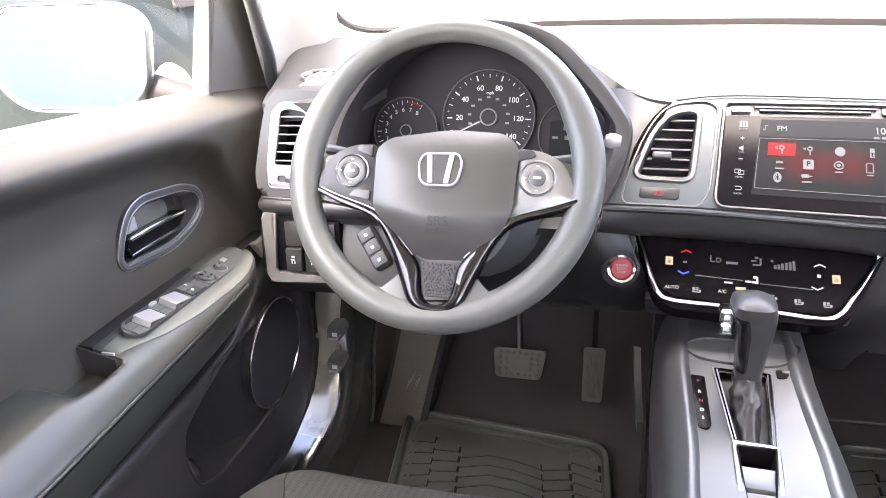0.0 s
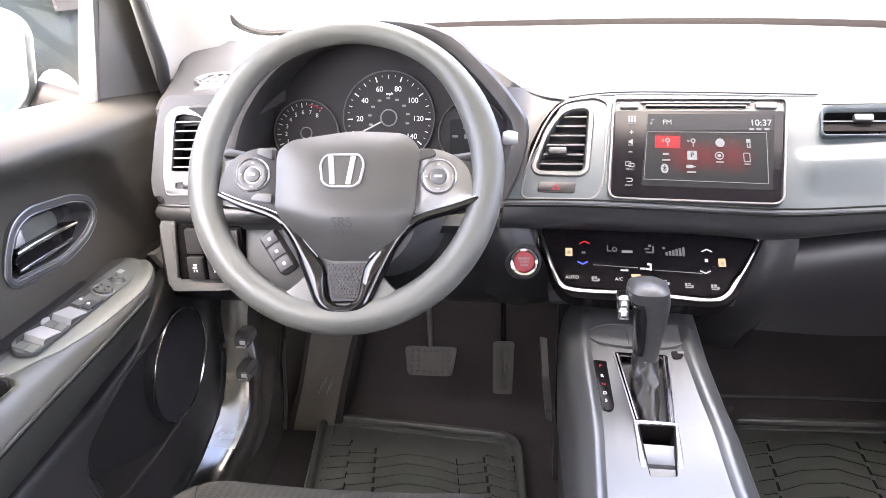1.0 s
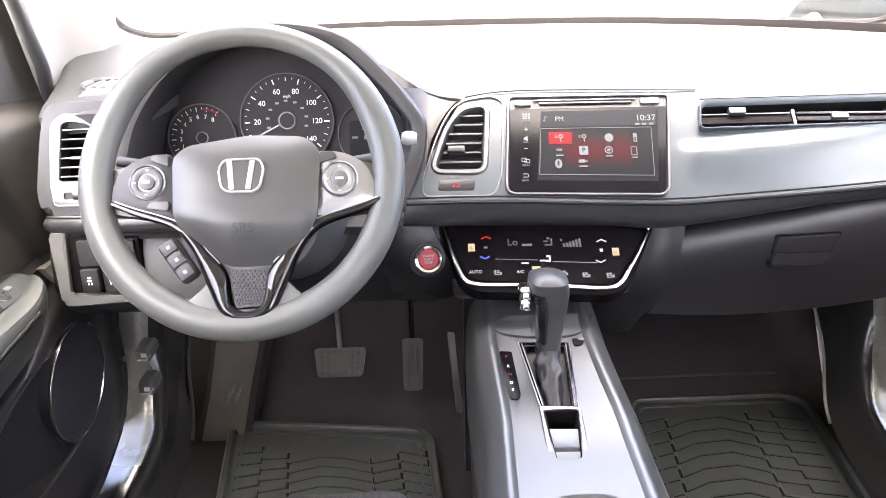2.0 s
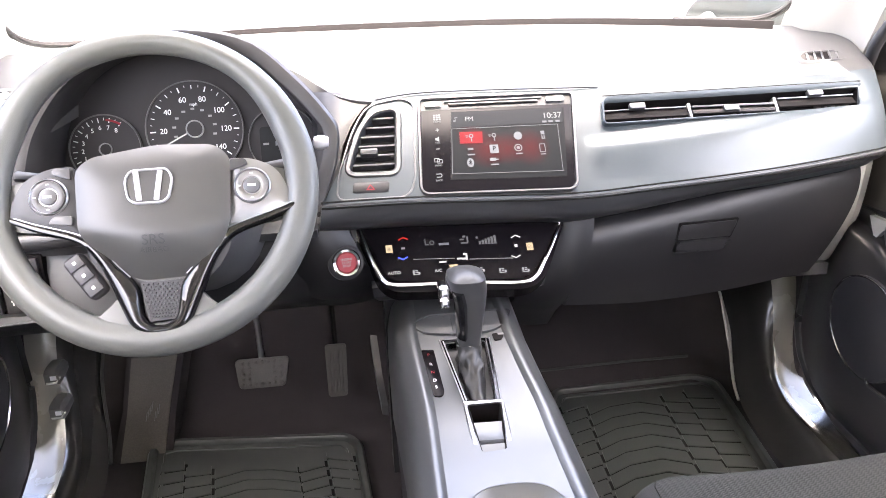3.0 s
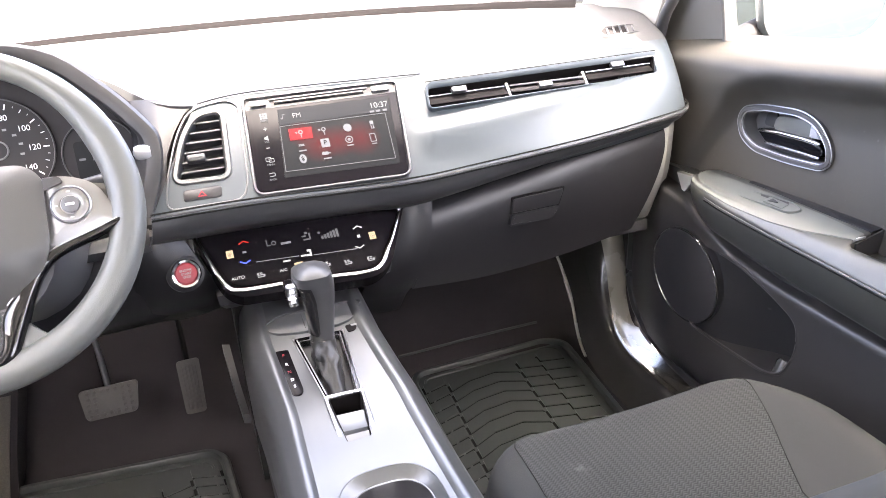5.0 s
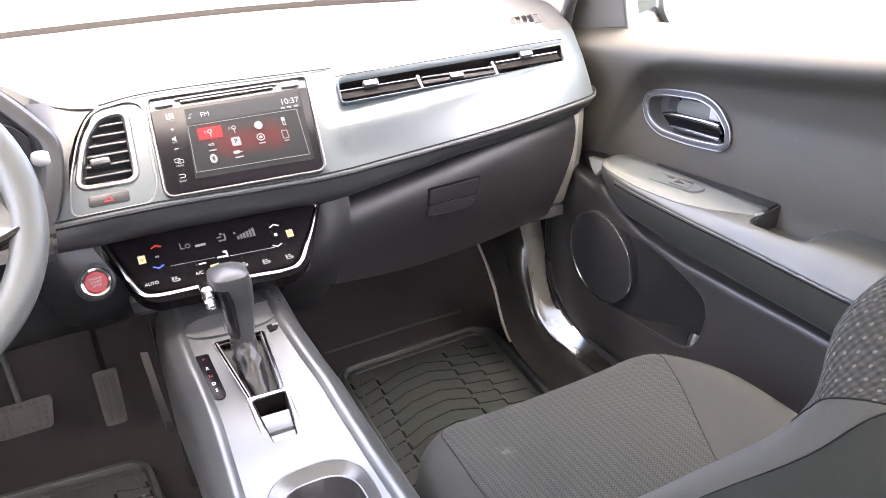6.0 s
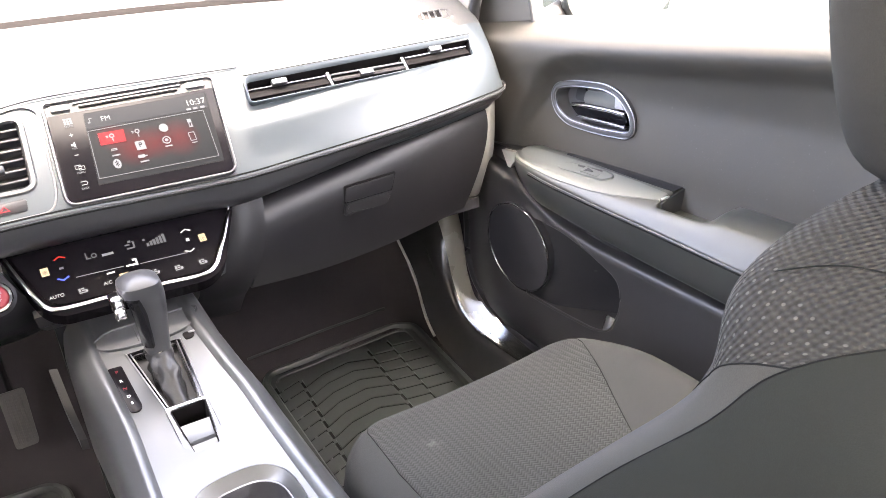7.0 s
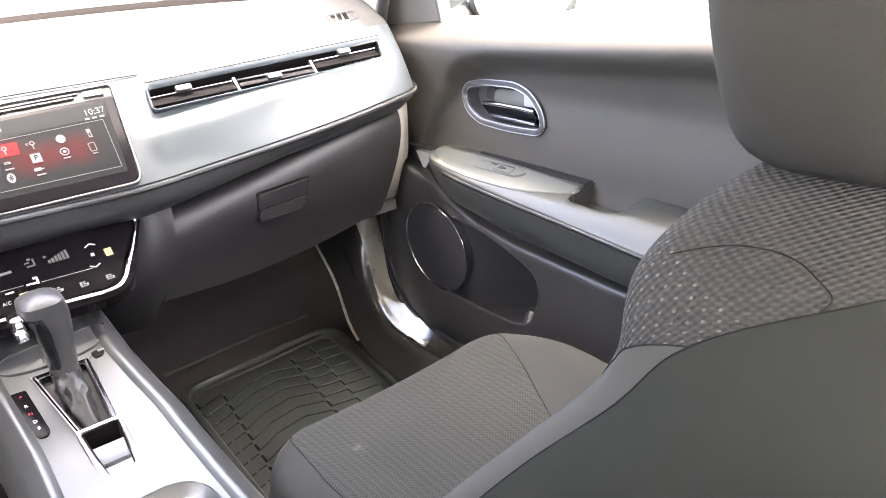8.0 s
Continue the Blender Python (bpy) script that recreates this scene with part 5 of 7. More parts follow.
for s in (-1, 1):
    def mir(pts):
        return [(s * x, y) for x, y in pts]
    po = outline(mir([(-150, -18), (-138, 10), (-110, 23), (-84, 24), (-77, -52), (-112, -48), (-150, -36)]), [8, 22, 12, 4, 3, 10, 6])
    # The left pad is coloured darker to stand for its weaker reflection.
    pad_l = dome(po, 0.008, 0.004, PADPAINT if s < 0 else PAD_SHADED, "switch_pad", wheel, "silver spoke switch pad" if s < 0 else "spoke switch pad, silver darkened to look shaded", 4, 4)
    cx, cy = s * 0.109, -0.010
    cm = WM @ Matrix.Translation((cx, cy, 0.011))
    dpad = part("switch_ring", lathe([(0.0205, -0.003), (0.0210, 0.001), (0.0195, 0.0025), (0.0180, 0.001)], cm, 36), SATIN, pad_l, "silver switch ring")
    part("rocker", lathe([(0.0180, -0.002), (0.0178, 0.0022), (0.0150, 0.003), (0.0105, 0.0018), (0.0100, 0.0)], cm, 36), DARK if s < 0 else PADPAINT, dpad)
    part("centre_key", lathe([(0.0092, -0.002), (0.0090, 0.0035), (0.0070, 0.0045), (0.0002, 0.0048)], cm, 28), GREY, dpad)
    part("symbol", box((0, 0, 0.0051), (0.009, 0.0026, 0.0005), 0, 1, cm), INKLIGHT, dpad)
    for ax, ay in ((0, 0.014), (-0.014, 0), (0, -0.014)):
        part("symbol", box((ax, ay, 0.0031), (0.0035, 0.0012, 0.0005), 0, 1, cm), INKLIGHT, dpad)
    part("key", prism([(x / 1000, y / 1000) for x, y in outline(mir([(-106, 15), (-103, 22), (-86, 22), (-85, 8)]), 3, 3)], WM, 0.008, 0.0135, 0.0012), DARK, pad_l)
    if s < 0:
        part("key", prism([(x / 1000, y / 1000) for x, y in outline([(-110, -40), (-104, -32), (-84, -32), (-84, -43)], 3, 3)], WM, 0.008, 0.0135, 0.0012), GREY, pad_l)
    # spoke body behind the pad
    part("spoke", slab([[wp(s * 70, 22, 0.004), wp(s * 120, 16, 0.0), wp(s * 158, 8, -0.004)], [wp(s * 70, -50, 0.004), wp(s * 120, -48, 0.0), wp(s * 158, -42, -0.004)]], WM.to_3x3() @ V(0, 0, -0.022)), RIM, wheel)
    # moulded web where the V meets the rim
    part("rim_web", slab([[wp(4 + s * 40, -120, 0.006), wp(4 + s * 52, -133, 0.006), wp(4 + s * 64, -143, 0.006), wp(4 + s * 86, -148, 0.002)], [wp(4 + s * 20, -150, 0.007), wp(4 + s * 42, -158, 0.009), wp(4 + s * 60, -160, 0.010), wp(4 + s * 84, -156, 0.006)], [wp(4 + s * 10, -176, 0.004), wp(4 + s * 30, -178, 0.006), wp(4 + s * 50, -176, 0.004), wp(4 + s * 74, -170, 0.0)]], WM.to_3x3() @ V(0, 0, -0.016)), RIM, wheel)
half_o = [(-152, -37), (-124, -49), (-86, -62), (-69, -78), (-55, -102), (-42, -134), (-31, -157), (-18, -167), (0, -169)]
half_i = [(-152, -30), (-125, -40), (-84, -53), (-63, -66), (-44, -89), (-24, -113), (-18, -146), (-9, -156), (0, -158)]
v_out = curve([V(x + 4, y, 0) for x, y in half_o] + [V(4 - x, y, 0) for x, y in half_o[-2::-1]], 80)
v_in = curve([V(x + 4, y, 0) for x, y in half_i] + [V(4 - x, y, 0) for x, y in half_i[-2::-1]], 80)
rows = []
for f, w in ((0, 0.000), (0, 0.010), (0.10, 0.0135), (0.22, 0.0148), (0.5, 0.0152), (0.8, 0.0148), (0.93, 0.0125), (1, 0.008), (1, 0.0)):
    rows.append([wp(*a.lerp(b, f)[:2], w) for a, b in zip(v_out, v_in)])
vleg = part("v_trim", grid(rows, close_v=True), VTRIM, wheel, "piano black V-shaped spoke trim")
for seg in (v_in[1:24], v_in[-24:-1]):
    part("bright_edge", tube([wp(*q[:2], 0.0128) for q in seg], 0.0007, 8), SATIN, vleg, "thin silver edge")
ins = part("insert", prism([(x / 1000, y / 1000) for x, y in outline([(-17, -110), (31, -108), (24, -152), (-9, -154)], 3, 3)], WM, -0.004, 0.007), BLACK, wheel, "dark textured insert")
for i in range(12):
    for j in range(9):
        y = -113 - i * 3.3
        x = -14 + (i * 0.6) + j * (5.2 - i * 0.19) + (i % 2) * 2.2
        b = bmesh.new()
        bmesh.ops.create_cone(b, cap_ends=True, segments=4, radius1=0.0017, radius2=0.0004, depth=0.0012, matrix=WM @ Matrix.Translation((x / 1000, y / 1000, 0.0076)))
        if i == 0 and j == 0:
            stud = part("stud", b, DARK, ins)
            base_at = V(x, y, 0)
        else:
            b.free()
            o = new("stud", stud.data)
            o.parent = ins
            o.matrix_basis = Matrix.Translation(WM.to_3x3() @ ((V(x, y, 0) - base_at) / 1000))
part("hub_back", lathe([(0.03, -0.09), (0.055, -0.05), (0.075, -0.03), (0.082, 0.0), (0.05, 0.012)], WM @ Matrix.Translation((0.004, -0.045, 0)), 28), BLACK, wheel)
# phone keys below the left spoke
KEYM = WM @ Matrix.Translation((-0.076, -0.098, -0.004)) @ Matrix.Rotation(radians(-55), 4, "Z")
keys = part("phone_keys", box((0, 0, 0), (0.055, 0.024, 0.018), 0.008, 3, KEYM), BLACK, wheel, "black phone key strip")
for i in range(3):
    k = part("key", box((-0.017 + i * 0.017, 0, 0.009), (0.0145, 0.018, 0.004), 0.002, 2, KEYM), BLACK, keys)
    part("symbol", box((-0.017 + i * 0.017, 0, 0.0112), (0.0035, 0.0035, 0.0006), 0, 1, KEYM), INKLIGHT, k)
# column shroud and stalks
column = thing("steering_column", (-0.358, 0.12, 0.47), "dark column shroud with two stalks", "steering column")
SH = []
for w, r in ((-0.04, 0.060), (-0.08, 0.075), (-0.14, 0.085), (-0.20, 0.088)):
    SH.append([WM @ V(0.004 + r * 1.15 * math.cos(a), -0.02 + r * math.sin(a), w) for a in np.linspace(0, 2 * math.pi, 24, endpoint=False)])
part("shroud", grid(SH, close_u=True, caps=True), GREY, column, "grey shroud")
part("stalk", tube([WM @ V(0.08, 0.02, -0.055), WM @ V(0.15, 0.030, -0.055), WM @ V(0.175, 0.034, -0.055)], [0.007, 0.008, 0.009], 12), DARK, column)
part("stalk_tip", lathe([(0.006, -0.010), (0.0082, -0.005), (0.0088, 0.002), (0.0070, 0.007), (0.002, 0.009)], basis((-0.171, 0.062, 0.686), (0, -1, 0.3), (0, 0.3, 1)), 22), LIGHTPAINT, column, "pale round stalk tip")
part("stalk", tube([WM @ V(-0.08, 0.02, -0.06), WM @ V(-0.135, 0.026, -0.045), WM @ V(-0.165, 0.03, -0.045)], [0.006, 0.0075, 0.009], 12, flat=0.7), GREY, column)

# ---- pedals ----
brake = thing("brake_pedal", (-0.325, 0.50, 0.12), "rubber-faced brake pedal on a steel arm", "pedal")
BP = basis((-0.328, 0.462, 0.157), (1, 0, 0), (0, 0.45, 1))
bo = rounded([(-0.044, -0.026), (-0.051, 0.030), (0.051, 0.030), (0.042, -0.026)], 0.008, 4)
padm = part("pad", prism(bo, BP, -0.014, 0.0, 0.004), PEDAL, brake, "worn rubber pad")
for j in range(5):
    for i in range(7):
        if 1 < i < 5 and 0 < j < 4:
            continue
        part("stud", box((-0.036 + i * 0.012, -0.019 + j * 0.0105, 0.0008), (0.006, 0.006, 0.003), 0.001, 1, BP), PEDAL, padm)
part("arm", tube([V(-0.328, 0.478, 0.165), V(-0.332, 0.50, 0.24), V(-0.342, 0.53, 0.36), V(-0.345, 0.56, 0.46)], 0.0055, 8), SATIN, brake, "bare steel arm")
accel = thing("accelerator_pedal", (-0.186, 0.52, 0.05), "ribbed rubber accelerator pedal", "pedal")
AP = basis((-0.187, 0.475, 0.142), (1, 0, 0), (-0.03, 0.42, 1))
apad = part("pad", prism(rounded([(-0.019, -0.050), (-0.021, 0.052), (0.021, 0.052), (0.018, -0.050)], 0.007, 4), AP, -0.012, 0.0, 0.003), PEDAL, accel)
for i in range(5):
    part("rib", box((-0.012 + i * 0.006, 0.0, 0.0006), (0.0026, 0.084, 0.003), 0.001, 1, AP), PEDAL, apad)
part("arm", tube([V(-0.187, 0.50, 0.17), V(-0.190, 0.56, 0.26), V(-0.20, 0.66, 0.36)], 0.005, 8), FRIT, accel)
foot = thing("footrest", (-0.545, 0.48, 0.0), "worn carpeted footrest beside the pedals", "footrest")
part("wedge", slab([[V(-0.628, 0.44, -0.01), V(-0.515, 0.44, -0.01)], [V(-0.600, 0.475, 0.09), V(-0.500, 0.475, 0.09)], [V(-0.585, 0.512, 0.19), V(-0.478, 0.512, 0.19)], [V(-0.58, 0.54, 0.24), V(-0.475, 0.54, 0.24)]], (0, 0.09, -0.02)), CARPET, foot)
part("wear_plate", slab([[V(-0.608, 0.436, 0.005), V(-0.527, 0.436, 0.005)], [V(-0.590, 0.470, 0.09), V(-0.512, 0.470, 0.09)], [V(-0.575, 0.508, 0.19), V(-0.490, 0.508, 0.19)]], (0, 0.006, -0.001)), FOOTPLATE, foot, "scuffed grey-brown plate")
for i in range(7):
    x, z = -0.556 + 0.004 * i, 0.075 + 0.006 * (i % 4)
    y = along(z, [(0.005, 0.436), (0.09, 0.470), (0.19, 0.508)]) - 0.0005
    part("scratch", tube([V(x, y, z), V(x + 0.004, y + 0.006, z + 0.018)], 0.0007, 5), INKGREY, foot, "pale scuff mark")

# ---- centre console ----
console = thing("centre_console", (0.0, -0.1, 0.0), "silver-topped centre console between the seats", "centre console")


def con_z(y):
    return along(y, [(-0.6, 0.335), (-0.35, 0.338), (-0.2, 0.345), (-0.1, 0.362), (0.0, 0.388), (0.08, 0.412), (0.16, 0.432)])


con = []
for y in np.linspace(0.165, -0.62, 34):
    z = con_z(y)
    wd = along(y, [(-0.6, 0.108), (-0.2, 0.104), (0.0, 0.096), (0.165, 0.092)])
    half = [(0.0, -0.0050), (0.025, -0.0050), (0.040, -0.0048), (0.050, -0.0046), (wd - 0.036, -0.0030), (wd - 0.031, 0.0012), (wd - 0.0275, 0.0026), (wd - 0.0235, 0.0018), (wd - 0.020, -0.0022), (wd - 0.011, -0.0075), (wd - 0.004, -0.018), (wd, -0.034), (wd + 0.003, -0.055), (wd + 0.004, -0.095)]
    sec = [(-x, dz) for x, dz in half[:0:-1]] + half
    mid_x = along(y, [(-0.6, 0.009), (-0.06, 0.008), (0.07, -0.003), (0.165, -0.003)])
    con.append([V(x + mid_x * smooth(0.03, 0.06, abs(x)), y, z + dz) for x, dz in sec])
nc = len(con[0])
top = part("console_top", slab([row[9:nc - 9] for row in con], (0, 0, -0.03)), SILVER, console, "brushed silver top")
for cols in (slice(0, 10), slice(nc - 10, nc)):
    part("console_shoulder", slab([row[cols] for row in con], (0, 0, -0.03)), SILVER, console, "rounded silver shoulder with a raised ridge")


def con_frame(y, x=0.0):
    slope = (con_z(y + 0.02) - con_z(y - 0.02)) / 0.04
    return basis((x, y, con_z(y) - 0.005), (1, 0, 0), (0, 1, slope))


CM = con_frame(0.0)
BOOT = rounded([(-0.0130, -0.0425), (-0.0265, 0.064), (0.0285, 0.062), (0.0225, -0.0450)], 0.004, 4)
FRAME = rounded([(-0.0180, -0.0465), (-0.0335, 0.0705), (0.0355, 0.0675), (0.0285, -0.0495)], 0.004, 4)
EPB = rounded([(-0.0098, -0.1255), (-0.0148, -0.0505), (0.0275, -0.0510), (0.0200, -0.1240)], 0.004, 4)
PALE = rounded([(-0.0190, -0.1430), (-0.0200, -0.0480), (0.0310, -0.0500), (0.0300, -0.1440)], [0.016, 0.001, 0.001, 0.016], 4)


def cup_loop(rx, ry, n=48):
    """A rounded square in the plan of the cup holder."""
    return [(0.0125 + rx * math.copysign(abs(math.cos(a)) ** 0.72, math.cos(a)), -0.2330 + ry * math.copysign(abs(math.sin(a)) ** 0.72, math.sin(a))) for a in np.linspace(0, 2 * math.pi, n, endpoint=False)]


carve(top, prism(BOOT, CM, -0.05, 0.05), prism(EPB, CM, -0.06, 0.06), prism(cup_loop(0.0575, 0.0605), Matrix.Translation((0, 0, 0.34)), -0.08, 0.06))
part("base", slab([[V(x, y, z) for y in np.linspace(0.24, -0.62, 8)] for x, z in ((-0.085, 0.02), (-0.09, 0.16), (-0.088, 0.30))], (0.175, 0, 0)), BLACK, console, "black console base")
part("side_rail", slab([[V(-0.121, 0.35, 0.278), V(-0.117, 0.27, 0.246), V(-0.112, 0.20, 0.227)], [V(-0.109, 0.35, 0.275), V(-0.106, 0.27, 0.243), V(-0.102, 0.20, 0.224)]], (0, 0.004, -0.02)), GREY, console, "grey side rail of the footwell")
# front tray of the console
TRAY = rounded([(-0.069, 0.1040), (-0.046, 0.1225), (0.060, 0.1225), (0.077, 0.1180), (0.056, 0.0840), (0.026, 0.0770), (-0.025, 0.0795), (-0.055, 0.0865)], [0.008, 0.02, 0.02, 0.008, 0.016, 0.02, 0.02, 0.016], 5)
part("tray", prism(grow(TRAY, -0.002), CM, -0.004, 0.0036, 0.001), GREY, console, "grey satin panel ahead of the shifter")
part("tray_rim", ring(grow(TRAY, 0.0015), grow(TRAY, -0.002), CM, -0.002, 0.0050, 0.0015), SILVER, console)
part("tray_joint", box((-0.012, 0.100, 0.0040), (0.0012, 0.030, 0.0010), 0.0003, 1, CM), BLACK, console)
slot = part("key_slot", prism(rounded([(0.0415, 0.0600), (0.0400, 0.0735), (0.0600, 0.0750), (0.0520, 0.0610)], 0.003, 3), CM, -0.004, 0.0030), FRIT, console, "small black hole with a pale latch")
part("slot_latch", box((0.0525, 0.0715, 0.0034), (0.0090, 0.0040, 0.0010), 0.0004, 1, CM), PADPAINT, slot)
pr = part("gear_indicator", prism(rounded([(-0.0545, -0.0320), (-0.0600, 0.0530), (-0.0435, 0.0515), (-0.0395, -0.0260), (-0.0440, -0.0325)], [0.008, 0.002, 0.002, 0.008, 0.006], 5), CM, -0.002, 0.0032, 0.0008), SCREEN, console, "black gear indicator strip")
for txt, y, mat in (("P", 0.042, GLOSSRED), ("R", 0.0245, INKLIGHT), ("N", 0.010, GLOSSRED), ("D", -0.0045, INKLIGHT), ("S", -0.0165, INKLIGHT)):
    words(txt, CM @ Matrix.Translation((-0.0495 - y * 0.05, y, 0.0036)), 0.0066, mat, pr, "letter", "CENTER", 0.0)
bs = part("boot_bezel", ring(FRAME, BOOT, CM, -0.012, 0.0030, 0.0030), PIANO, console, "dark chrome bezel round the boot")
for pts in (((-0.0178, -0.0455), (-0.0330, 0.069)), ((-0.0145, -0.0435), (-0.0285, 0.066)), ((0.0282, -0.0485), (0.0350, 0.066)), ((0.0240, -0.0460), (0.0302, 0.064))):
    part("bright_rail", tube([CM @ V(x, y, 0.0030) for x, y in pts], 0.0009, 8), SATIN, bs, "thin chrome rail")
part("cross_bar", tube([CM @ V(-0.0185, -0.0472, 0.0036), CM @ V(0.0290, -0.0500, 0.0036)], 0.0016, 8), CHROME, bs, "chrome cross bar")
well = part("boot_well", prism(grow(BOOT, 0.002), CM, -0.034, -0.010), RECESS_DARK, console)
# Surround is coloured paler than the console to stand for reflected sky.
epb = part("switch_bezel", ring(PALE, EPB, CM, -0.004, 0.0030, 0.0015), PADPAINT, console, "silver surround of the parking brake switch, paled for reflected sky")
part("switch_liner", ring(grow(EPB, 0.0004), grow(EPB, -0.0014), CM, -0.031, 0.0022, 0.0004), FRIT, epb)
part("switch_well", prism(grow(EPB, 0.003), CM, -0.045, -0.032), FRIT, epb)
part("brake_switch", slab([[CM @ V(-0.0125, -0.0725, -0.012), CM @ V(0.0242, -0.0740, -0.012)], [CM @ V(-0.0122, -0.0755, -0.002), CM @ V(0.0238, -0.0770, -0.002)], [CM @ V(-0.0110, -0.0900, -0.0035), CM @ V(0.0225, -0.0910, -0.0035)], [CM @ V(-0.0102, -0.1040, -0.0010), CM @ V(0.0212, -0.1050, -0.0010)], [CM @ V(-0.0100, -0.1062, -0.004), CM @ V(0.0210, -0.1070, -0.004)]], (0, 0, -0.02)), SILVER, epb, "silver parking brake switch")
part("hold_switch", slab([[CM @ V(-0.0095, -0.1090, -0.004), CM @ V(0.0205, -0.1095, -0.004)], [CM @ V(-0.0094, -0.1105, -0.0008), CM @ V(0.0203, -0.1110, -0.0008)], [CM @ V(-0.0084, -0.1235, -0.0020), CM @ V(0.0188, -0.1222, -0.0020)]], (0, 0, -0.014)), SILVER, epb, "silver brake hold key")
def cup_rows(levels):
    return [[V(x, y, con_z(y) - 0.0048 + h) for x, y in cup_loop(rx, ry)] for rx, ry, h in levels]


part("cup_collar", grid(cup_rows(((0.0580, 0.0610, -0.006), (0.0580, 0.0610, 0.0004), (0.0565, 0.0595, 0.0010), (0.0545, 0.0575, -0.0006), (0.0480, 0.0490, -0.0060), (0.0462, 0.0468, -0.0085))), close_u=True), SILVER, console, "silver collar that slopes into the cup holder")
cup = part("cup_holder", grid(cup_rows(((0.0466, 0.0472, -0.0095), (0.0458, 0.0462, -0.0078), (0.0448, 0.0450, -0.0090), (0.0440, 0.0440, -0.030), (0.0420, 0.0420, -0.085), (0.036, 0.036, -0.092), (0.002, 0.002, -0.093))), close_u=True), BLACK, console, "deep black cup holder")
part("cup_rim", tube([q for q in cup_rows(((0.0450, 0.0453, -0.0072),))[0]], 0.0009, 6, closed=True), PADPAINT, cup, "thin bright rim")

shifter = thing("gear_shifter", (0.002, 0.02, 0.37), "black gear lever with chrome release button and leather boot", "gear lever")
KX = 0.001
kn = []
for z, rx, ry, cx, cy in ((0.416, 0.0150, 0.016, 0.0, 0.030), (0.45, 0.0170, 0.019, 0.002, 0.032), (0.48, 0.0195, 0.023, 0.003, 0.032), (0.502, 0.0230, 0.030, 0.000, 0.030), (0.515, 0.0250, 0.033, -0.003, 0.027), (0.526, 0.0235, 0.030, -0.004, 0.023), (0.533, 0.016, 0.020, -0.005, 0.020), (0.536, 0.004, 0.005, -0.005, 0.019)):
    z = 0.416 + (z - 0.416) * 0.91
    kn.append([V(KX + cx + rx * math.copysign(abs(math.cos(a)) ** 0.62, math.cos(a)), cy + ry * math.copysign(abs(math.sin(a)) ** 0.7, math.sin(a)), z) for a in np.linspace(0, 2 * math.pi, 40, endpoint=False)])
part("knob", grid(kn, close_u=True, caps=True), KNOB, shifter, "rounded black leather knob")
sp = []
for z, x0, y0 in ((0.43, -0.0145, 0.018), (0.458, -0.0155, 0.014), (0.484, -0.018, 0.006), (0.502, -0.022, -0.001)):
    sp.append([V(KX + x0 - 0.003, y0 + 0.006, z), V(KX + x0 + 0.000, y0 - 0.004, z), V(KX + x0 + 0.004, y0 - 0.009, z), V(KX + x0 + 0.007, y0 - 0.011, z)])
part("knob_insert", slab(sp, (0.006, 0.012, 0)), PIANO, shifter, "glossy black strip")
part("release_button", merge(box((-0.032, 0.018, 0.500), (0.016, 0.024, 0.018), 0.005, 3), box((-0.032, 0.012, 0.486), (0.014, 0.016, 0.014), 0.004, 3)), CHROME, shifter, "chrome release button")
part("collar", lathe([(0.0165, 0.414), (0.0172, 0.417), (0.0155, 0.420)], Matrix.Translation((KX, 0.030, 0)), 26), CHROME, shifter, "chrome collar")
def tri(u):
    """A folded wave between -0.5 and 0.5."""
    return abs((u % 1.0) * 2 - 1) - 0.5


boot = []
base_loop = []
for i in range(96):
    a = 2 * math.pi * i / 96
    c, s_ = math.cos(a), math.sin(a)
    k = (abs(c / 0.0195) ** 3 + abs(s_ / 0.046) ** 3) ** (-1 / 3)
    base_loop.append((k * c * (0.80 + 0.22 * s_) + 0.002, -0.004 + k * s_ * 0.86))
for k in np.linspace(0, 1, 26):
    z = 0.366 + 0.053 * k
    row = []
    for i, (bx, by) in enumerate(base_loop):
        a = 2 * math.pi * i / 96
        e = 1 - (1 - k) ** 1.35
        x = bx + (KX + 0.0165 * math.cos(a) - bx) * e
        y = by + (0.030 + 0.0175 * math.sin(a) - by) * e
        w = math.sin(math.pi * min(1, k * 1.05)) ** 0.8
        fold = 0.0030 * tri(4 * a / (2 * math.pi) + 0.6 * k + 0.2) + 0.0016 * tri(7 * a / (2 * math.pi) - 1.6 * k) + 0.0020 * tri(2.2 * k + 2 * a / (2 * math.pi)) + 0.0008 * tri(4.3 * k - 3 * a / (2 * math.pi))
        n_ = V(math.cos(a), math.sin(a), 0)
        row.append(V(x, y, z) + n_ * fold * w * 1.7 + V(0, 0, 0.0012 * math.sin(5 * a + 6 * k) * w))
    boot.append(row)
part("boot", grid(boot, close_u=True), LEATHER, shifter, "creased black leather boot", 24)


# ---- doors ----
def crease_z(y):
    return along(y, [(-0.95, 0.718), (-0.375, 0.702), (-0.142, 0.688), (0.011, 0.679), (0.07, 0.667), (0.111, 0.645), (0.165, 0.58), (0.229, 0.484), (0.33, 0.36)])


def ledge_z(y):
    return along(y, [(-0.95, 0.30), (-0.285, 0.362), (-0.165, 0.368), (-0.05, 0.375), (0.04, 0.389), (0.12, 0.424), (0.17, 0.455), (0.25, 0.47)])


def belt_z(y):
    return 0.7265 - 0.04 * y


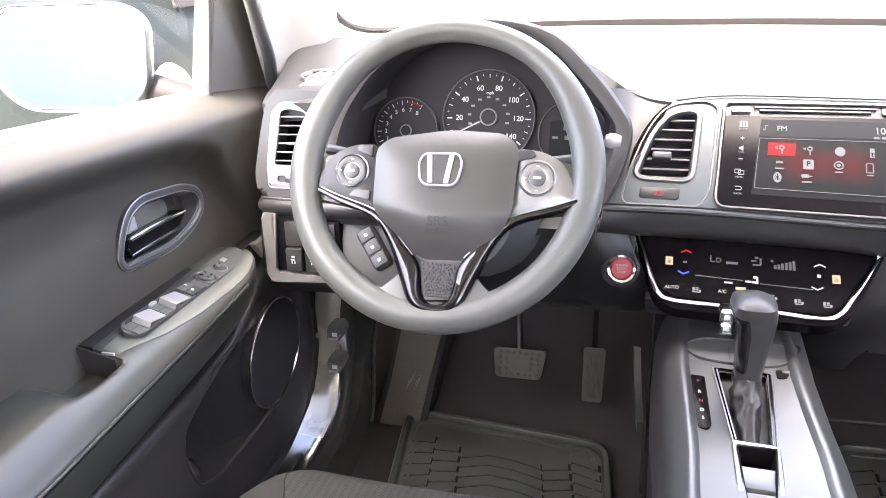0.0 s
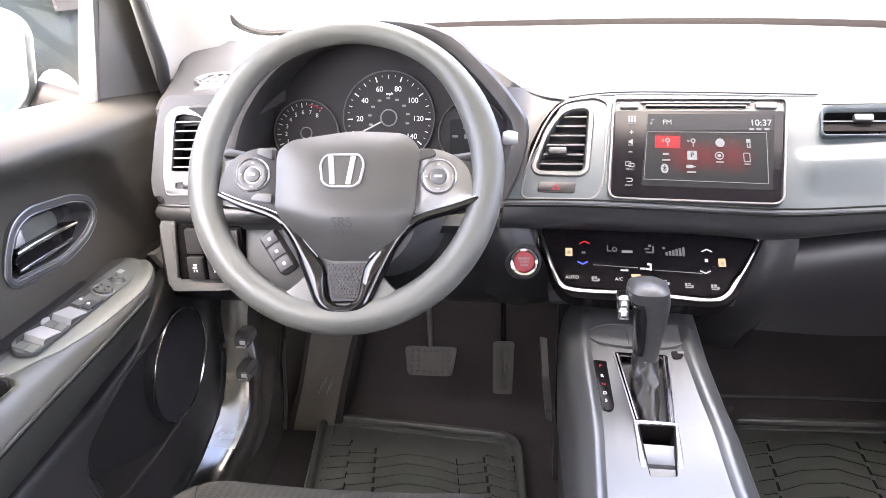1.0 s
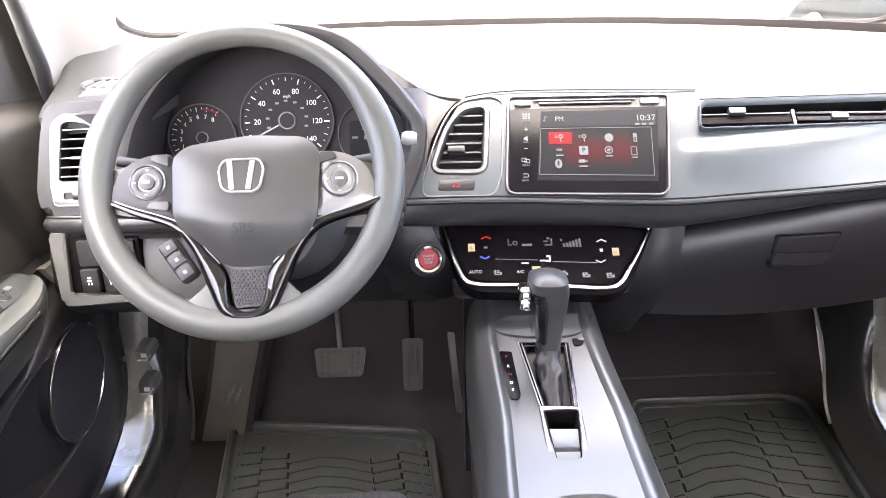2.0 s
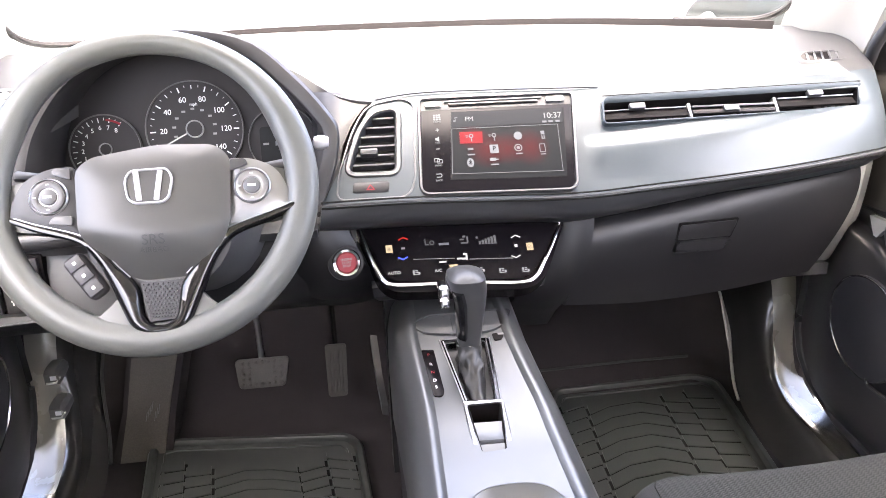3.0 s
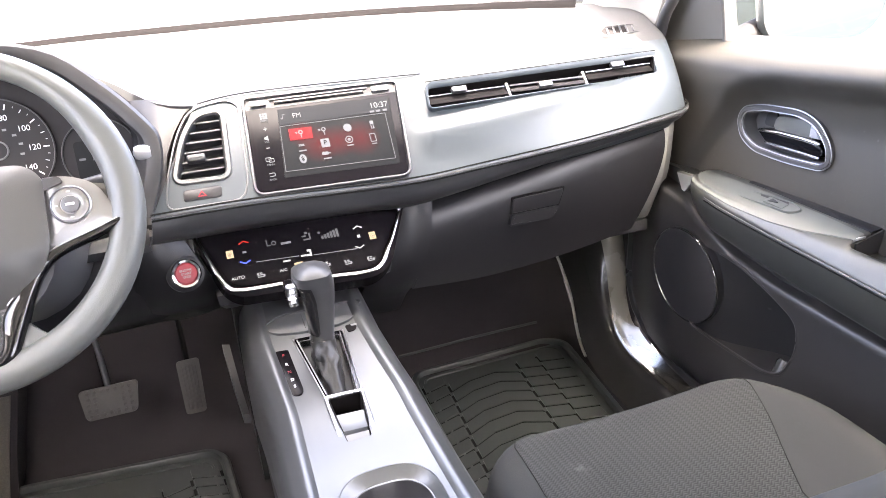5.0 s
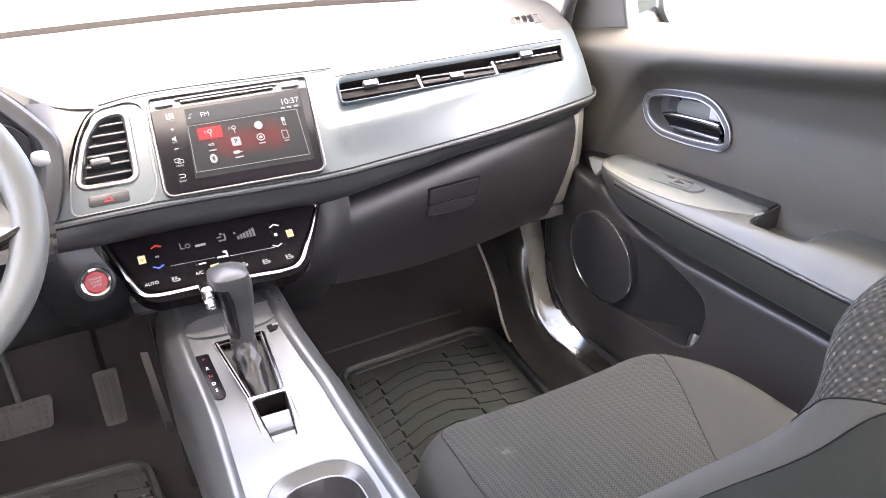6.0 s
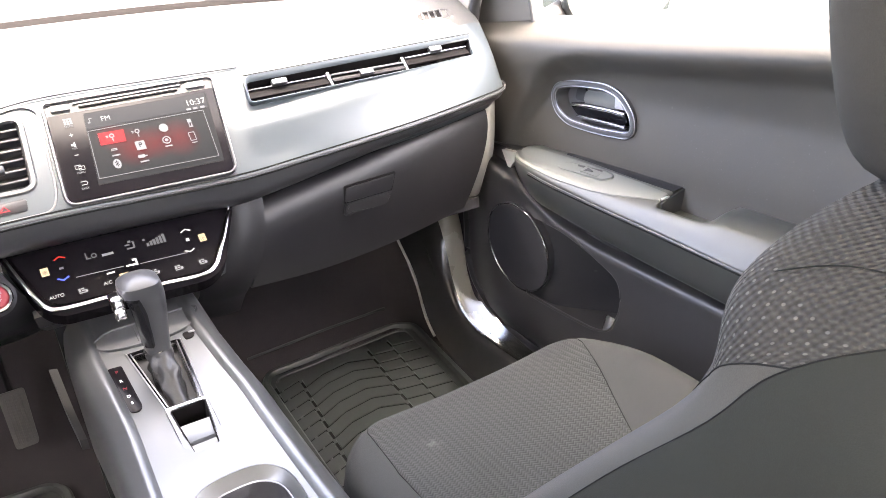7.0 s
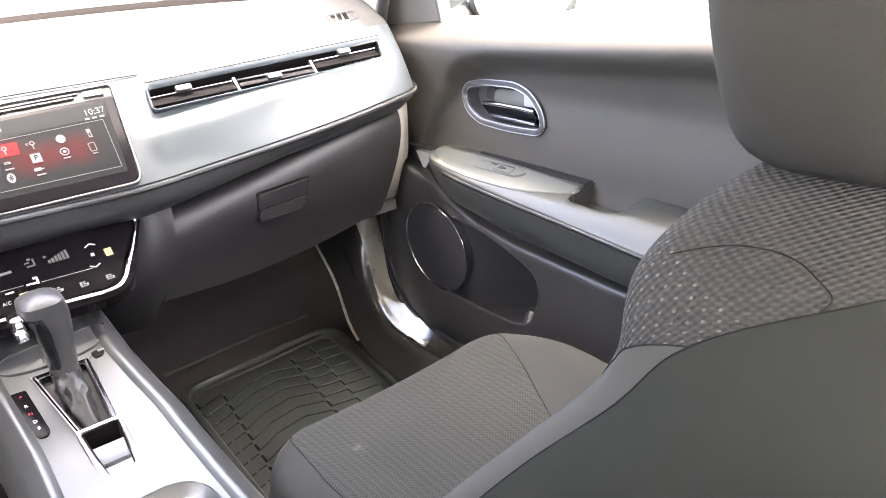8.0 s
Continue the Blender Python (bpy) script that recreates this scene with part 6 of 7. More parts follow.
def door_x(y, z):
    x = 0.712 + 0.040 * smooth(-0.040, 0.0, z - belt_z(y)) ** 1.6
    x -= 0.016 * smooth(0.60, 0.675, z) * (1 - smooth(0.675, 0.725, z))
    x += 0.036 * smooth(-0.006, 0.040, crease_z(y) - z) * (0.30 + 0.70 * smooth(0.49, 0.66, z)) * smooth(0.44, 0.50, z)
    return x


def door_front(z):
    return along(z, [(0.085, 0.10), (0.10, 0.20), (0.13, 0.285), (0.17, 0.330), (0.22, 0.350), (0.30, 0.345), (0.5, 0.34), (0.7, 0.34), (0.76, 0.355)])


def split_z(y):
    return along(y, [(-0.95, 0.395), (-0.3, 0.43), (0.1, 0.482), (0.23, 0.488), (0.36, 0.480)])


def arm_in(y):
    """Height of the piping on the armrest's inner edge."""
    return along(y, [(-0.93, 0.415), (-0.339, 0.450), (-0.19, 0.463), (-0.08, 0.471), (0.03, 0.481), (0.085, 0.490)])


def arm_out(y):
    return along(y, [(-0.93, 0.470), (-0.365, 0.494), (-0.10, 0.500), (0.149, 0.503)])


def arm_low(y):
    return along(y, [(-0.93, 0.315), (-0.287, 0.377), (-0.168, 0.388), (-0.09, 0.397), (0.0, 0.408), (0.103, 0.424)])


HANDLES = {
    1: rounded([(0.117, 0.596), (0.106, 0.616), (0.066, 0.625), (-0.010, 0.628), (-0.048, 0.617), (-0.077, 0.586), (-0.081, 0.560), (-0.066, 0.549), (0.000, 0.546), (0.072, 0.550), (0.105, 0.568)], [0.02, 0.02, 0.03, 0.03, 0.03, 0.02, 0.012, 0.014, 0.03, 0.03, 0.02], 5),
    -1: rounded([(0.102, 0.578), (0.093, 0.598), (0.060, 0.611), (-0.030, 0.620), (-0.064, 0.610), (-0.090, 0.580), (-0.101, 0.556), (-0.090, 0.541), (0.012, 0.534), (0.068, 0.547), (0.094, 0.562)], [0.02, 0.02, 0.03, 0.03, 0.03, 0.02, 0.012, 0.014, 0.03, 0.03, 0.02], 5)}


def inside(q, outline):
    """Whether a point lies in an outline."""
    hit_ = False
    for i, a in enumerate(outline):
        b = outline[i - 1]
        if (a[1] > q[1]) != (b[1] > q[1]) and q[0] < (b[0] - a[0]) * (q[1] - a[1]) / (b[1] - a[1]) + a[0]:
            hit_ = not hit_
    return hit_


def build_door(s, nm, label):
    door = thing(nm, (s * 0.72, -0.3, 0.09), label, "car door", "front doors")
    upper, lower = [], []
    for k in np.linspace(0, 1, 46):
        row = []
        for u in np.linspace(0, 1, 172):
            y = -0.95 + u * 1.30
            z = split_z(y) + (belt_z(y) - split_z(y)) * k
            y = min(y, door_front(z) + 0.02)
            row.append(V(s * door_x(y, z), y, z))
        upper.append(row)
    # lower panel: tucked foot, flat wall, narrow shelf, wall up to the armrest
    prof = [(0.706, -1.0), (0.700, -0.97), (0.690, -0.93), (0.682, -0.88), (0.678, -0.80), (0.676, -0.70), (0.675, -0.5), (0.674, -0.3), (0.673, -0.12), (0.6735, -0.05), (0.6755, -0.022), (0.679, -0.008), (0.684, 0.0), (0.692, 0.006), (0.6965, 0.02), (0.698, 0.06), (0.699, 0.5), (0.700, 1.0)]
    for x, k in prof:
        row = []
        for u in np.linspace(0, 1, 90):
            y = -0.95 + u * 1.25
            lz, top_ = ledge_z(y), split_z(y) + 0.004
            z = lz + (lz - 0.085) * k if k < 0 else lz + (top_ - lz) * k
            y = -0.95 + u * (door_front(z) + 0.95)
            lz, top_ = ledge_z(y), split_z(y) + 0.004
            z = lz + (lz - 0.085) * k if k < 0 else lz + (top_ - lz) * k
            row.append(V(s * (x + 0.02 * smooth(0.22, 0.34, y)), y, z))
        lower.append(row)
    skin = grid(upper)
    cut = [f for f in skin.faces if all(inside((v.co.y, v.co.z), grow(HANDLES[s], -0.004)) for v in f.verts)]
    bmesh.ops.delete(skin, geom=cut, context="FACES")
    part("upper_panel", skin, DOORSKIN, door, "olive grey soft upper panel with a hollow")
    low = part("lower_panel", slab(lower, (s * 0.105, 0, 0)), DOORLOW, door, "black hard plastic lower panel with map pocket")
    PM = basis((s * 0.676, 0, 0), (0, -s, 0), (0, 0, 1))
    pocket = rounded([(-s * y, z) for y, z in ((0.13, 0.388), (0.030, 0.384), (-0.046, 0.362), (-0.108, 0.336), (-0.112, 0.290), (-0.088, 0.236), (-0.052, 0.222), (0.036, 0.221), (0.13, 0.224))], [0.01, 0.05, 0.06, 0.04, 0.04, 0.03, 0.03, 0.05, 0.01], 8)
    
    def sunk(f, lift=0.0):
        """The pocket's floor, shallow by the speaker and deep at its rear end."""
        mid_q = (0.0, 0.30)
        return [PM @ V(mid_q[0] + (q[0] - mid_q[0]) * f, mid_q[1] + (q[1] - mid_q[1]) * f, lift - 0.006 - 0.072 * smooth(0.085, -0.06, -s * (mid_q[0] + (q[0] - mid_q[0]) * f))) for q in pocket]
    levels = (1.0, 0.9, 0.75, 0.6, 0.45, 0.3, 0.15, 0.02)
    carve(low, grid([[PM @ V(q[0], q[1], 0.05) for q in pocket]] + [sunk(f, -0.002) for f in levels], close_u=True, caps=True))
    # Near-black skin that puts the shade of the pocket into its colour.
    shade_skin = grid([[PM @ V(q[0], q[1], -0.004) for q in grow(pocket, -0.0008)]] + [sunk(f * 0.993) for f in levels], close_u=True)
    part("dark_recess", shade_skin, RECESS_DARK, low, "inside of the map pocket, painted near-black as shade")
    part("pocket_lip", tube([PM @ V(q[0], q[1], 0.0005) for q in pocket[9:]], 0.0026, 8), DOORLOW, low, "rounded lip of the map pocket")
    part("outer_skin", slab([[V(s * 0.80, y, z) for y in (-0.95, -0.3, 0.34)] for z in (-0.1, 0.3, 0.70)], (s * 0.02, 0, 0)), CARPAINT, door, "dark outer skin")
    rim = [V(s * 0.700, door_front(z) + 0.004, z) for z in np.linspace(0.55, 0.085, 30)] + [V(s * 0.705, y, 0.082) for y in np.linspace(0.06, -0.95, 8)]
    part("door_seal", tube(rim, 0.011, 8), RUBBER, door, "black rubber door seal")
    # window slot trim along the belt
    part("belt_seal", tube([V(s * 0.757, y, belt_z(y) - 0.006) for y in np.linspace(0.19, -0.95, 6)], 0.007, 8), BLACK, door)
    # armrest
    end_y = -0.178 if s > 0 else -0.192
    nose = 0.150 if s > 0 else 0.114

    def arm_row(y):
        n = math.sqrt(max(0.0, 1 - ((y - nose + 0.08) / 0.0801) ** 2)) if y > nose - 0.08 else 1.0
        ti, to, bo_ = arm_in(y), arm_out(y), arm_low(y)
        zc = ti + 0.012
        dip = 0.032 * smooth(end_y - 0.0025, end_y - 0.0065, y) * smooth(-0.285, -0.235, y)
        keys = [(0.735, to - dip), (0.706, to - dip), (0.690, to - 0.003 - dip), (0.678, to - 0.007 - dip * 0.8), (0.668, to - 0.011 - dip * 0.1), (0.655, to * 0.45 + ti * 0.55 - 0.0005), (0.6455, ti + 0.004), (0.642, ti - 0.003), (0.6425, ti - 0.016), (0.648, (ti + bo_) / 2), (0.657, bo_ + 0.014), (0.665, bo_ + 0.004), (0.674, bo_), (0.735, bo_)]
        return [V(s * (0.702 - (0.702 - q.x) * (0.22 + 0.78 * n)), y, zc + (q.y - zc) * (0.10 + 0.90 * n)) for q in curve([V(*k_, 0) for k_ in keys], 53)]
    stops = list(np.linspace(nose, nose - 0.08, 14)) + list(np.linspace(nose - 0.10, end_y + 0.008, 9)) + [end_y - d for d in (0.0, 0.003, 0.006, 0.012, 0.022, 0.037)] + [-0.235, -0.24, -0.25, -0.26, -0.27, -0.28, -0.295] + list(np.linspace(-0.32, -0.93, 14))
    arm = part("armrest", grid([arm_row(y) for y in stops], caps=True), ARM, door, "dark padded armrest", 50)
    part("arm_stitch", tube([V(s * 0.6420, y, arm_in(y) - 0.004) for y in np.linspace(nose - 0.075, -0.93, 30)], 0.0019, 6), PIPING, arm, "stitched piping")
    part("arm_seam", tube([V(s * 0.6416, y, arm_in(y) - 0.0075) for y in np.linspace(nose - 0.075, -0.93, 30)], 0.0012, 6), SEAMDARK, arm)
    # switch panel let flush into the top, ending in a tip over the pull cup
    panel = []
    for y in list(np.linspace(nose - 0.003, nose - 0.08, 12)) + list(np.linspace(nose - 0.10, end_y, 14)):
        row_ = arm_row(y)
        inner = along(y, [(end_y, 0.24), (end_y + 0.06, 0.345), (-0.06, 0.405), (0.02, 0.44), (0.15, 0.46)])
        outer = along(y, [(end_y, 0.13), (-0.10, 0.10), (0.05, 0.078), (0.15, 0.078)])
        ks = [(outer + (inner - outer) * u) * (len(row_) - 1) for u in np.linspace(0, 1, 22)]
        line = [row_[int(k)].lerp(row_[min(int(k) + 1, len(row_) - 1)], k - int(k)) for k in ks]
        panel.append([q + V(-s * 0.0004, 0, 0.0013) for q in line])
    panel += [[q + V(0, -0.0012, -0.0010) for q in panel[-1]], [q + V(0, -0.0026, -0.0050) for q in panel[-1]], [q + V(0, -0.0028, -0.0240) for q in panel[-1]]]
    pod = part("switch_panel", slab(panel, (0, 0, -0.0022)), POD, arm, "pale satin switch panel", 50)
    AM = basis((s * 0.6850, -0.030, arm_out(-0.03) - 0.0042), (0, -s, 0.02 * s), (s * 1, 0, 0.30))
    wall_rows = []
    for y in np.linspace(nose - 0.09, end_y - 0.004, 9):
        w_ = 0.003 + 0.012 * smooth(0.06, -0.15, y)
        wall_rows.append([V(s * (0.7185 - w_), y, arm_out(y) - 0.012), V(s * (0.7190 - w_), y, arm_out(y) + 0.0004), V(s * (0.7205 - w_), y, arm_out(y) + 0.0014), V(s * 0.7185, y, arm_out(y) + 0.0022), V(s * 0.735, y, arm_out(y) + 0.0018)])
    part("panel_wall", slab(wall_rows, (0, 0, -0.03)), LIDDARK, pod, "dark raised outer edge")
    part("panel_tip", box((s * 0.6870, end_y - 0.0032, arm_out(end_y) - 0.0055), (0.016, 0.0030, 0.0036), 0.0012), LIGHTPAINT, pod, "bright tip")

    def am(y, v, w):
        return AM @ V(-s * (y + 0.030), v, w)

    def rocker(name, y0, y1, v0, v1, w0, w1, mat, label_=""):
        """A key that slopes from its raised edge at y0 down to y1."""
        d = 0.12 * (y1 - y0)
        part(name, slab([[am(y0, v0, 0.0), am(y0, v1, 0.0)], [am(y0 + d * 0.4, v0, w0), am(y0 + d * 0.4, v1, w0)], [am(y0 + d, v0, w0 + 0.0004), am(y0 + d, v1, w0 + 0.0004)], [am(y1, v0, w1), am(y1, v1, w1)], [am(y1 + d * 0.3, v0, 0.0), am(y1 + d * 0.3, v1, 0.0)]], (0, 0, -0.0015)), mat, pod, label_)
    if s > 0:
        well_ = [(-s * (y + 0.030), v) for y, v in ((0.042, -0.004), (0.030, 0.010), (-0.060, 0.013), (-0.078, 0.004), (-0.066, -0.009), (0.030, -0.010))]
        well_ = rounded(well_, [0.008, 0.012, 0.01, 0.008, 0.012, 0.008], 5)
        wellm = part("switch_well", ring(grow(well_, 0.0014), grow(well_, -0.0006), AM, -0.002, 0.0032, 0.0010), POD, pod, "oval lip round the switch")
        part("well_floor", prism(well_, AM, -0.002, 0.0016), POD, wellm)
        # Flat black sliver stands for shade in a recess that is not cut.
        part("well_shade", prism(rounded([(-s * (y + 0.030), v) for y, v in ((0.026, 0.0055), (0.024, 0.0105), (-0.046, 0.0120), (-0.050, 0.0075))], 0.002, 3), AM, -0.001, 0.0021), BLACK, wellm, "black sliver painted as shade behind the switch")
        rocker("window_switch", -0.012, -0.050, -0.0065, 0.0070, 0.0052, 0.0024, POD, "pale window switch")
        part("switch_symbol", prism([(-s * (y + 0.030), v) for y, v in ((-0.020, -0.0045), (-0.022, 0.0050), (-0.037, 0.0005))], AM, 0.003, 0.0056), BLACK, pod, "dark triangle")
    else:
        tray_o = rounded([(-s * (y + 0.030), v) for y, v in ((0.088, 0.000), (0.076, 0.0165), (-0.150, 0.0175), (-0.166, 0.002), (-0.156, -0.0140), (0.060, -0.0130))], [0.012, 0.014, 0.010, 0.014, 0.014, 0.014], 5)
        tray_ = part("switch_tray", ring(grow(tray_o, 0.0010), grow(tray_o, -0.0008), AM, -0.002, 0.0026, 0.0010), GREY, pod, "oval edge of the recess")
        part("tray_floor", prism(tray_o, AM, -0.003, 0.0013), POD, tray_)
        # Flat black strip stands for the shaded wall of the uncut recess.
        part("tray_shade", prism(rounded([(-s * (y + 0.030), v) for y, v in ((0.066, 0.0105), (0.058, 0.0160), (-0.142, 0.0170), (-0.150, 0.0110))], 0.003, 3), AM, -0.001, 0.0018), BLACK, tray_, "black strip painted as the shaded recess wall")
        for y0, y1 in ((-0.050, -0.086), (-0.104, -0.138)):
            rocker("window_switch", y1, y0, -0.0115, 0.0110, 0.0088, 0.0028, LIGHTPAINT, "pale sloping window switch")
            for v0, v1 in ((-0.0115, -0.0010), (0.0000, 0.0105)):
                rocker("switch_plate", y0 - 0.037, y0 - 0.053, v0, v1, 0.0024, 0.0030, POD)
        part("lock_key", prism(circle(-s * (-0.094 + 0.030), 0.0135, 0.0075, 0.0030, 20), AM, 0.001, 0.0050, 0.001), LIGHTPAINT, pod)
        rocker("lock_switch", -0.044, -0.022, -0.0105, 0.0000, 0.0030, 0.0032, GREY)
        rocker("window_switch", -0.046, -0.020, 0.0008, 0.0115, 0.0046, 0.0030, POD)
        part("lock_mark", box((-s * 0.004, -0.0120, 0.0022), (0.024, 0.0020, 0.0030), 0.0, 1, AM), BLACK, pod)
        for y, v in ((-0.034, -0.004), (-0.030, 0.0085)):
            part("lit_dot", prism(circle(-s * (y + 0.030), v, 0.0026, 0.0020, 14), AM, 0.002, 0.0052), INKLIGHT, pod)
        for y, r_ in ((0.008, 0.0150), (0.044, 0.0110)):
            k_ = AM @ Matrix.Translation((-s * (y + 0.030), 0.001, 0))
            dial_ = part("mirror_knob" if r_ > 0.012 else "mirror_selector", lathe([(r_ * 0.72, 0.001), (r_ * 0.70, 0.0055), (r_ * 0.55, 0.0075), (r_ * 0.2, 0.0066), (0.0004, 0.0064)], k_, 28), POD, pod, "round pale mirror switch")
            part("knob_ring", lathe([(r_ * 0.80, 0.001), (r_ * 0.82, 0.0036), (r_ * 0.92, 0.0042), (r_, 0.0030), (r_, 0.001)], k_, 32), SATIN, dial_, "bright ring")
            for a in range(4 if r_ > 0.012 else 2):
                part("knob_mark", box((r_ * 0.45, 0, 0.0078), (r_ * 0.22, r_ * 0.13, 0.0010), 0.0, 1, k_ @ Matrix.Rotation(radians(45 + a * (90 if r_ > 0.012 else 180)), 4, "Z")), DARK, dial_)
        part("fold_switch", box((-s * (0.066 + 0.030), 0.008, 0.0030), (0.012, 0.008, 0.004), 0.0015, 2, AM), LIGHTPAINT, pod)
    part("pull_cup", slab([[V(s * 0.676, end_y - 0.0075, 0.455), V(s * 0.676, end_y - 0.0075, 0.4880)], [V(s * 0.725, end_y - 0.0075, 0.455), V(s * 0.725, end_y - 0.0075, 0.4995)]], (0, 0.003, 0)), BLACK, arm, "dark pull cup")
    # inside handle: flat bright surround, grey cup, dark lever with a chrome edge
    hy_, hz_ = (0.012, 0.588) if s > 0 else (-0.001, 0.577)
    HM = basis((s * 0.7335, hy_, hz_), (0, -s, 0), (s * 0.11, 0, 1))
    ho = [(-s * (q[0] - hy_), q[1] - hz_) for q in HANDLES[s]]
    handle = part("inside_handle", ring(ho, grow(ho, -0.0090), HM, -0.018, 0.0045, 0.0025), GREY, door, "satin grey handle surround")
    for edge_w, lift_ in ((ho, 0.0022), (grow(ho, -0.0090), 0.0022)):
        part("bright_rim", tube([HM @ V(q[0], q[1], lift_) for q in edge_w], 0.0010, 6, closed=True), SATIN, handle, "thin bright rim")
    part("handle_cup", prism(grow(ho, -0.004), HM, -0.040, -0.026), GREY, handle)
    part("cup_wall", ring(grow(ho, -0.007), grow(ho, -0.0105), HM, -0.030, 0.0005, 0.001), GREY, handle)

    def hp(pts):
        return [(-s * (y + 0.006 - 0.012), z - 0.002 - 0.588) for y, z in pts]
    # Black block stands for the shadow at the front end of the cup.
    part("cup_shadow", prism(rounded(hp([(0.076, 0.592), (0.072, 0.612), (0.052, 0.614), (0.047, 0.590)]), 0.006, 4), HM, -0.030, -0.0225), BLACK, handle)
    part("cup_plate", prism(rounded(hp([(0.050, 0.590), (0.046, 0.611), (-0.020, 0.615), (-0.032, 0.606), (-0.034, 0.586)]), 0.006, 4), HM, -0.030, -0.0165, 0.003), POD, handle)
    lever = part("lever", prism(rounded(hp([(0.066, 0.587), (0.060, 0.590), (-0.058, 0.589), (-0.066, 0.580), (-0.063, 0.569), (0.044, 0.571)]), 0.004, 4), HM, -0.020, -0.001, 0.003), PIANO, handle, "dark pull lever")
    part("lever_edge", tube([HM @ V(*hp([q])[0], w) for q, w in (((0.064, 0.586), -0.002), ((0.02, 0.589), 0.0), ((-0.03, 0.589), 0.0), ((-0.058, 0.587), -0.002))], [0.002, 0.0036, 0.0036, 0.003], 10), CHROME, lever, "chrome lever edge")
    part("lever_lip", tube([HM @ V(*hp([q])[0], -0.001) for q in ((0.046, 0.570), (-0.062, 0.5675))], 0.0018, 8), CHROME, lever)
    part("cup_floor", prism(rounded(hp([(0.044, 0.563), (0.046, 0.571), (-0.062, 0.567), (-0.056, 0.560)]), 0.002, 3), HM, -0.024, -0.010), DARK, handle)
    part("lock_tab", prism(rounded(hp([(-0.030, 0.592), (-0.030, 0.611), (-0.040, 0.606), (-0.052, 0.592)]), 0.003, 3), HM, -0.02, -0.007, 0.003), LIGHTPAINT, handle, "silver lock tab")
    part("corner_plate", slab([[V(s * 0.6895, 0.208, 0.488), V(s * 0.6895, 0.158, 0.490)], [V(s * 0.6895, 0.190, 0.455), V(s * 0.6895, 0.188, 0.454)]], (s * 0.012, 0, 0)), ENDCAP, door, "small pale corner plate")
    # speaker
    SM = basis((s * 0.6750, 0.150, 0.314), (0, -s, 0), (-s * 0.06, 0, 1))
    grille = part("speaker_grille", lathe([(0.080, -0.05), (0.088, -0.004), (0.088, 0.004), (0.080, 0.006), (0.04, 0.007), (0.0005, 0.0075)], SM, 48), BLACK, door, "round black speaker grille")
    part("speaker_ring", lathe([(0.0868, 0.002), (0.0888, 0.002), (0.0893, 0.0045), (0.0888, 0.0056), (0.0876, 0.0056), (0.0868, 0.0045)], SM, 56), CHROME, grille, "thin chrome ring")
    part("bottle_holder", lathe([(0.014, -0.02), (0.0155, 0.0), (0.014, 0.004), (0.0105, 0.003), (0.009, -0.012)], basis((s * 0.700, -0.072, 0.240), (0, 1, 0), (-s * 0.8, 0, 0.55)), 24), SILL, door, "shiny round clip in the pocket")
    # sail panel in the window corner
    sail = [[V(s * 0.742, 0.175, 0.714), V(s * 0.738, 0.27, 0.706), V(s * 0.728, 0.36, 0.700)], [V(s * 0.728, 0.178, 0.80), V(s * 0.722, 0.25, 0.80), V(s * 0.715, 0.30, 0.795)], [V(s * 0.705, 0.182, 0.93), V(s * 0.70, 0.20, 0.94), V(s * 0.695, 0.215, 0.945)]]
    part("sail_panel", slab(sail, (s * 0.03, 0, 0)), SAIL, door, "grey triangular mirror cover")
    part("frame_seal", tube(curve([V(s * 0.703, 0.300, 0.700), V(s * 0.696, 0.280, 0.722), V(s * 0.684, 0.255, 0.752), V(s * 0.668, 0.210, 0.785), V(s * 0.650, 0.150, 0.835), V(s * 0.625, 0.06, 0.93), V(s * 0.60, -0.02, 1.05)], 30), 0.0095, 10), RUBBER, door, "dark door frame seal")
    part("window_post", tube([V(s * 0.747, 0.172, 0.71), V(s * 0.715, 0.178, 0.93), V(s * 0.64, 0.10, 1.17)], 0.007, 8), GREY, door)
    return door


build_door(-1, "driver_door", "olive grey driver door with window switches, closed")
build_door(1, "passenger_door", "olive grey passenger door with one window switch, closed")

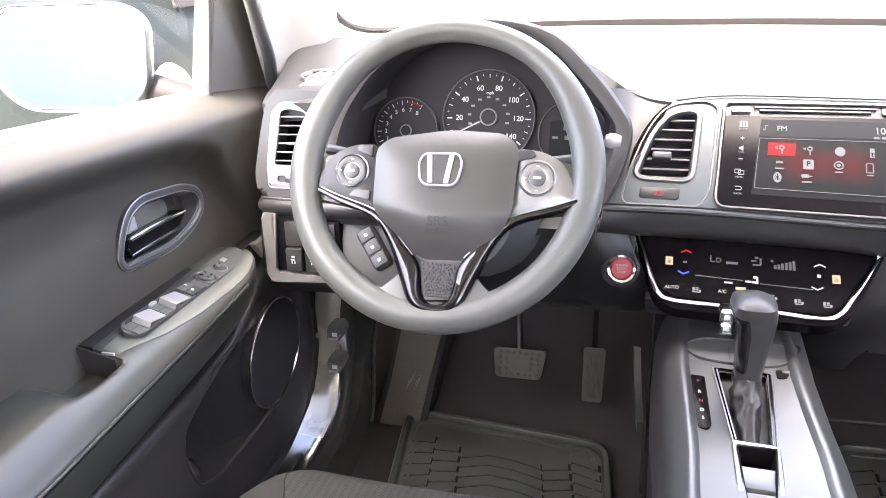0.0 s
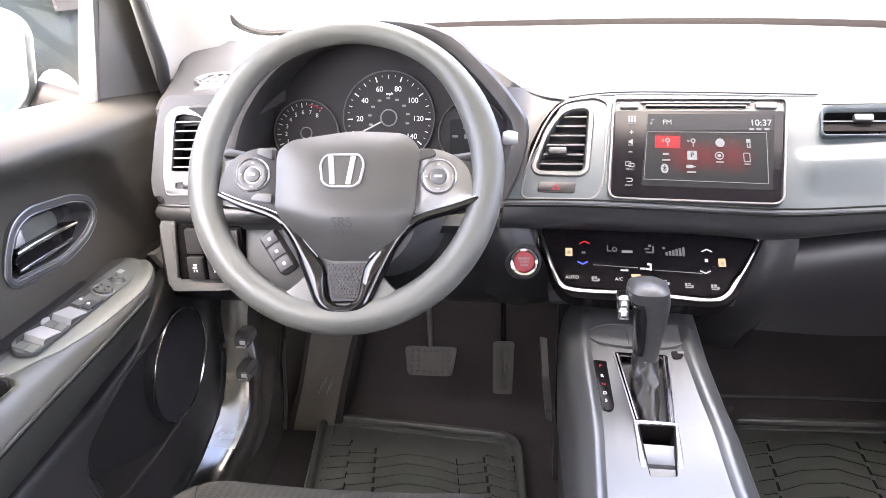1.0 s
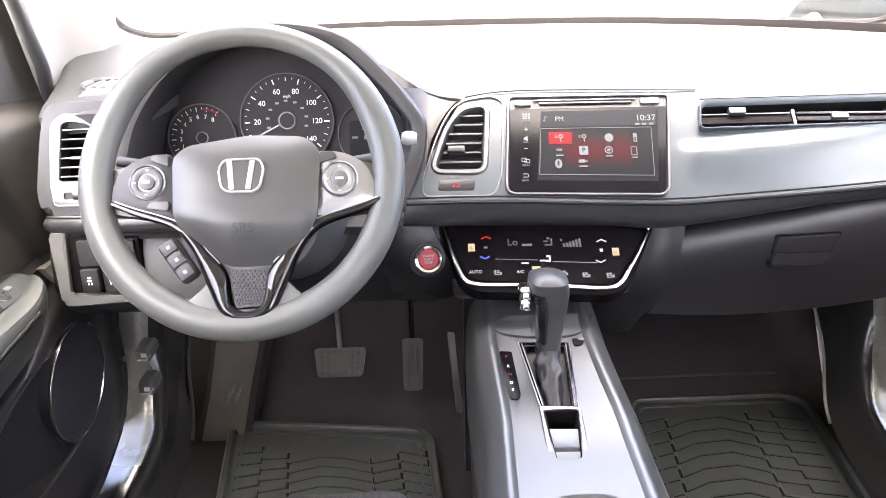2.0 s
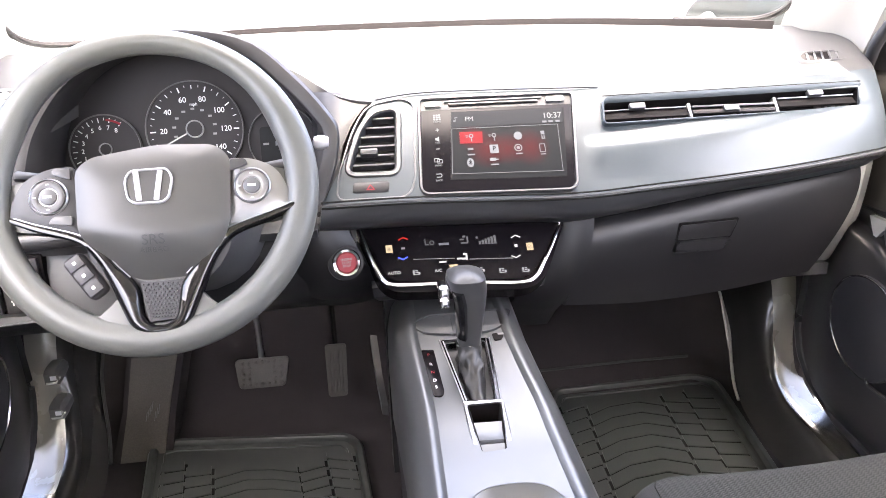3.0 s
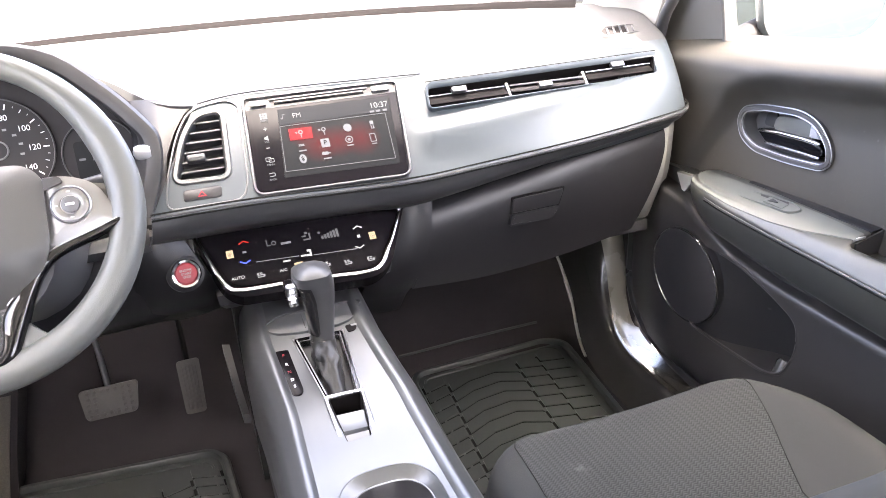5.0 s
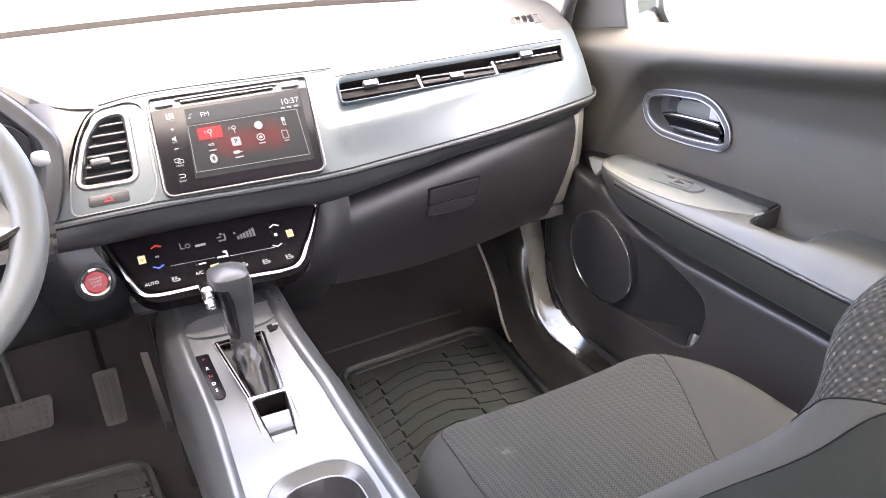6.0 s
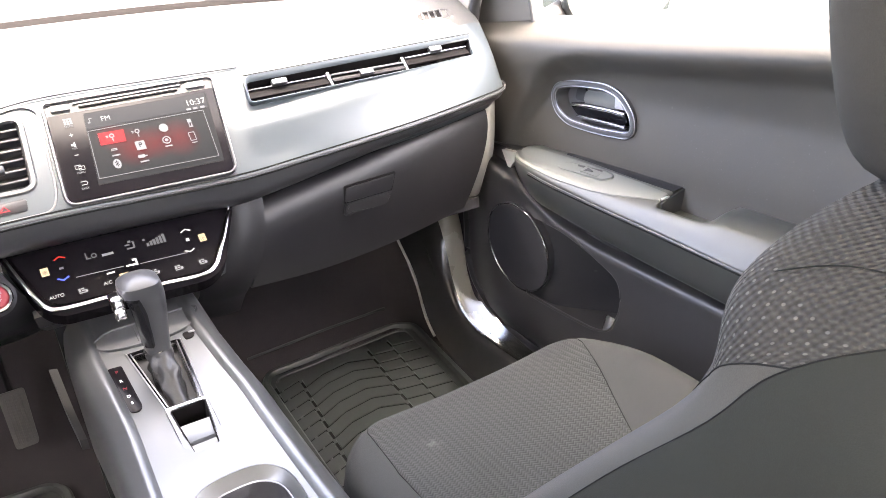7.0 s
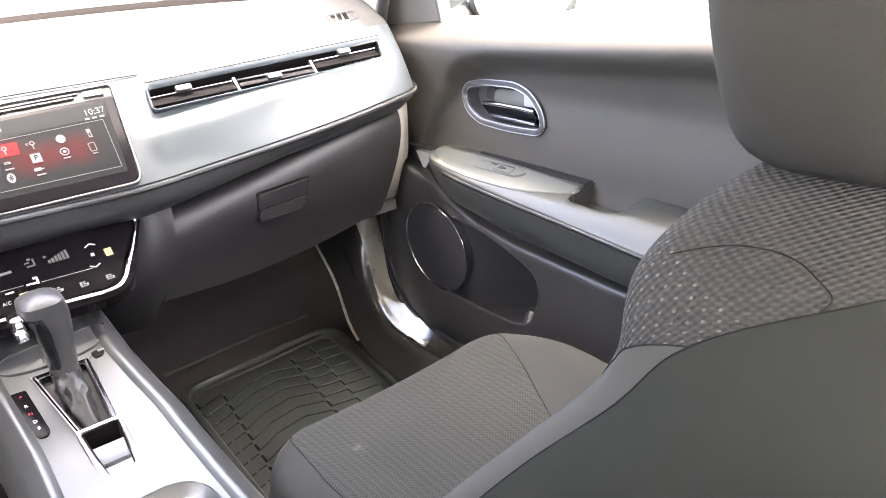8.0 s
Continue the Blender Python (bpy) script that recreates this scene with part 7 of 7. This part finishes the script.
# glossy sill and kick panels
for s, nm in ((-1, "sill_left"), (1, "sill_right")):
    inner = curve([(0.640, 0.640, 0.30), (0.632, 0.52, 0.20), (0.626, 0.465, 0.150), (0.606, 0.39, 0.075), (0.594, 0.30, 0.045), (0.590, 0.15, 0.035), (0.590, -0.3, 0.03), (0.59, -0.95, 0.03)], 40)
    mid = curve([(0.648, 0.58, 0.36), (0.644, 0.45, 0.29), (0.640, 0.40, 0.235), (0.630, 0.345, 0.165), (0.622, 0.28, 0.118), (0.618, 0.15, 0.102), (0.618, -0.3, 0.10), (0.618, -0.95, 0.10)], 40)
    outer = curve([(0.676, 0.47, 0.385), (0.676, 0.40, 0.325), (0.678, 0.378, 0.252), (0.676, 0.366, 0.168), (0.670, 0.315, 0.105), (0.665, 0.17, 0.088), (0.665, -0.3, 0.084), (0.665, -0.95, 0.084)], 40)
    far = [q + V(0.05, 0.02, -0.01) for q in outer]
    rows = []
    for a, b, c, d in zip(inner, mid, outer, far):
        line = curve([a, a.lerp(b, 0.55) + V(0.002, 0.004, -0.006), b, b.lerp(c, 0.5) + V(-0.004, -0.006, 0.008), c, d], 22)
        rows.append([V(s * q.x, q.y, q.z) for q in line])
    wide_rows = [row[:14] for row in rows]
    sill = tagged(part(nm, merge(grid(wide_rows), grid([row[13:] for row in rows[26:]]), grid([row[13:] for row in rows[:5]])), SILL), "glossy dark plastic sill beside the floor", "door sill", "", "structure")
    # Pale trim whose colour also stands for the highlight beside the sill.
    part("cowl_trim", grid([row[13:] for row in rows[4:27]]), KICK_LIT, sill, "glossy trim under the dashboard end, paled to stand for its highlight")
    # The right bead takes the same paled colour for its bright line.
    part("trim_bead", tube([V(s * (q.x - 0.004), q.y, q.z + 0.003) for q in inner[4:20]], 0.0032, 8), KICK_LIT if s > 0 else DOORLOW, sill)
# release levers on the driver's kick panel
lev = thing("release_lever", (-0.635, 0.30, 0.22), "two grey release levers with white symbols", "release lever")
for y, z in ((0.285, 0.292), (0.275, 0.235)):
    shape_ = []
    for dy, top_, low_ in ((-0.024, 0.010, -0.010), (-0.018, 0.015, -0.015), (0.0, 0.016, -0.016), (0.022, 0.013, -0.013)):
        shape_.append([V(-0.620 + 0.75 * dx, y + dy, z + 0.85 * dz) for dx, dz in ((-0.014, low_), (0.010, low_), (0.015, low_ * 0.4), (0.015, top_ * 0.5), (0.008, top_), (-0.014, top_))])
    k = part("lever", grid(shape_, close_u=True, caps=True), SAIL, lev, "grey rounded lever")
    # Pale lip stands for the highlight on the lever.
    part("lever_lip", tube([V(-0.629, y - 0.022, z - 0.007), V(-0.614, y - 0.022, z - 0.007), V(-0.609, y - 0.021, z + 0.002)], 0.0028, 8), ENDCAP, k, "pale edge painted as its highlight")
    part("symbol", box((-0.617, y - 0.0245, z + 0.002), (0.009, 0.001, 0.007), 0), INKLIGHT, k)


# ---- floor mats ----
def floor_mat(place, at, pitch, columns, label):
    """A moulded tray with a raised rim and tapering columns of tread blocks; place maps its plan to the cabin."""
    mat = thing("floor_mat", at, label, "floor mat", "front floor mats")
    m = Matrix.Translation((0, 0, 0.006))

    def plan(pts):
        return [place(x, y) for x, y in pts]
    o = rounded(plan([(0.215, -0.04), (0.246, 0.490), (0.268, 0.523), (0.590, 0.530), (0.628, 0.495), (0.555, -0.04)]), [0.02, 0.025, 0.02, 0.03, 0.03, 0.02], 7)
    part("tray", prism(o, m, 0.0, 0.010), MAT, mat, "black rubber tray")
    part("raised_edge", ring(grow(o, 0.003), grow(o, -0.014), m, 0.0, 0.020, 0.006), MAT, mat, "raised outer rim")
    part("inner_edge", ring(grow(o, -0.026), grow(o, -0.031), m, 0.006, 0.0125, 0.002), MAT, mat)
    slots = []
    for a, b, drop in columns:
        wide_one = b - a > 0.1
        y = 0.440 - drop
        while y > -0.02:
            drift = (y - 0.44) * 0.14
            if wide_one:
                line = [(a, y), (a + 0.046, y + pitch * 0.57), (b - 0.050, y + pitch * 0.78), (b - 0.001, y + pitch * 0.2)]
            else:
                line = [(a, y), (b, y + (0.016 if a < 0.3 else -0.012))]
            low_ = [(x + drift, yy) for x, yy in line]
            top_ = [(x + drift + 0.003, yy + pitch * 0.87) for x, yy in line]
            out = rounded(plan(low_ + top_[::-1]), 0.003, 2)
            part("tread_block", prism(out, m, 0.008, 0.0126, 0.0005, 1), MAT, mat)
            # Near-black strips stand for the shade beside and below each block.
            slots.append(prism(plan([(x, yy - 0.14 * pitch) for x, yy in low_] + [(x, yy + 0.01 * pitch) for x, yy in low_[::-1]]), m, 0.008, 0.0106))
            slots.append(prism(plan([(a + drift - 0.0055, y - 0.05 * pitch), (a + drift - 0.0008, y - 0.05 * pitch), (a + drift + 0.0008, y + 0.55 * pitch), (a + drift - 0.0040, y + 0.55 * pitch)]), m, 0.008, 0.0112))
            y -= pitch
    part("groove_shade_strips", merge(*slots), GROOVE_SHADE, mat, "near-black strips painted as shade between the blocks")
    return mat


floor_mat(lambda x, y: (-0.138 - (x - 0.235) * 1.06, y - 0.088 + 0.35 * max(0.0, x - 0.50) ** 1.0 * smooth(0.30, 0.5, y)), (-0.355, 0.19, 0.004), 0.0284, ((0.262, 0.308, 0.0), (0.313, 0.356, 0.006), (0.361, 0.502, 0.016), (0.507, 0.550, -0.004), (0.555, 0.594, -0.010)), "black ridged rubber mat in the driver footwell")
floor_mat(lambda x, y: (x, y), (0.437, 0.23, 0.004), 0.0385, ((0.264, 0.313, 0.0), (0.319, 0.479, 0.016), (0.485, 0.531, -0.004), (0.537, 0.589, -0.010)), "black ridged rubber mat in the passenger footwell")
tagged(part("mat_edge_trim", tube([V(0.24, 0.548, 0.056), V(0.43, 0.551, 0.058), V(0.58, 0.550, 0.058)], 0.003, 6), RUBBER), "thin edge of the passenger mat on the carpet", "floor mat", "", "structure")


# ---- seats ----
def weave(rows, start=None):
    """A cloth surface that carries its own lengths, so that the weave keeps its size."""
    bm = grid(rows)
    uv = bm.loops.layers.uv.new("cloth")
    bm.verts.index_update()
    place, n = [], len(rows[0])
    rise = list(start) if start else [0.0] * n
    for i, row in enumerate(rows):
        run = [0.0]
        for j in range(1, n):
            run.append(run[-1] + (row[j] - row[j - 1]).length)
        if i:
            rise = [rise[j] + (row[j] - rows[i - 1][j]).length for j in range(n)]
        place += [(run[j] - run[n // 2], rise[j]) for j in range(n)]
    for f in bm.faces:
        for lp in f.loops:
            lp[uv].uv = place[lp.vert.index]
    return bm


def build_seat(s, nm, label, recline, slide=0.0):
    seat = thing(nm, (s * 0.345, -0.4, 0.0), label, "car seat", "front seats")
    cx = 0.342

    def P(x, y, z):
        return V(s * x, y, z)

    # cushion: centre panel and bolsters of one rounded pillow
    mid, wide, nose, R = 0.352, 0.230, -0.124, 0.055

    def half(y):
        return wide * (1 - 0.26 * max(0.0, (y + 0.30) / 0.176) ** 3.2) if y > -0.30 else wide

    def cushion(x, y):
        u = (x - mid) / half(y)
        z = 0.312 + 0.012 * smooth(-0.55, -0.25, y) - 0.010 * (1 - u * u) + 0.016 * smooth(0.45, 0.8, abs(u)) * smooth(-0.14, -0.3, y)
        k, l = max(0.0, 1 - (1 - abs(u)) * half(y) / R), max(0.0, 1 - (nose - y) / R)
        q = min(1.0, math.hypot(k, l))
        return P(x, y, z - R * (1 - math.sqrt(1 - q * q)))

    def seam_x(e, y):
        if e > 0:
            return along(y, [(-0.66, 0.40), (-0.368, 0.431), (-0.266, 0.483), (-0.178, 0.522), (-0.124, 0.50)])
        return along(y, [(-0.66, 0.165), (-0.28, 0.165), (-0.174, 0.180), (-0.124, 0.205)])

    ys_ = [nose - R * (1 - math.cos(a)) for a in np.linspace(0, 1.5, 14)] + list(np.linspace(-0.19, -0.66, 22))
    part_rows = {"panel": [], "near": [], "far": []}
    for y in ys_:
        h = half(y)
        xl, xr = max(seam_x(-1, y), mid - h * 0.9), min(seam_x(1, y), mid + h * 0.9)
        part_rows["panel"].append([cushion(x, y) for x in np.linspace(xl, xr, 36)])
        part_rows["near"].append([cushion(mid - h + (xl - mid + h) * (1 - math.cos(a)), y) for a in np.linspace(0, math.pi / 2, 16)])
        part_rows["far"].append([cushion(mid + h - (mid + h - xr) * (1 - math.cos(a)), y) for a in np.linspace(0, math.pi / 2, 16)])
    part("seat_panel", slab(part_rows["panel"], (0, 0, -0.05)), FABRIC, seat, "ribbed dark cloth centre panel")
    for nm_ in ("near", "far"):
        part("seat_bolster", slab(part_rows[nm_], (0, 0, -0.05)), BOLSTER, seat, "smooth dark side bolster")
        part("seam", tube([row[-1] + V(0, 0, 0.0002) for row in part_rows[nm_]], 0.0007, 6), SEAMDARK, seat)
    edge_ = [row[0] for row in part_rows["near"][::-1]] + part_rows["panel"][0] + [row[0] for row in part_rows["far"]]
    skirt = [[V(mid * s + (q.x - mid * s) * f, -0.4 + (q.y + 0.4) * f, q.z - d) for q in edge_] for f, d in ((1.0, -0.001), (1.012, 0.012), (1.016, 0.035), (1.005, 0.07), (0.97, 0.11), (0.92, 0.14))]
    part("seat_front", grid(skirt), BOLSTER, seat, "dark cloth front and sides of the cushion")
    part("seat_base", box((s * cx, -0.42, 0.13), (0.38, 0.46, 0.22), 0.03, 3), BLACK, seat, "black seat base")
    # backrest: sections from bottom to top along the lean
    table = [  # height, front of bolster, half width
        (0.28, -0.375, 0.205), (0.41, -0.470, 0.206), (0.50, -0.545, 0.206), (0.586, -0.619, 0.204), (0.634, -0.661, 0.200), (0.656, -0.674, 0.196), (0.680, -0.672, 0.190), (0.700, -0.669, 0.181),
        (0.715, -0.676, 0.172), (0.732, -0.687, 0.158), (0.747, -0.699, 0.138), (0.759, -0.712, 0.112), (0.767, -0.729, 0.080), (0.771, -0.750, 0.040)]
    SEAM = [(0.28, -0.40), (0.40, -0.485), (0.488, -0.549), (0.579, -0.622), (0.62, -0.660), (0.654, -0.688), (0.679, -0.702), (0.70, -0.728), (0.717, -0.762), (0.73, -0.795), (0.745, -0.825), (0.771, -0.86)]

    def smooth_table(z, tab, i):
        """A table read with rounded corners."""
        return sum(along(z + d, [(r_[0], r_[i]) for r_ in tab]) * w for d, w in ((-0.016, 0.12), (-0.008, 0.22), (0, 0.32), (0.008, 0.22), (0.016, 0.12)))

    def sec(z):
        by = recline * (z - 0.28)
        fb = smooth_table(z, table, 1) + 0.013
        return fb - by, fb - 0.045 * smooth(0.66, 0.45, z) - by, fb - 0.17 + 0.04 * smooth(0.70, 0.76, z) - by, smooth_table(z, table, 2), smooth_table(z, SEAM, 1) - by

    def side_line(z, e):
        fb, fc, rr, hw, ys = sec(z)
        return curve([P(cx + e * hw * 0.90, fb - 0.004, z), P(cx + e * hw * 0.975, fb - 0.016, z), P(cx + e * hw * 1.01, fb - 0.042, z), P(cx + e * hw * 1.02, (fb + rr) / 2, z), P(cx + e * hw * 0.97, rr + 0.03, z), P(cx + e * hw * 0.85, rr, z)], 61)

    def spot(line, f):
        i = min(59, int(f))
        return line[i].lerp(line[i + 1], f - i)

    zs = list(np.linspace(0.28, 0.66, 20)) + list(np.linspace(0.667, 0.771, 32))
    front, sides_l, sides_r, back = [], [], [], []
    for z in zs:
        fb, fc, rr, hw, ys = sec(z)
        mid_row = []
        for u in np.linspace(-0.90, 0.90, 27):
            b = smooth(0.40, 0.88, abs(u))
            mid_row.append(P(cx + u * hw, fc * (1 - b) + (fb - 0.004) * b, z))
        wraps = []
        for lst, e in ((sides_l, -1), (sides_r, 1)):
            line = side_line(z, e)
            k = next((i for i in range(3, 58) if line[i + 1].y < ys), 57)
            cut = k + max(0.0, min(1.0, (line[k].y - ys) / (line[k].y - line[k + 1].y)))
            wraps.append([spot(line, cut * f) for f in np.linspace(0, 1, 15)[1:]])
            lst.append([spot(line, cut + (60 - cut) * f) for f in np.linspace(0, 1, 22)])
        front.append(wraps[0][::-1] + mid_row + wraps[1])
        back.append([P(cx + u * hw, rr - 0.008 * (1 - u * u), z) for u in np.linspace(-0.85, 0.85, 9)])
    low_n = 20
    ARC = ((-0.683, 0.709), (-0.702, 0.720), (-0.719, 0.727), (-0.732, 0.7305), (-0.747, 0.732), (-0.759, 0.731), (-0.769, 0.7272), (-0.778, 0.722), (-0.785, 0.7165))
    # the dotted cloth ends on a slanting line: lower at the front, higher towards the side seam
    cols = len(front[0])
    hem = [0.667 + along(min(j, cols - 1 - j), [(0, 0.021), (6, 0.004), (14, -0.026), (27, -0.030)]) for j in range(cols)]

    def cloth(z0, z1, count):
        rows_ = []
        for f in np.linspace(0, 1, count):
            row = []
            for j in range(cols):
                z = z0[j] + (z1[j] - z0[j]) * f
                i = max(k for k in range(len(zs) - 1) if k == 0 or zs[k] <= z)
                row.append(front[i][j].lerp(front[i + 1][j], min(1.0, (z - zs[i]) / (zs[i + 1] - zs[i]))))
            rows_.append(row)
        return rows_
    upper_rows = cloth(hem, [0.771] * cols, 40)
    br = part("backrest", weave(upper_rows, [(h - 0.667) * 1.3 for h in hem]), KNIT, seat, "chunky dotted dark cloth backrest")
    part("backrest_lower", weave(cloth([0.28] * cols, hem, 24)), STRIP, seat, "plain brown-grey cloth strip of the bolster")
    for lst in (sides_l, sides_r):
        part("backrest_side", grid(lst), VINYL, seat, "smooth dark side panel")
        part("seam", tube(curve([q[0] for q in lst[3:-2:3]], 60), 0.00042, 6), SEAMDARK, br)
        part("back_seam", tube(curve([q[15] for q in lst[2:-12:3]], 40), 0.00042, 6), SEAMDARK, br)
    for side in (1, -1):
        part("edge_seam", tube([q + V(0, 0.0003, 0) for q in (upper_rows[0][:15] if side > 0 else upper_rows[0][-15:])], 0.0005, 6), SEAMDARK, br)
        arc = []
        for y, z in ARC:
            depth = smooth_table(z, table, 1) - y - 0.004
            at = (z - 0.667) / 0.104 * 31
            ra, rb = front[low_n + int(at)], front[low_n + int(at) + 1]
            row = [qa.lerp(qb, at - int(at)) for qa, qb in zip(ra, rb)]
            row = row[14::-1] if side > 0 else row[-15:]
            k = next((i for i in range(13) if row[0].y - row[i + 1].y > depth), 13)
            gap = max(1e-6, row[k].y - row[k + 1].y)
            arc.append(row[k].lerp(row[k + 1], max(0.0, min(1.0, (depth - row[0].y + row[k].y) / gap))))
        part("arc_seam", tube(curve(arc, 60), 0.00042, 6), SEAMDARK, br)
    part("back_panel", grid(back), VINYL, seat)
    # headrest
    hy = -0.735 - recline * 0.52
    rings_ = curve([V(*q) for q in ((0.748, 0.050, 0.030), (0.750, 0.100, 0.054), (0.760, 0.126, 0.066), (0.785, 0.138, 0.074), (0.83, 0.144, 0.077), (0.88, 0.144, 0.076), (0.92, 0.137, 0.068), (0.945, 0.120, 0.055), (0.960, 0.085, 0.034), (0.963, 0.03, 0.012))], 34)
    hr = []
    for q in rings_:
        z, rx, ry = q
        dy = 0.010 * smooth(0.76, 0.88, z)
        hr.append([P(cx + rx * math.copysign(abs(math.cos(a)) ** 0.6, math.cos(a)), hy + dy + ry * math.copysign(abs(math.sin(a)) ** 0.7, math.sin(a)), z) for a in np.linspace(0, 2 * math.pi, 56, endpoint=False)])
    head = part("headrest", grid(hr, close_u=True, caps=True), HEADCLOTH, seat, "dark cloth headrest")
    part("headrest_seam", tube([row[19] for row in hr[3:-5]], 0.0004, 6), SEAMDARK, head)
    for e in (-0.06, 0.06):
        part("headrest_post", tube([P(cx + e, hy - 0.012, 0.72), P(cx + e, hy - 0.010, 0.80)], 0.006, 10), CHROME, head)
    seat.location.y += slide
    return seat


build_seat(-1, "driver_seat", "dark cloth driver seat, reclined", 0.30, 0.036)
build_seat(1, "passenger_seat", "dark cloth passenger seat with dotted backrest and headrest", 0.0)


# ---- door mirrors and cars outside ----
def door_mirror(s, label):
    mir_ = thing("door_mirror", (s * 0.80, 0.26, 0.66), label, "door mirror", "door mirrors")
    n_up = basis((s * 1.030, 0.25, 0.751), (1.0, -s * 0.12, 0), (0, 0.15, 1))
    o = rounded([(-0.126, -0.045), (-0.130, 0.056), (-0.098, 0.078), (0.108, 0.076), (0.130, 0.040), (0.126, -0.036), (0.080, -0.074), (-0.092, -0.076)], 0.035, 7)
    if s < 0:
        o = [(-a, b) for a, b in o]
    part("glass", prism(o, n_up, 0.0, 0.004), MIRROR, mir_, "mirror glass reflecting the sky")
    shell = []
    for w, g in ((-0.004, 0.0042), (0.004, 0.0045), (0.006, 0.006), (0.0, 0.009), (-0.012, 0.008), (-0.030, -0.008), (-0.050, -0.030), (-0.065, -0.052)):
        shell.append([n_up @ V(*q, w) for q in grow(o, g)])
    part("shell", grid(shell, close_u=True), SHELLPAINT, mir_, "rounded mirror shell")
    part("gasket", ring(grow(o, 0.0045), grow(o, -0.001), n_up, 0.0, 0.006, 0.001), RUBBER, mir_)
    part("inner_cup", prism(grow(o, 0.004), n_up, -0.012, -0.003), SHELLPAINT, mir_)
    part("arm", tube([V(s * 0.93, 0.29, 0.70), V(s * 0.84, 0.30, 0.675), V(s * 0.76, 0.30, 0.69)], [0.03, 0.026, 0.028], 12), FRIT, mir_)


door_mirror(-1, "driver door mirror in a pale shell")
door_mirror(1, "passenger door mirror in a pale shell")


def parked_car(m, label, paint):
    car = thing("parked_car", m.translation, label, "car", "parked cars")
    prof = [(-2.1, 0.55, 0.75), (-2.0, 0.95, 0.80), (-1.55, 1.05, 0.82), (-1.0, 1.48, 0.62), (0.0, 1.55, 0.62), (0.75, 1.02, 0.82), (1.0, 0.98, 0.84), (1.75, 0.85, 0.80), (2.1, 0.60, 0.72)]
    rows_ = []
    for x, z, w in [(p.x, p.y, p.z) for p in curve(prof, 40)]:
        low = 0.28
        waist = min(z, 0.95)
        rows_.append([m @ V(*q) for q in ((x, -0.85, low), (x, -0.90, 0.55 * waist + 0.1), (x, -0.86, waist * 0.92), (x, -w * 0.85, (waist + z) / 2), (x, -w * 0.72, z), (x, 0, z + 0.03), (x, w * 0.72, z), (x, w * 0.85, (waist + z) / 2), (x, 0.86, waist * 0.92), (x, 0.90, 0.55 * waist + 0.1), (x, 0.85, low))])
    part("body", grid(rows_, close_u=True, caps=True), paint, car)
    for x in (-1.3, 1.35):
        for y in (-0.84, 0.84):
            wm = m @ Matrix.Translation((x, y, 0.33)) @ Matrix.Rotation(radians(90), 4, "X")
            wl = part("wheel", lathe([(0.20, -0.10), (0.31, -0.10), (0.33, -0.06), (0.33, 0.06), (0.31, 0.10), (0.20, 0.10)], wm, 24), RUBBER, car)
            part("rim", lathe([(0.20, -0.08), (0.06, -0.06), (0.05, 0.06), (0.20, 0.08)], wm, 20), SATIN, wl)
    for y in (-0.86, 0.86):
        part("window", slab([[m @ V(-0.9, y * 0.93, 1.0), m @ V(0.6, y * 0.93, 1.0)], [m @ V(-0.8, y * 0.80, 1.38), m @ V(0.1, y * 0.80, 1.38)]], m.to_3x3() @ V(0, 0.02 if y > 0 else -0.02, 0)), FRIT, car)
    for y in (-0.6, 0.6):
        part("headlight", box((2.02, y, 0.68), (0.14, 0.32, 0.14), 0.04, 3, m), CHROME, car)
    return car


parked_car(pose(-4.25, 5.1, -0.36, 0, 0, 95), "dark parked car beside the driver window", DULLPAINT)
parked_car(pose(5.1, 6.5, -0.36, 0, 0, 90), "dark parked car beyond the passenger window", DULLPAINT)
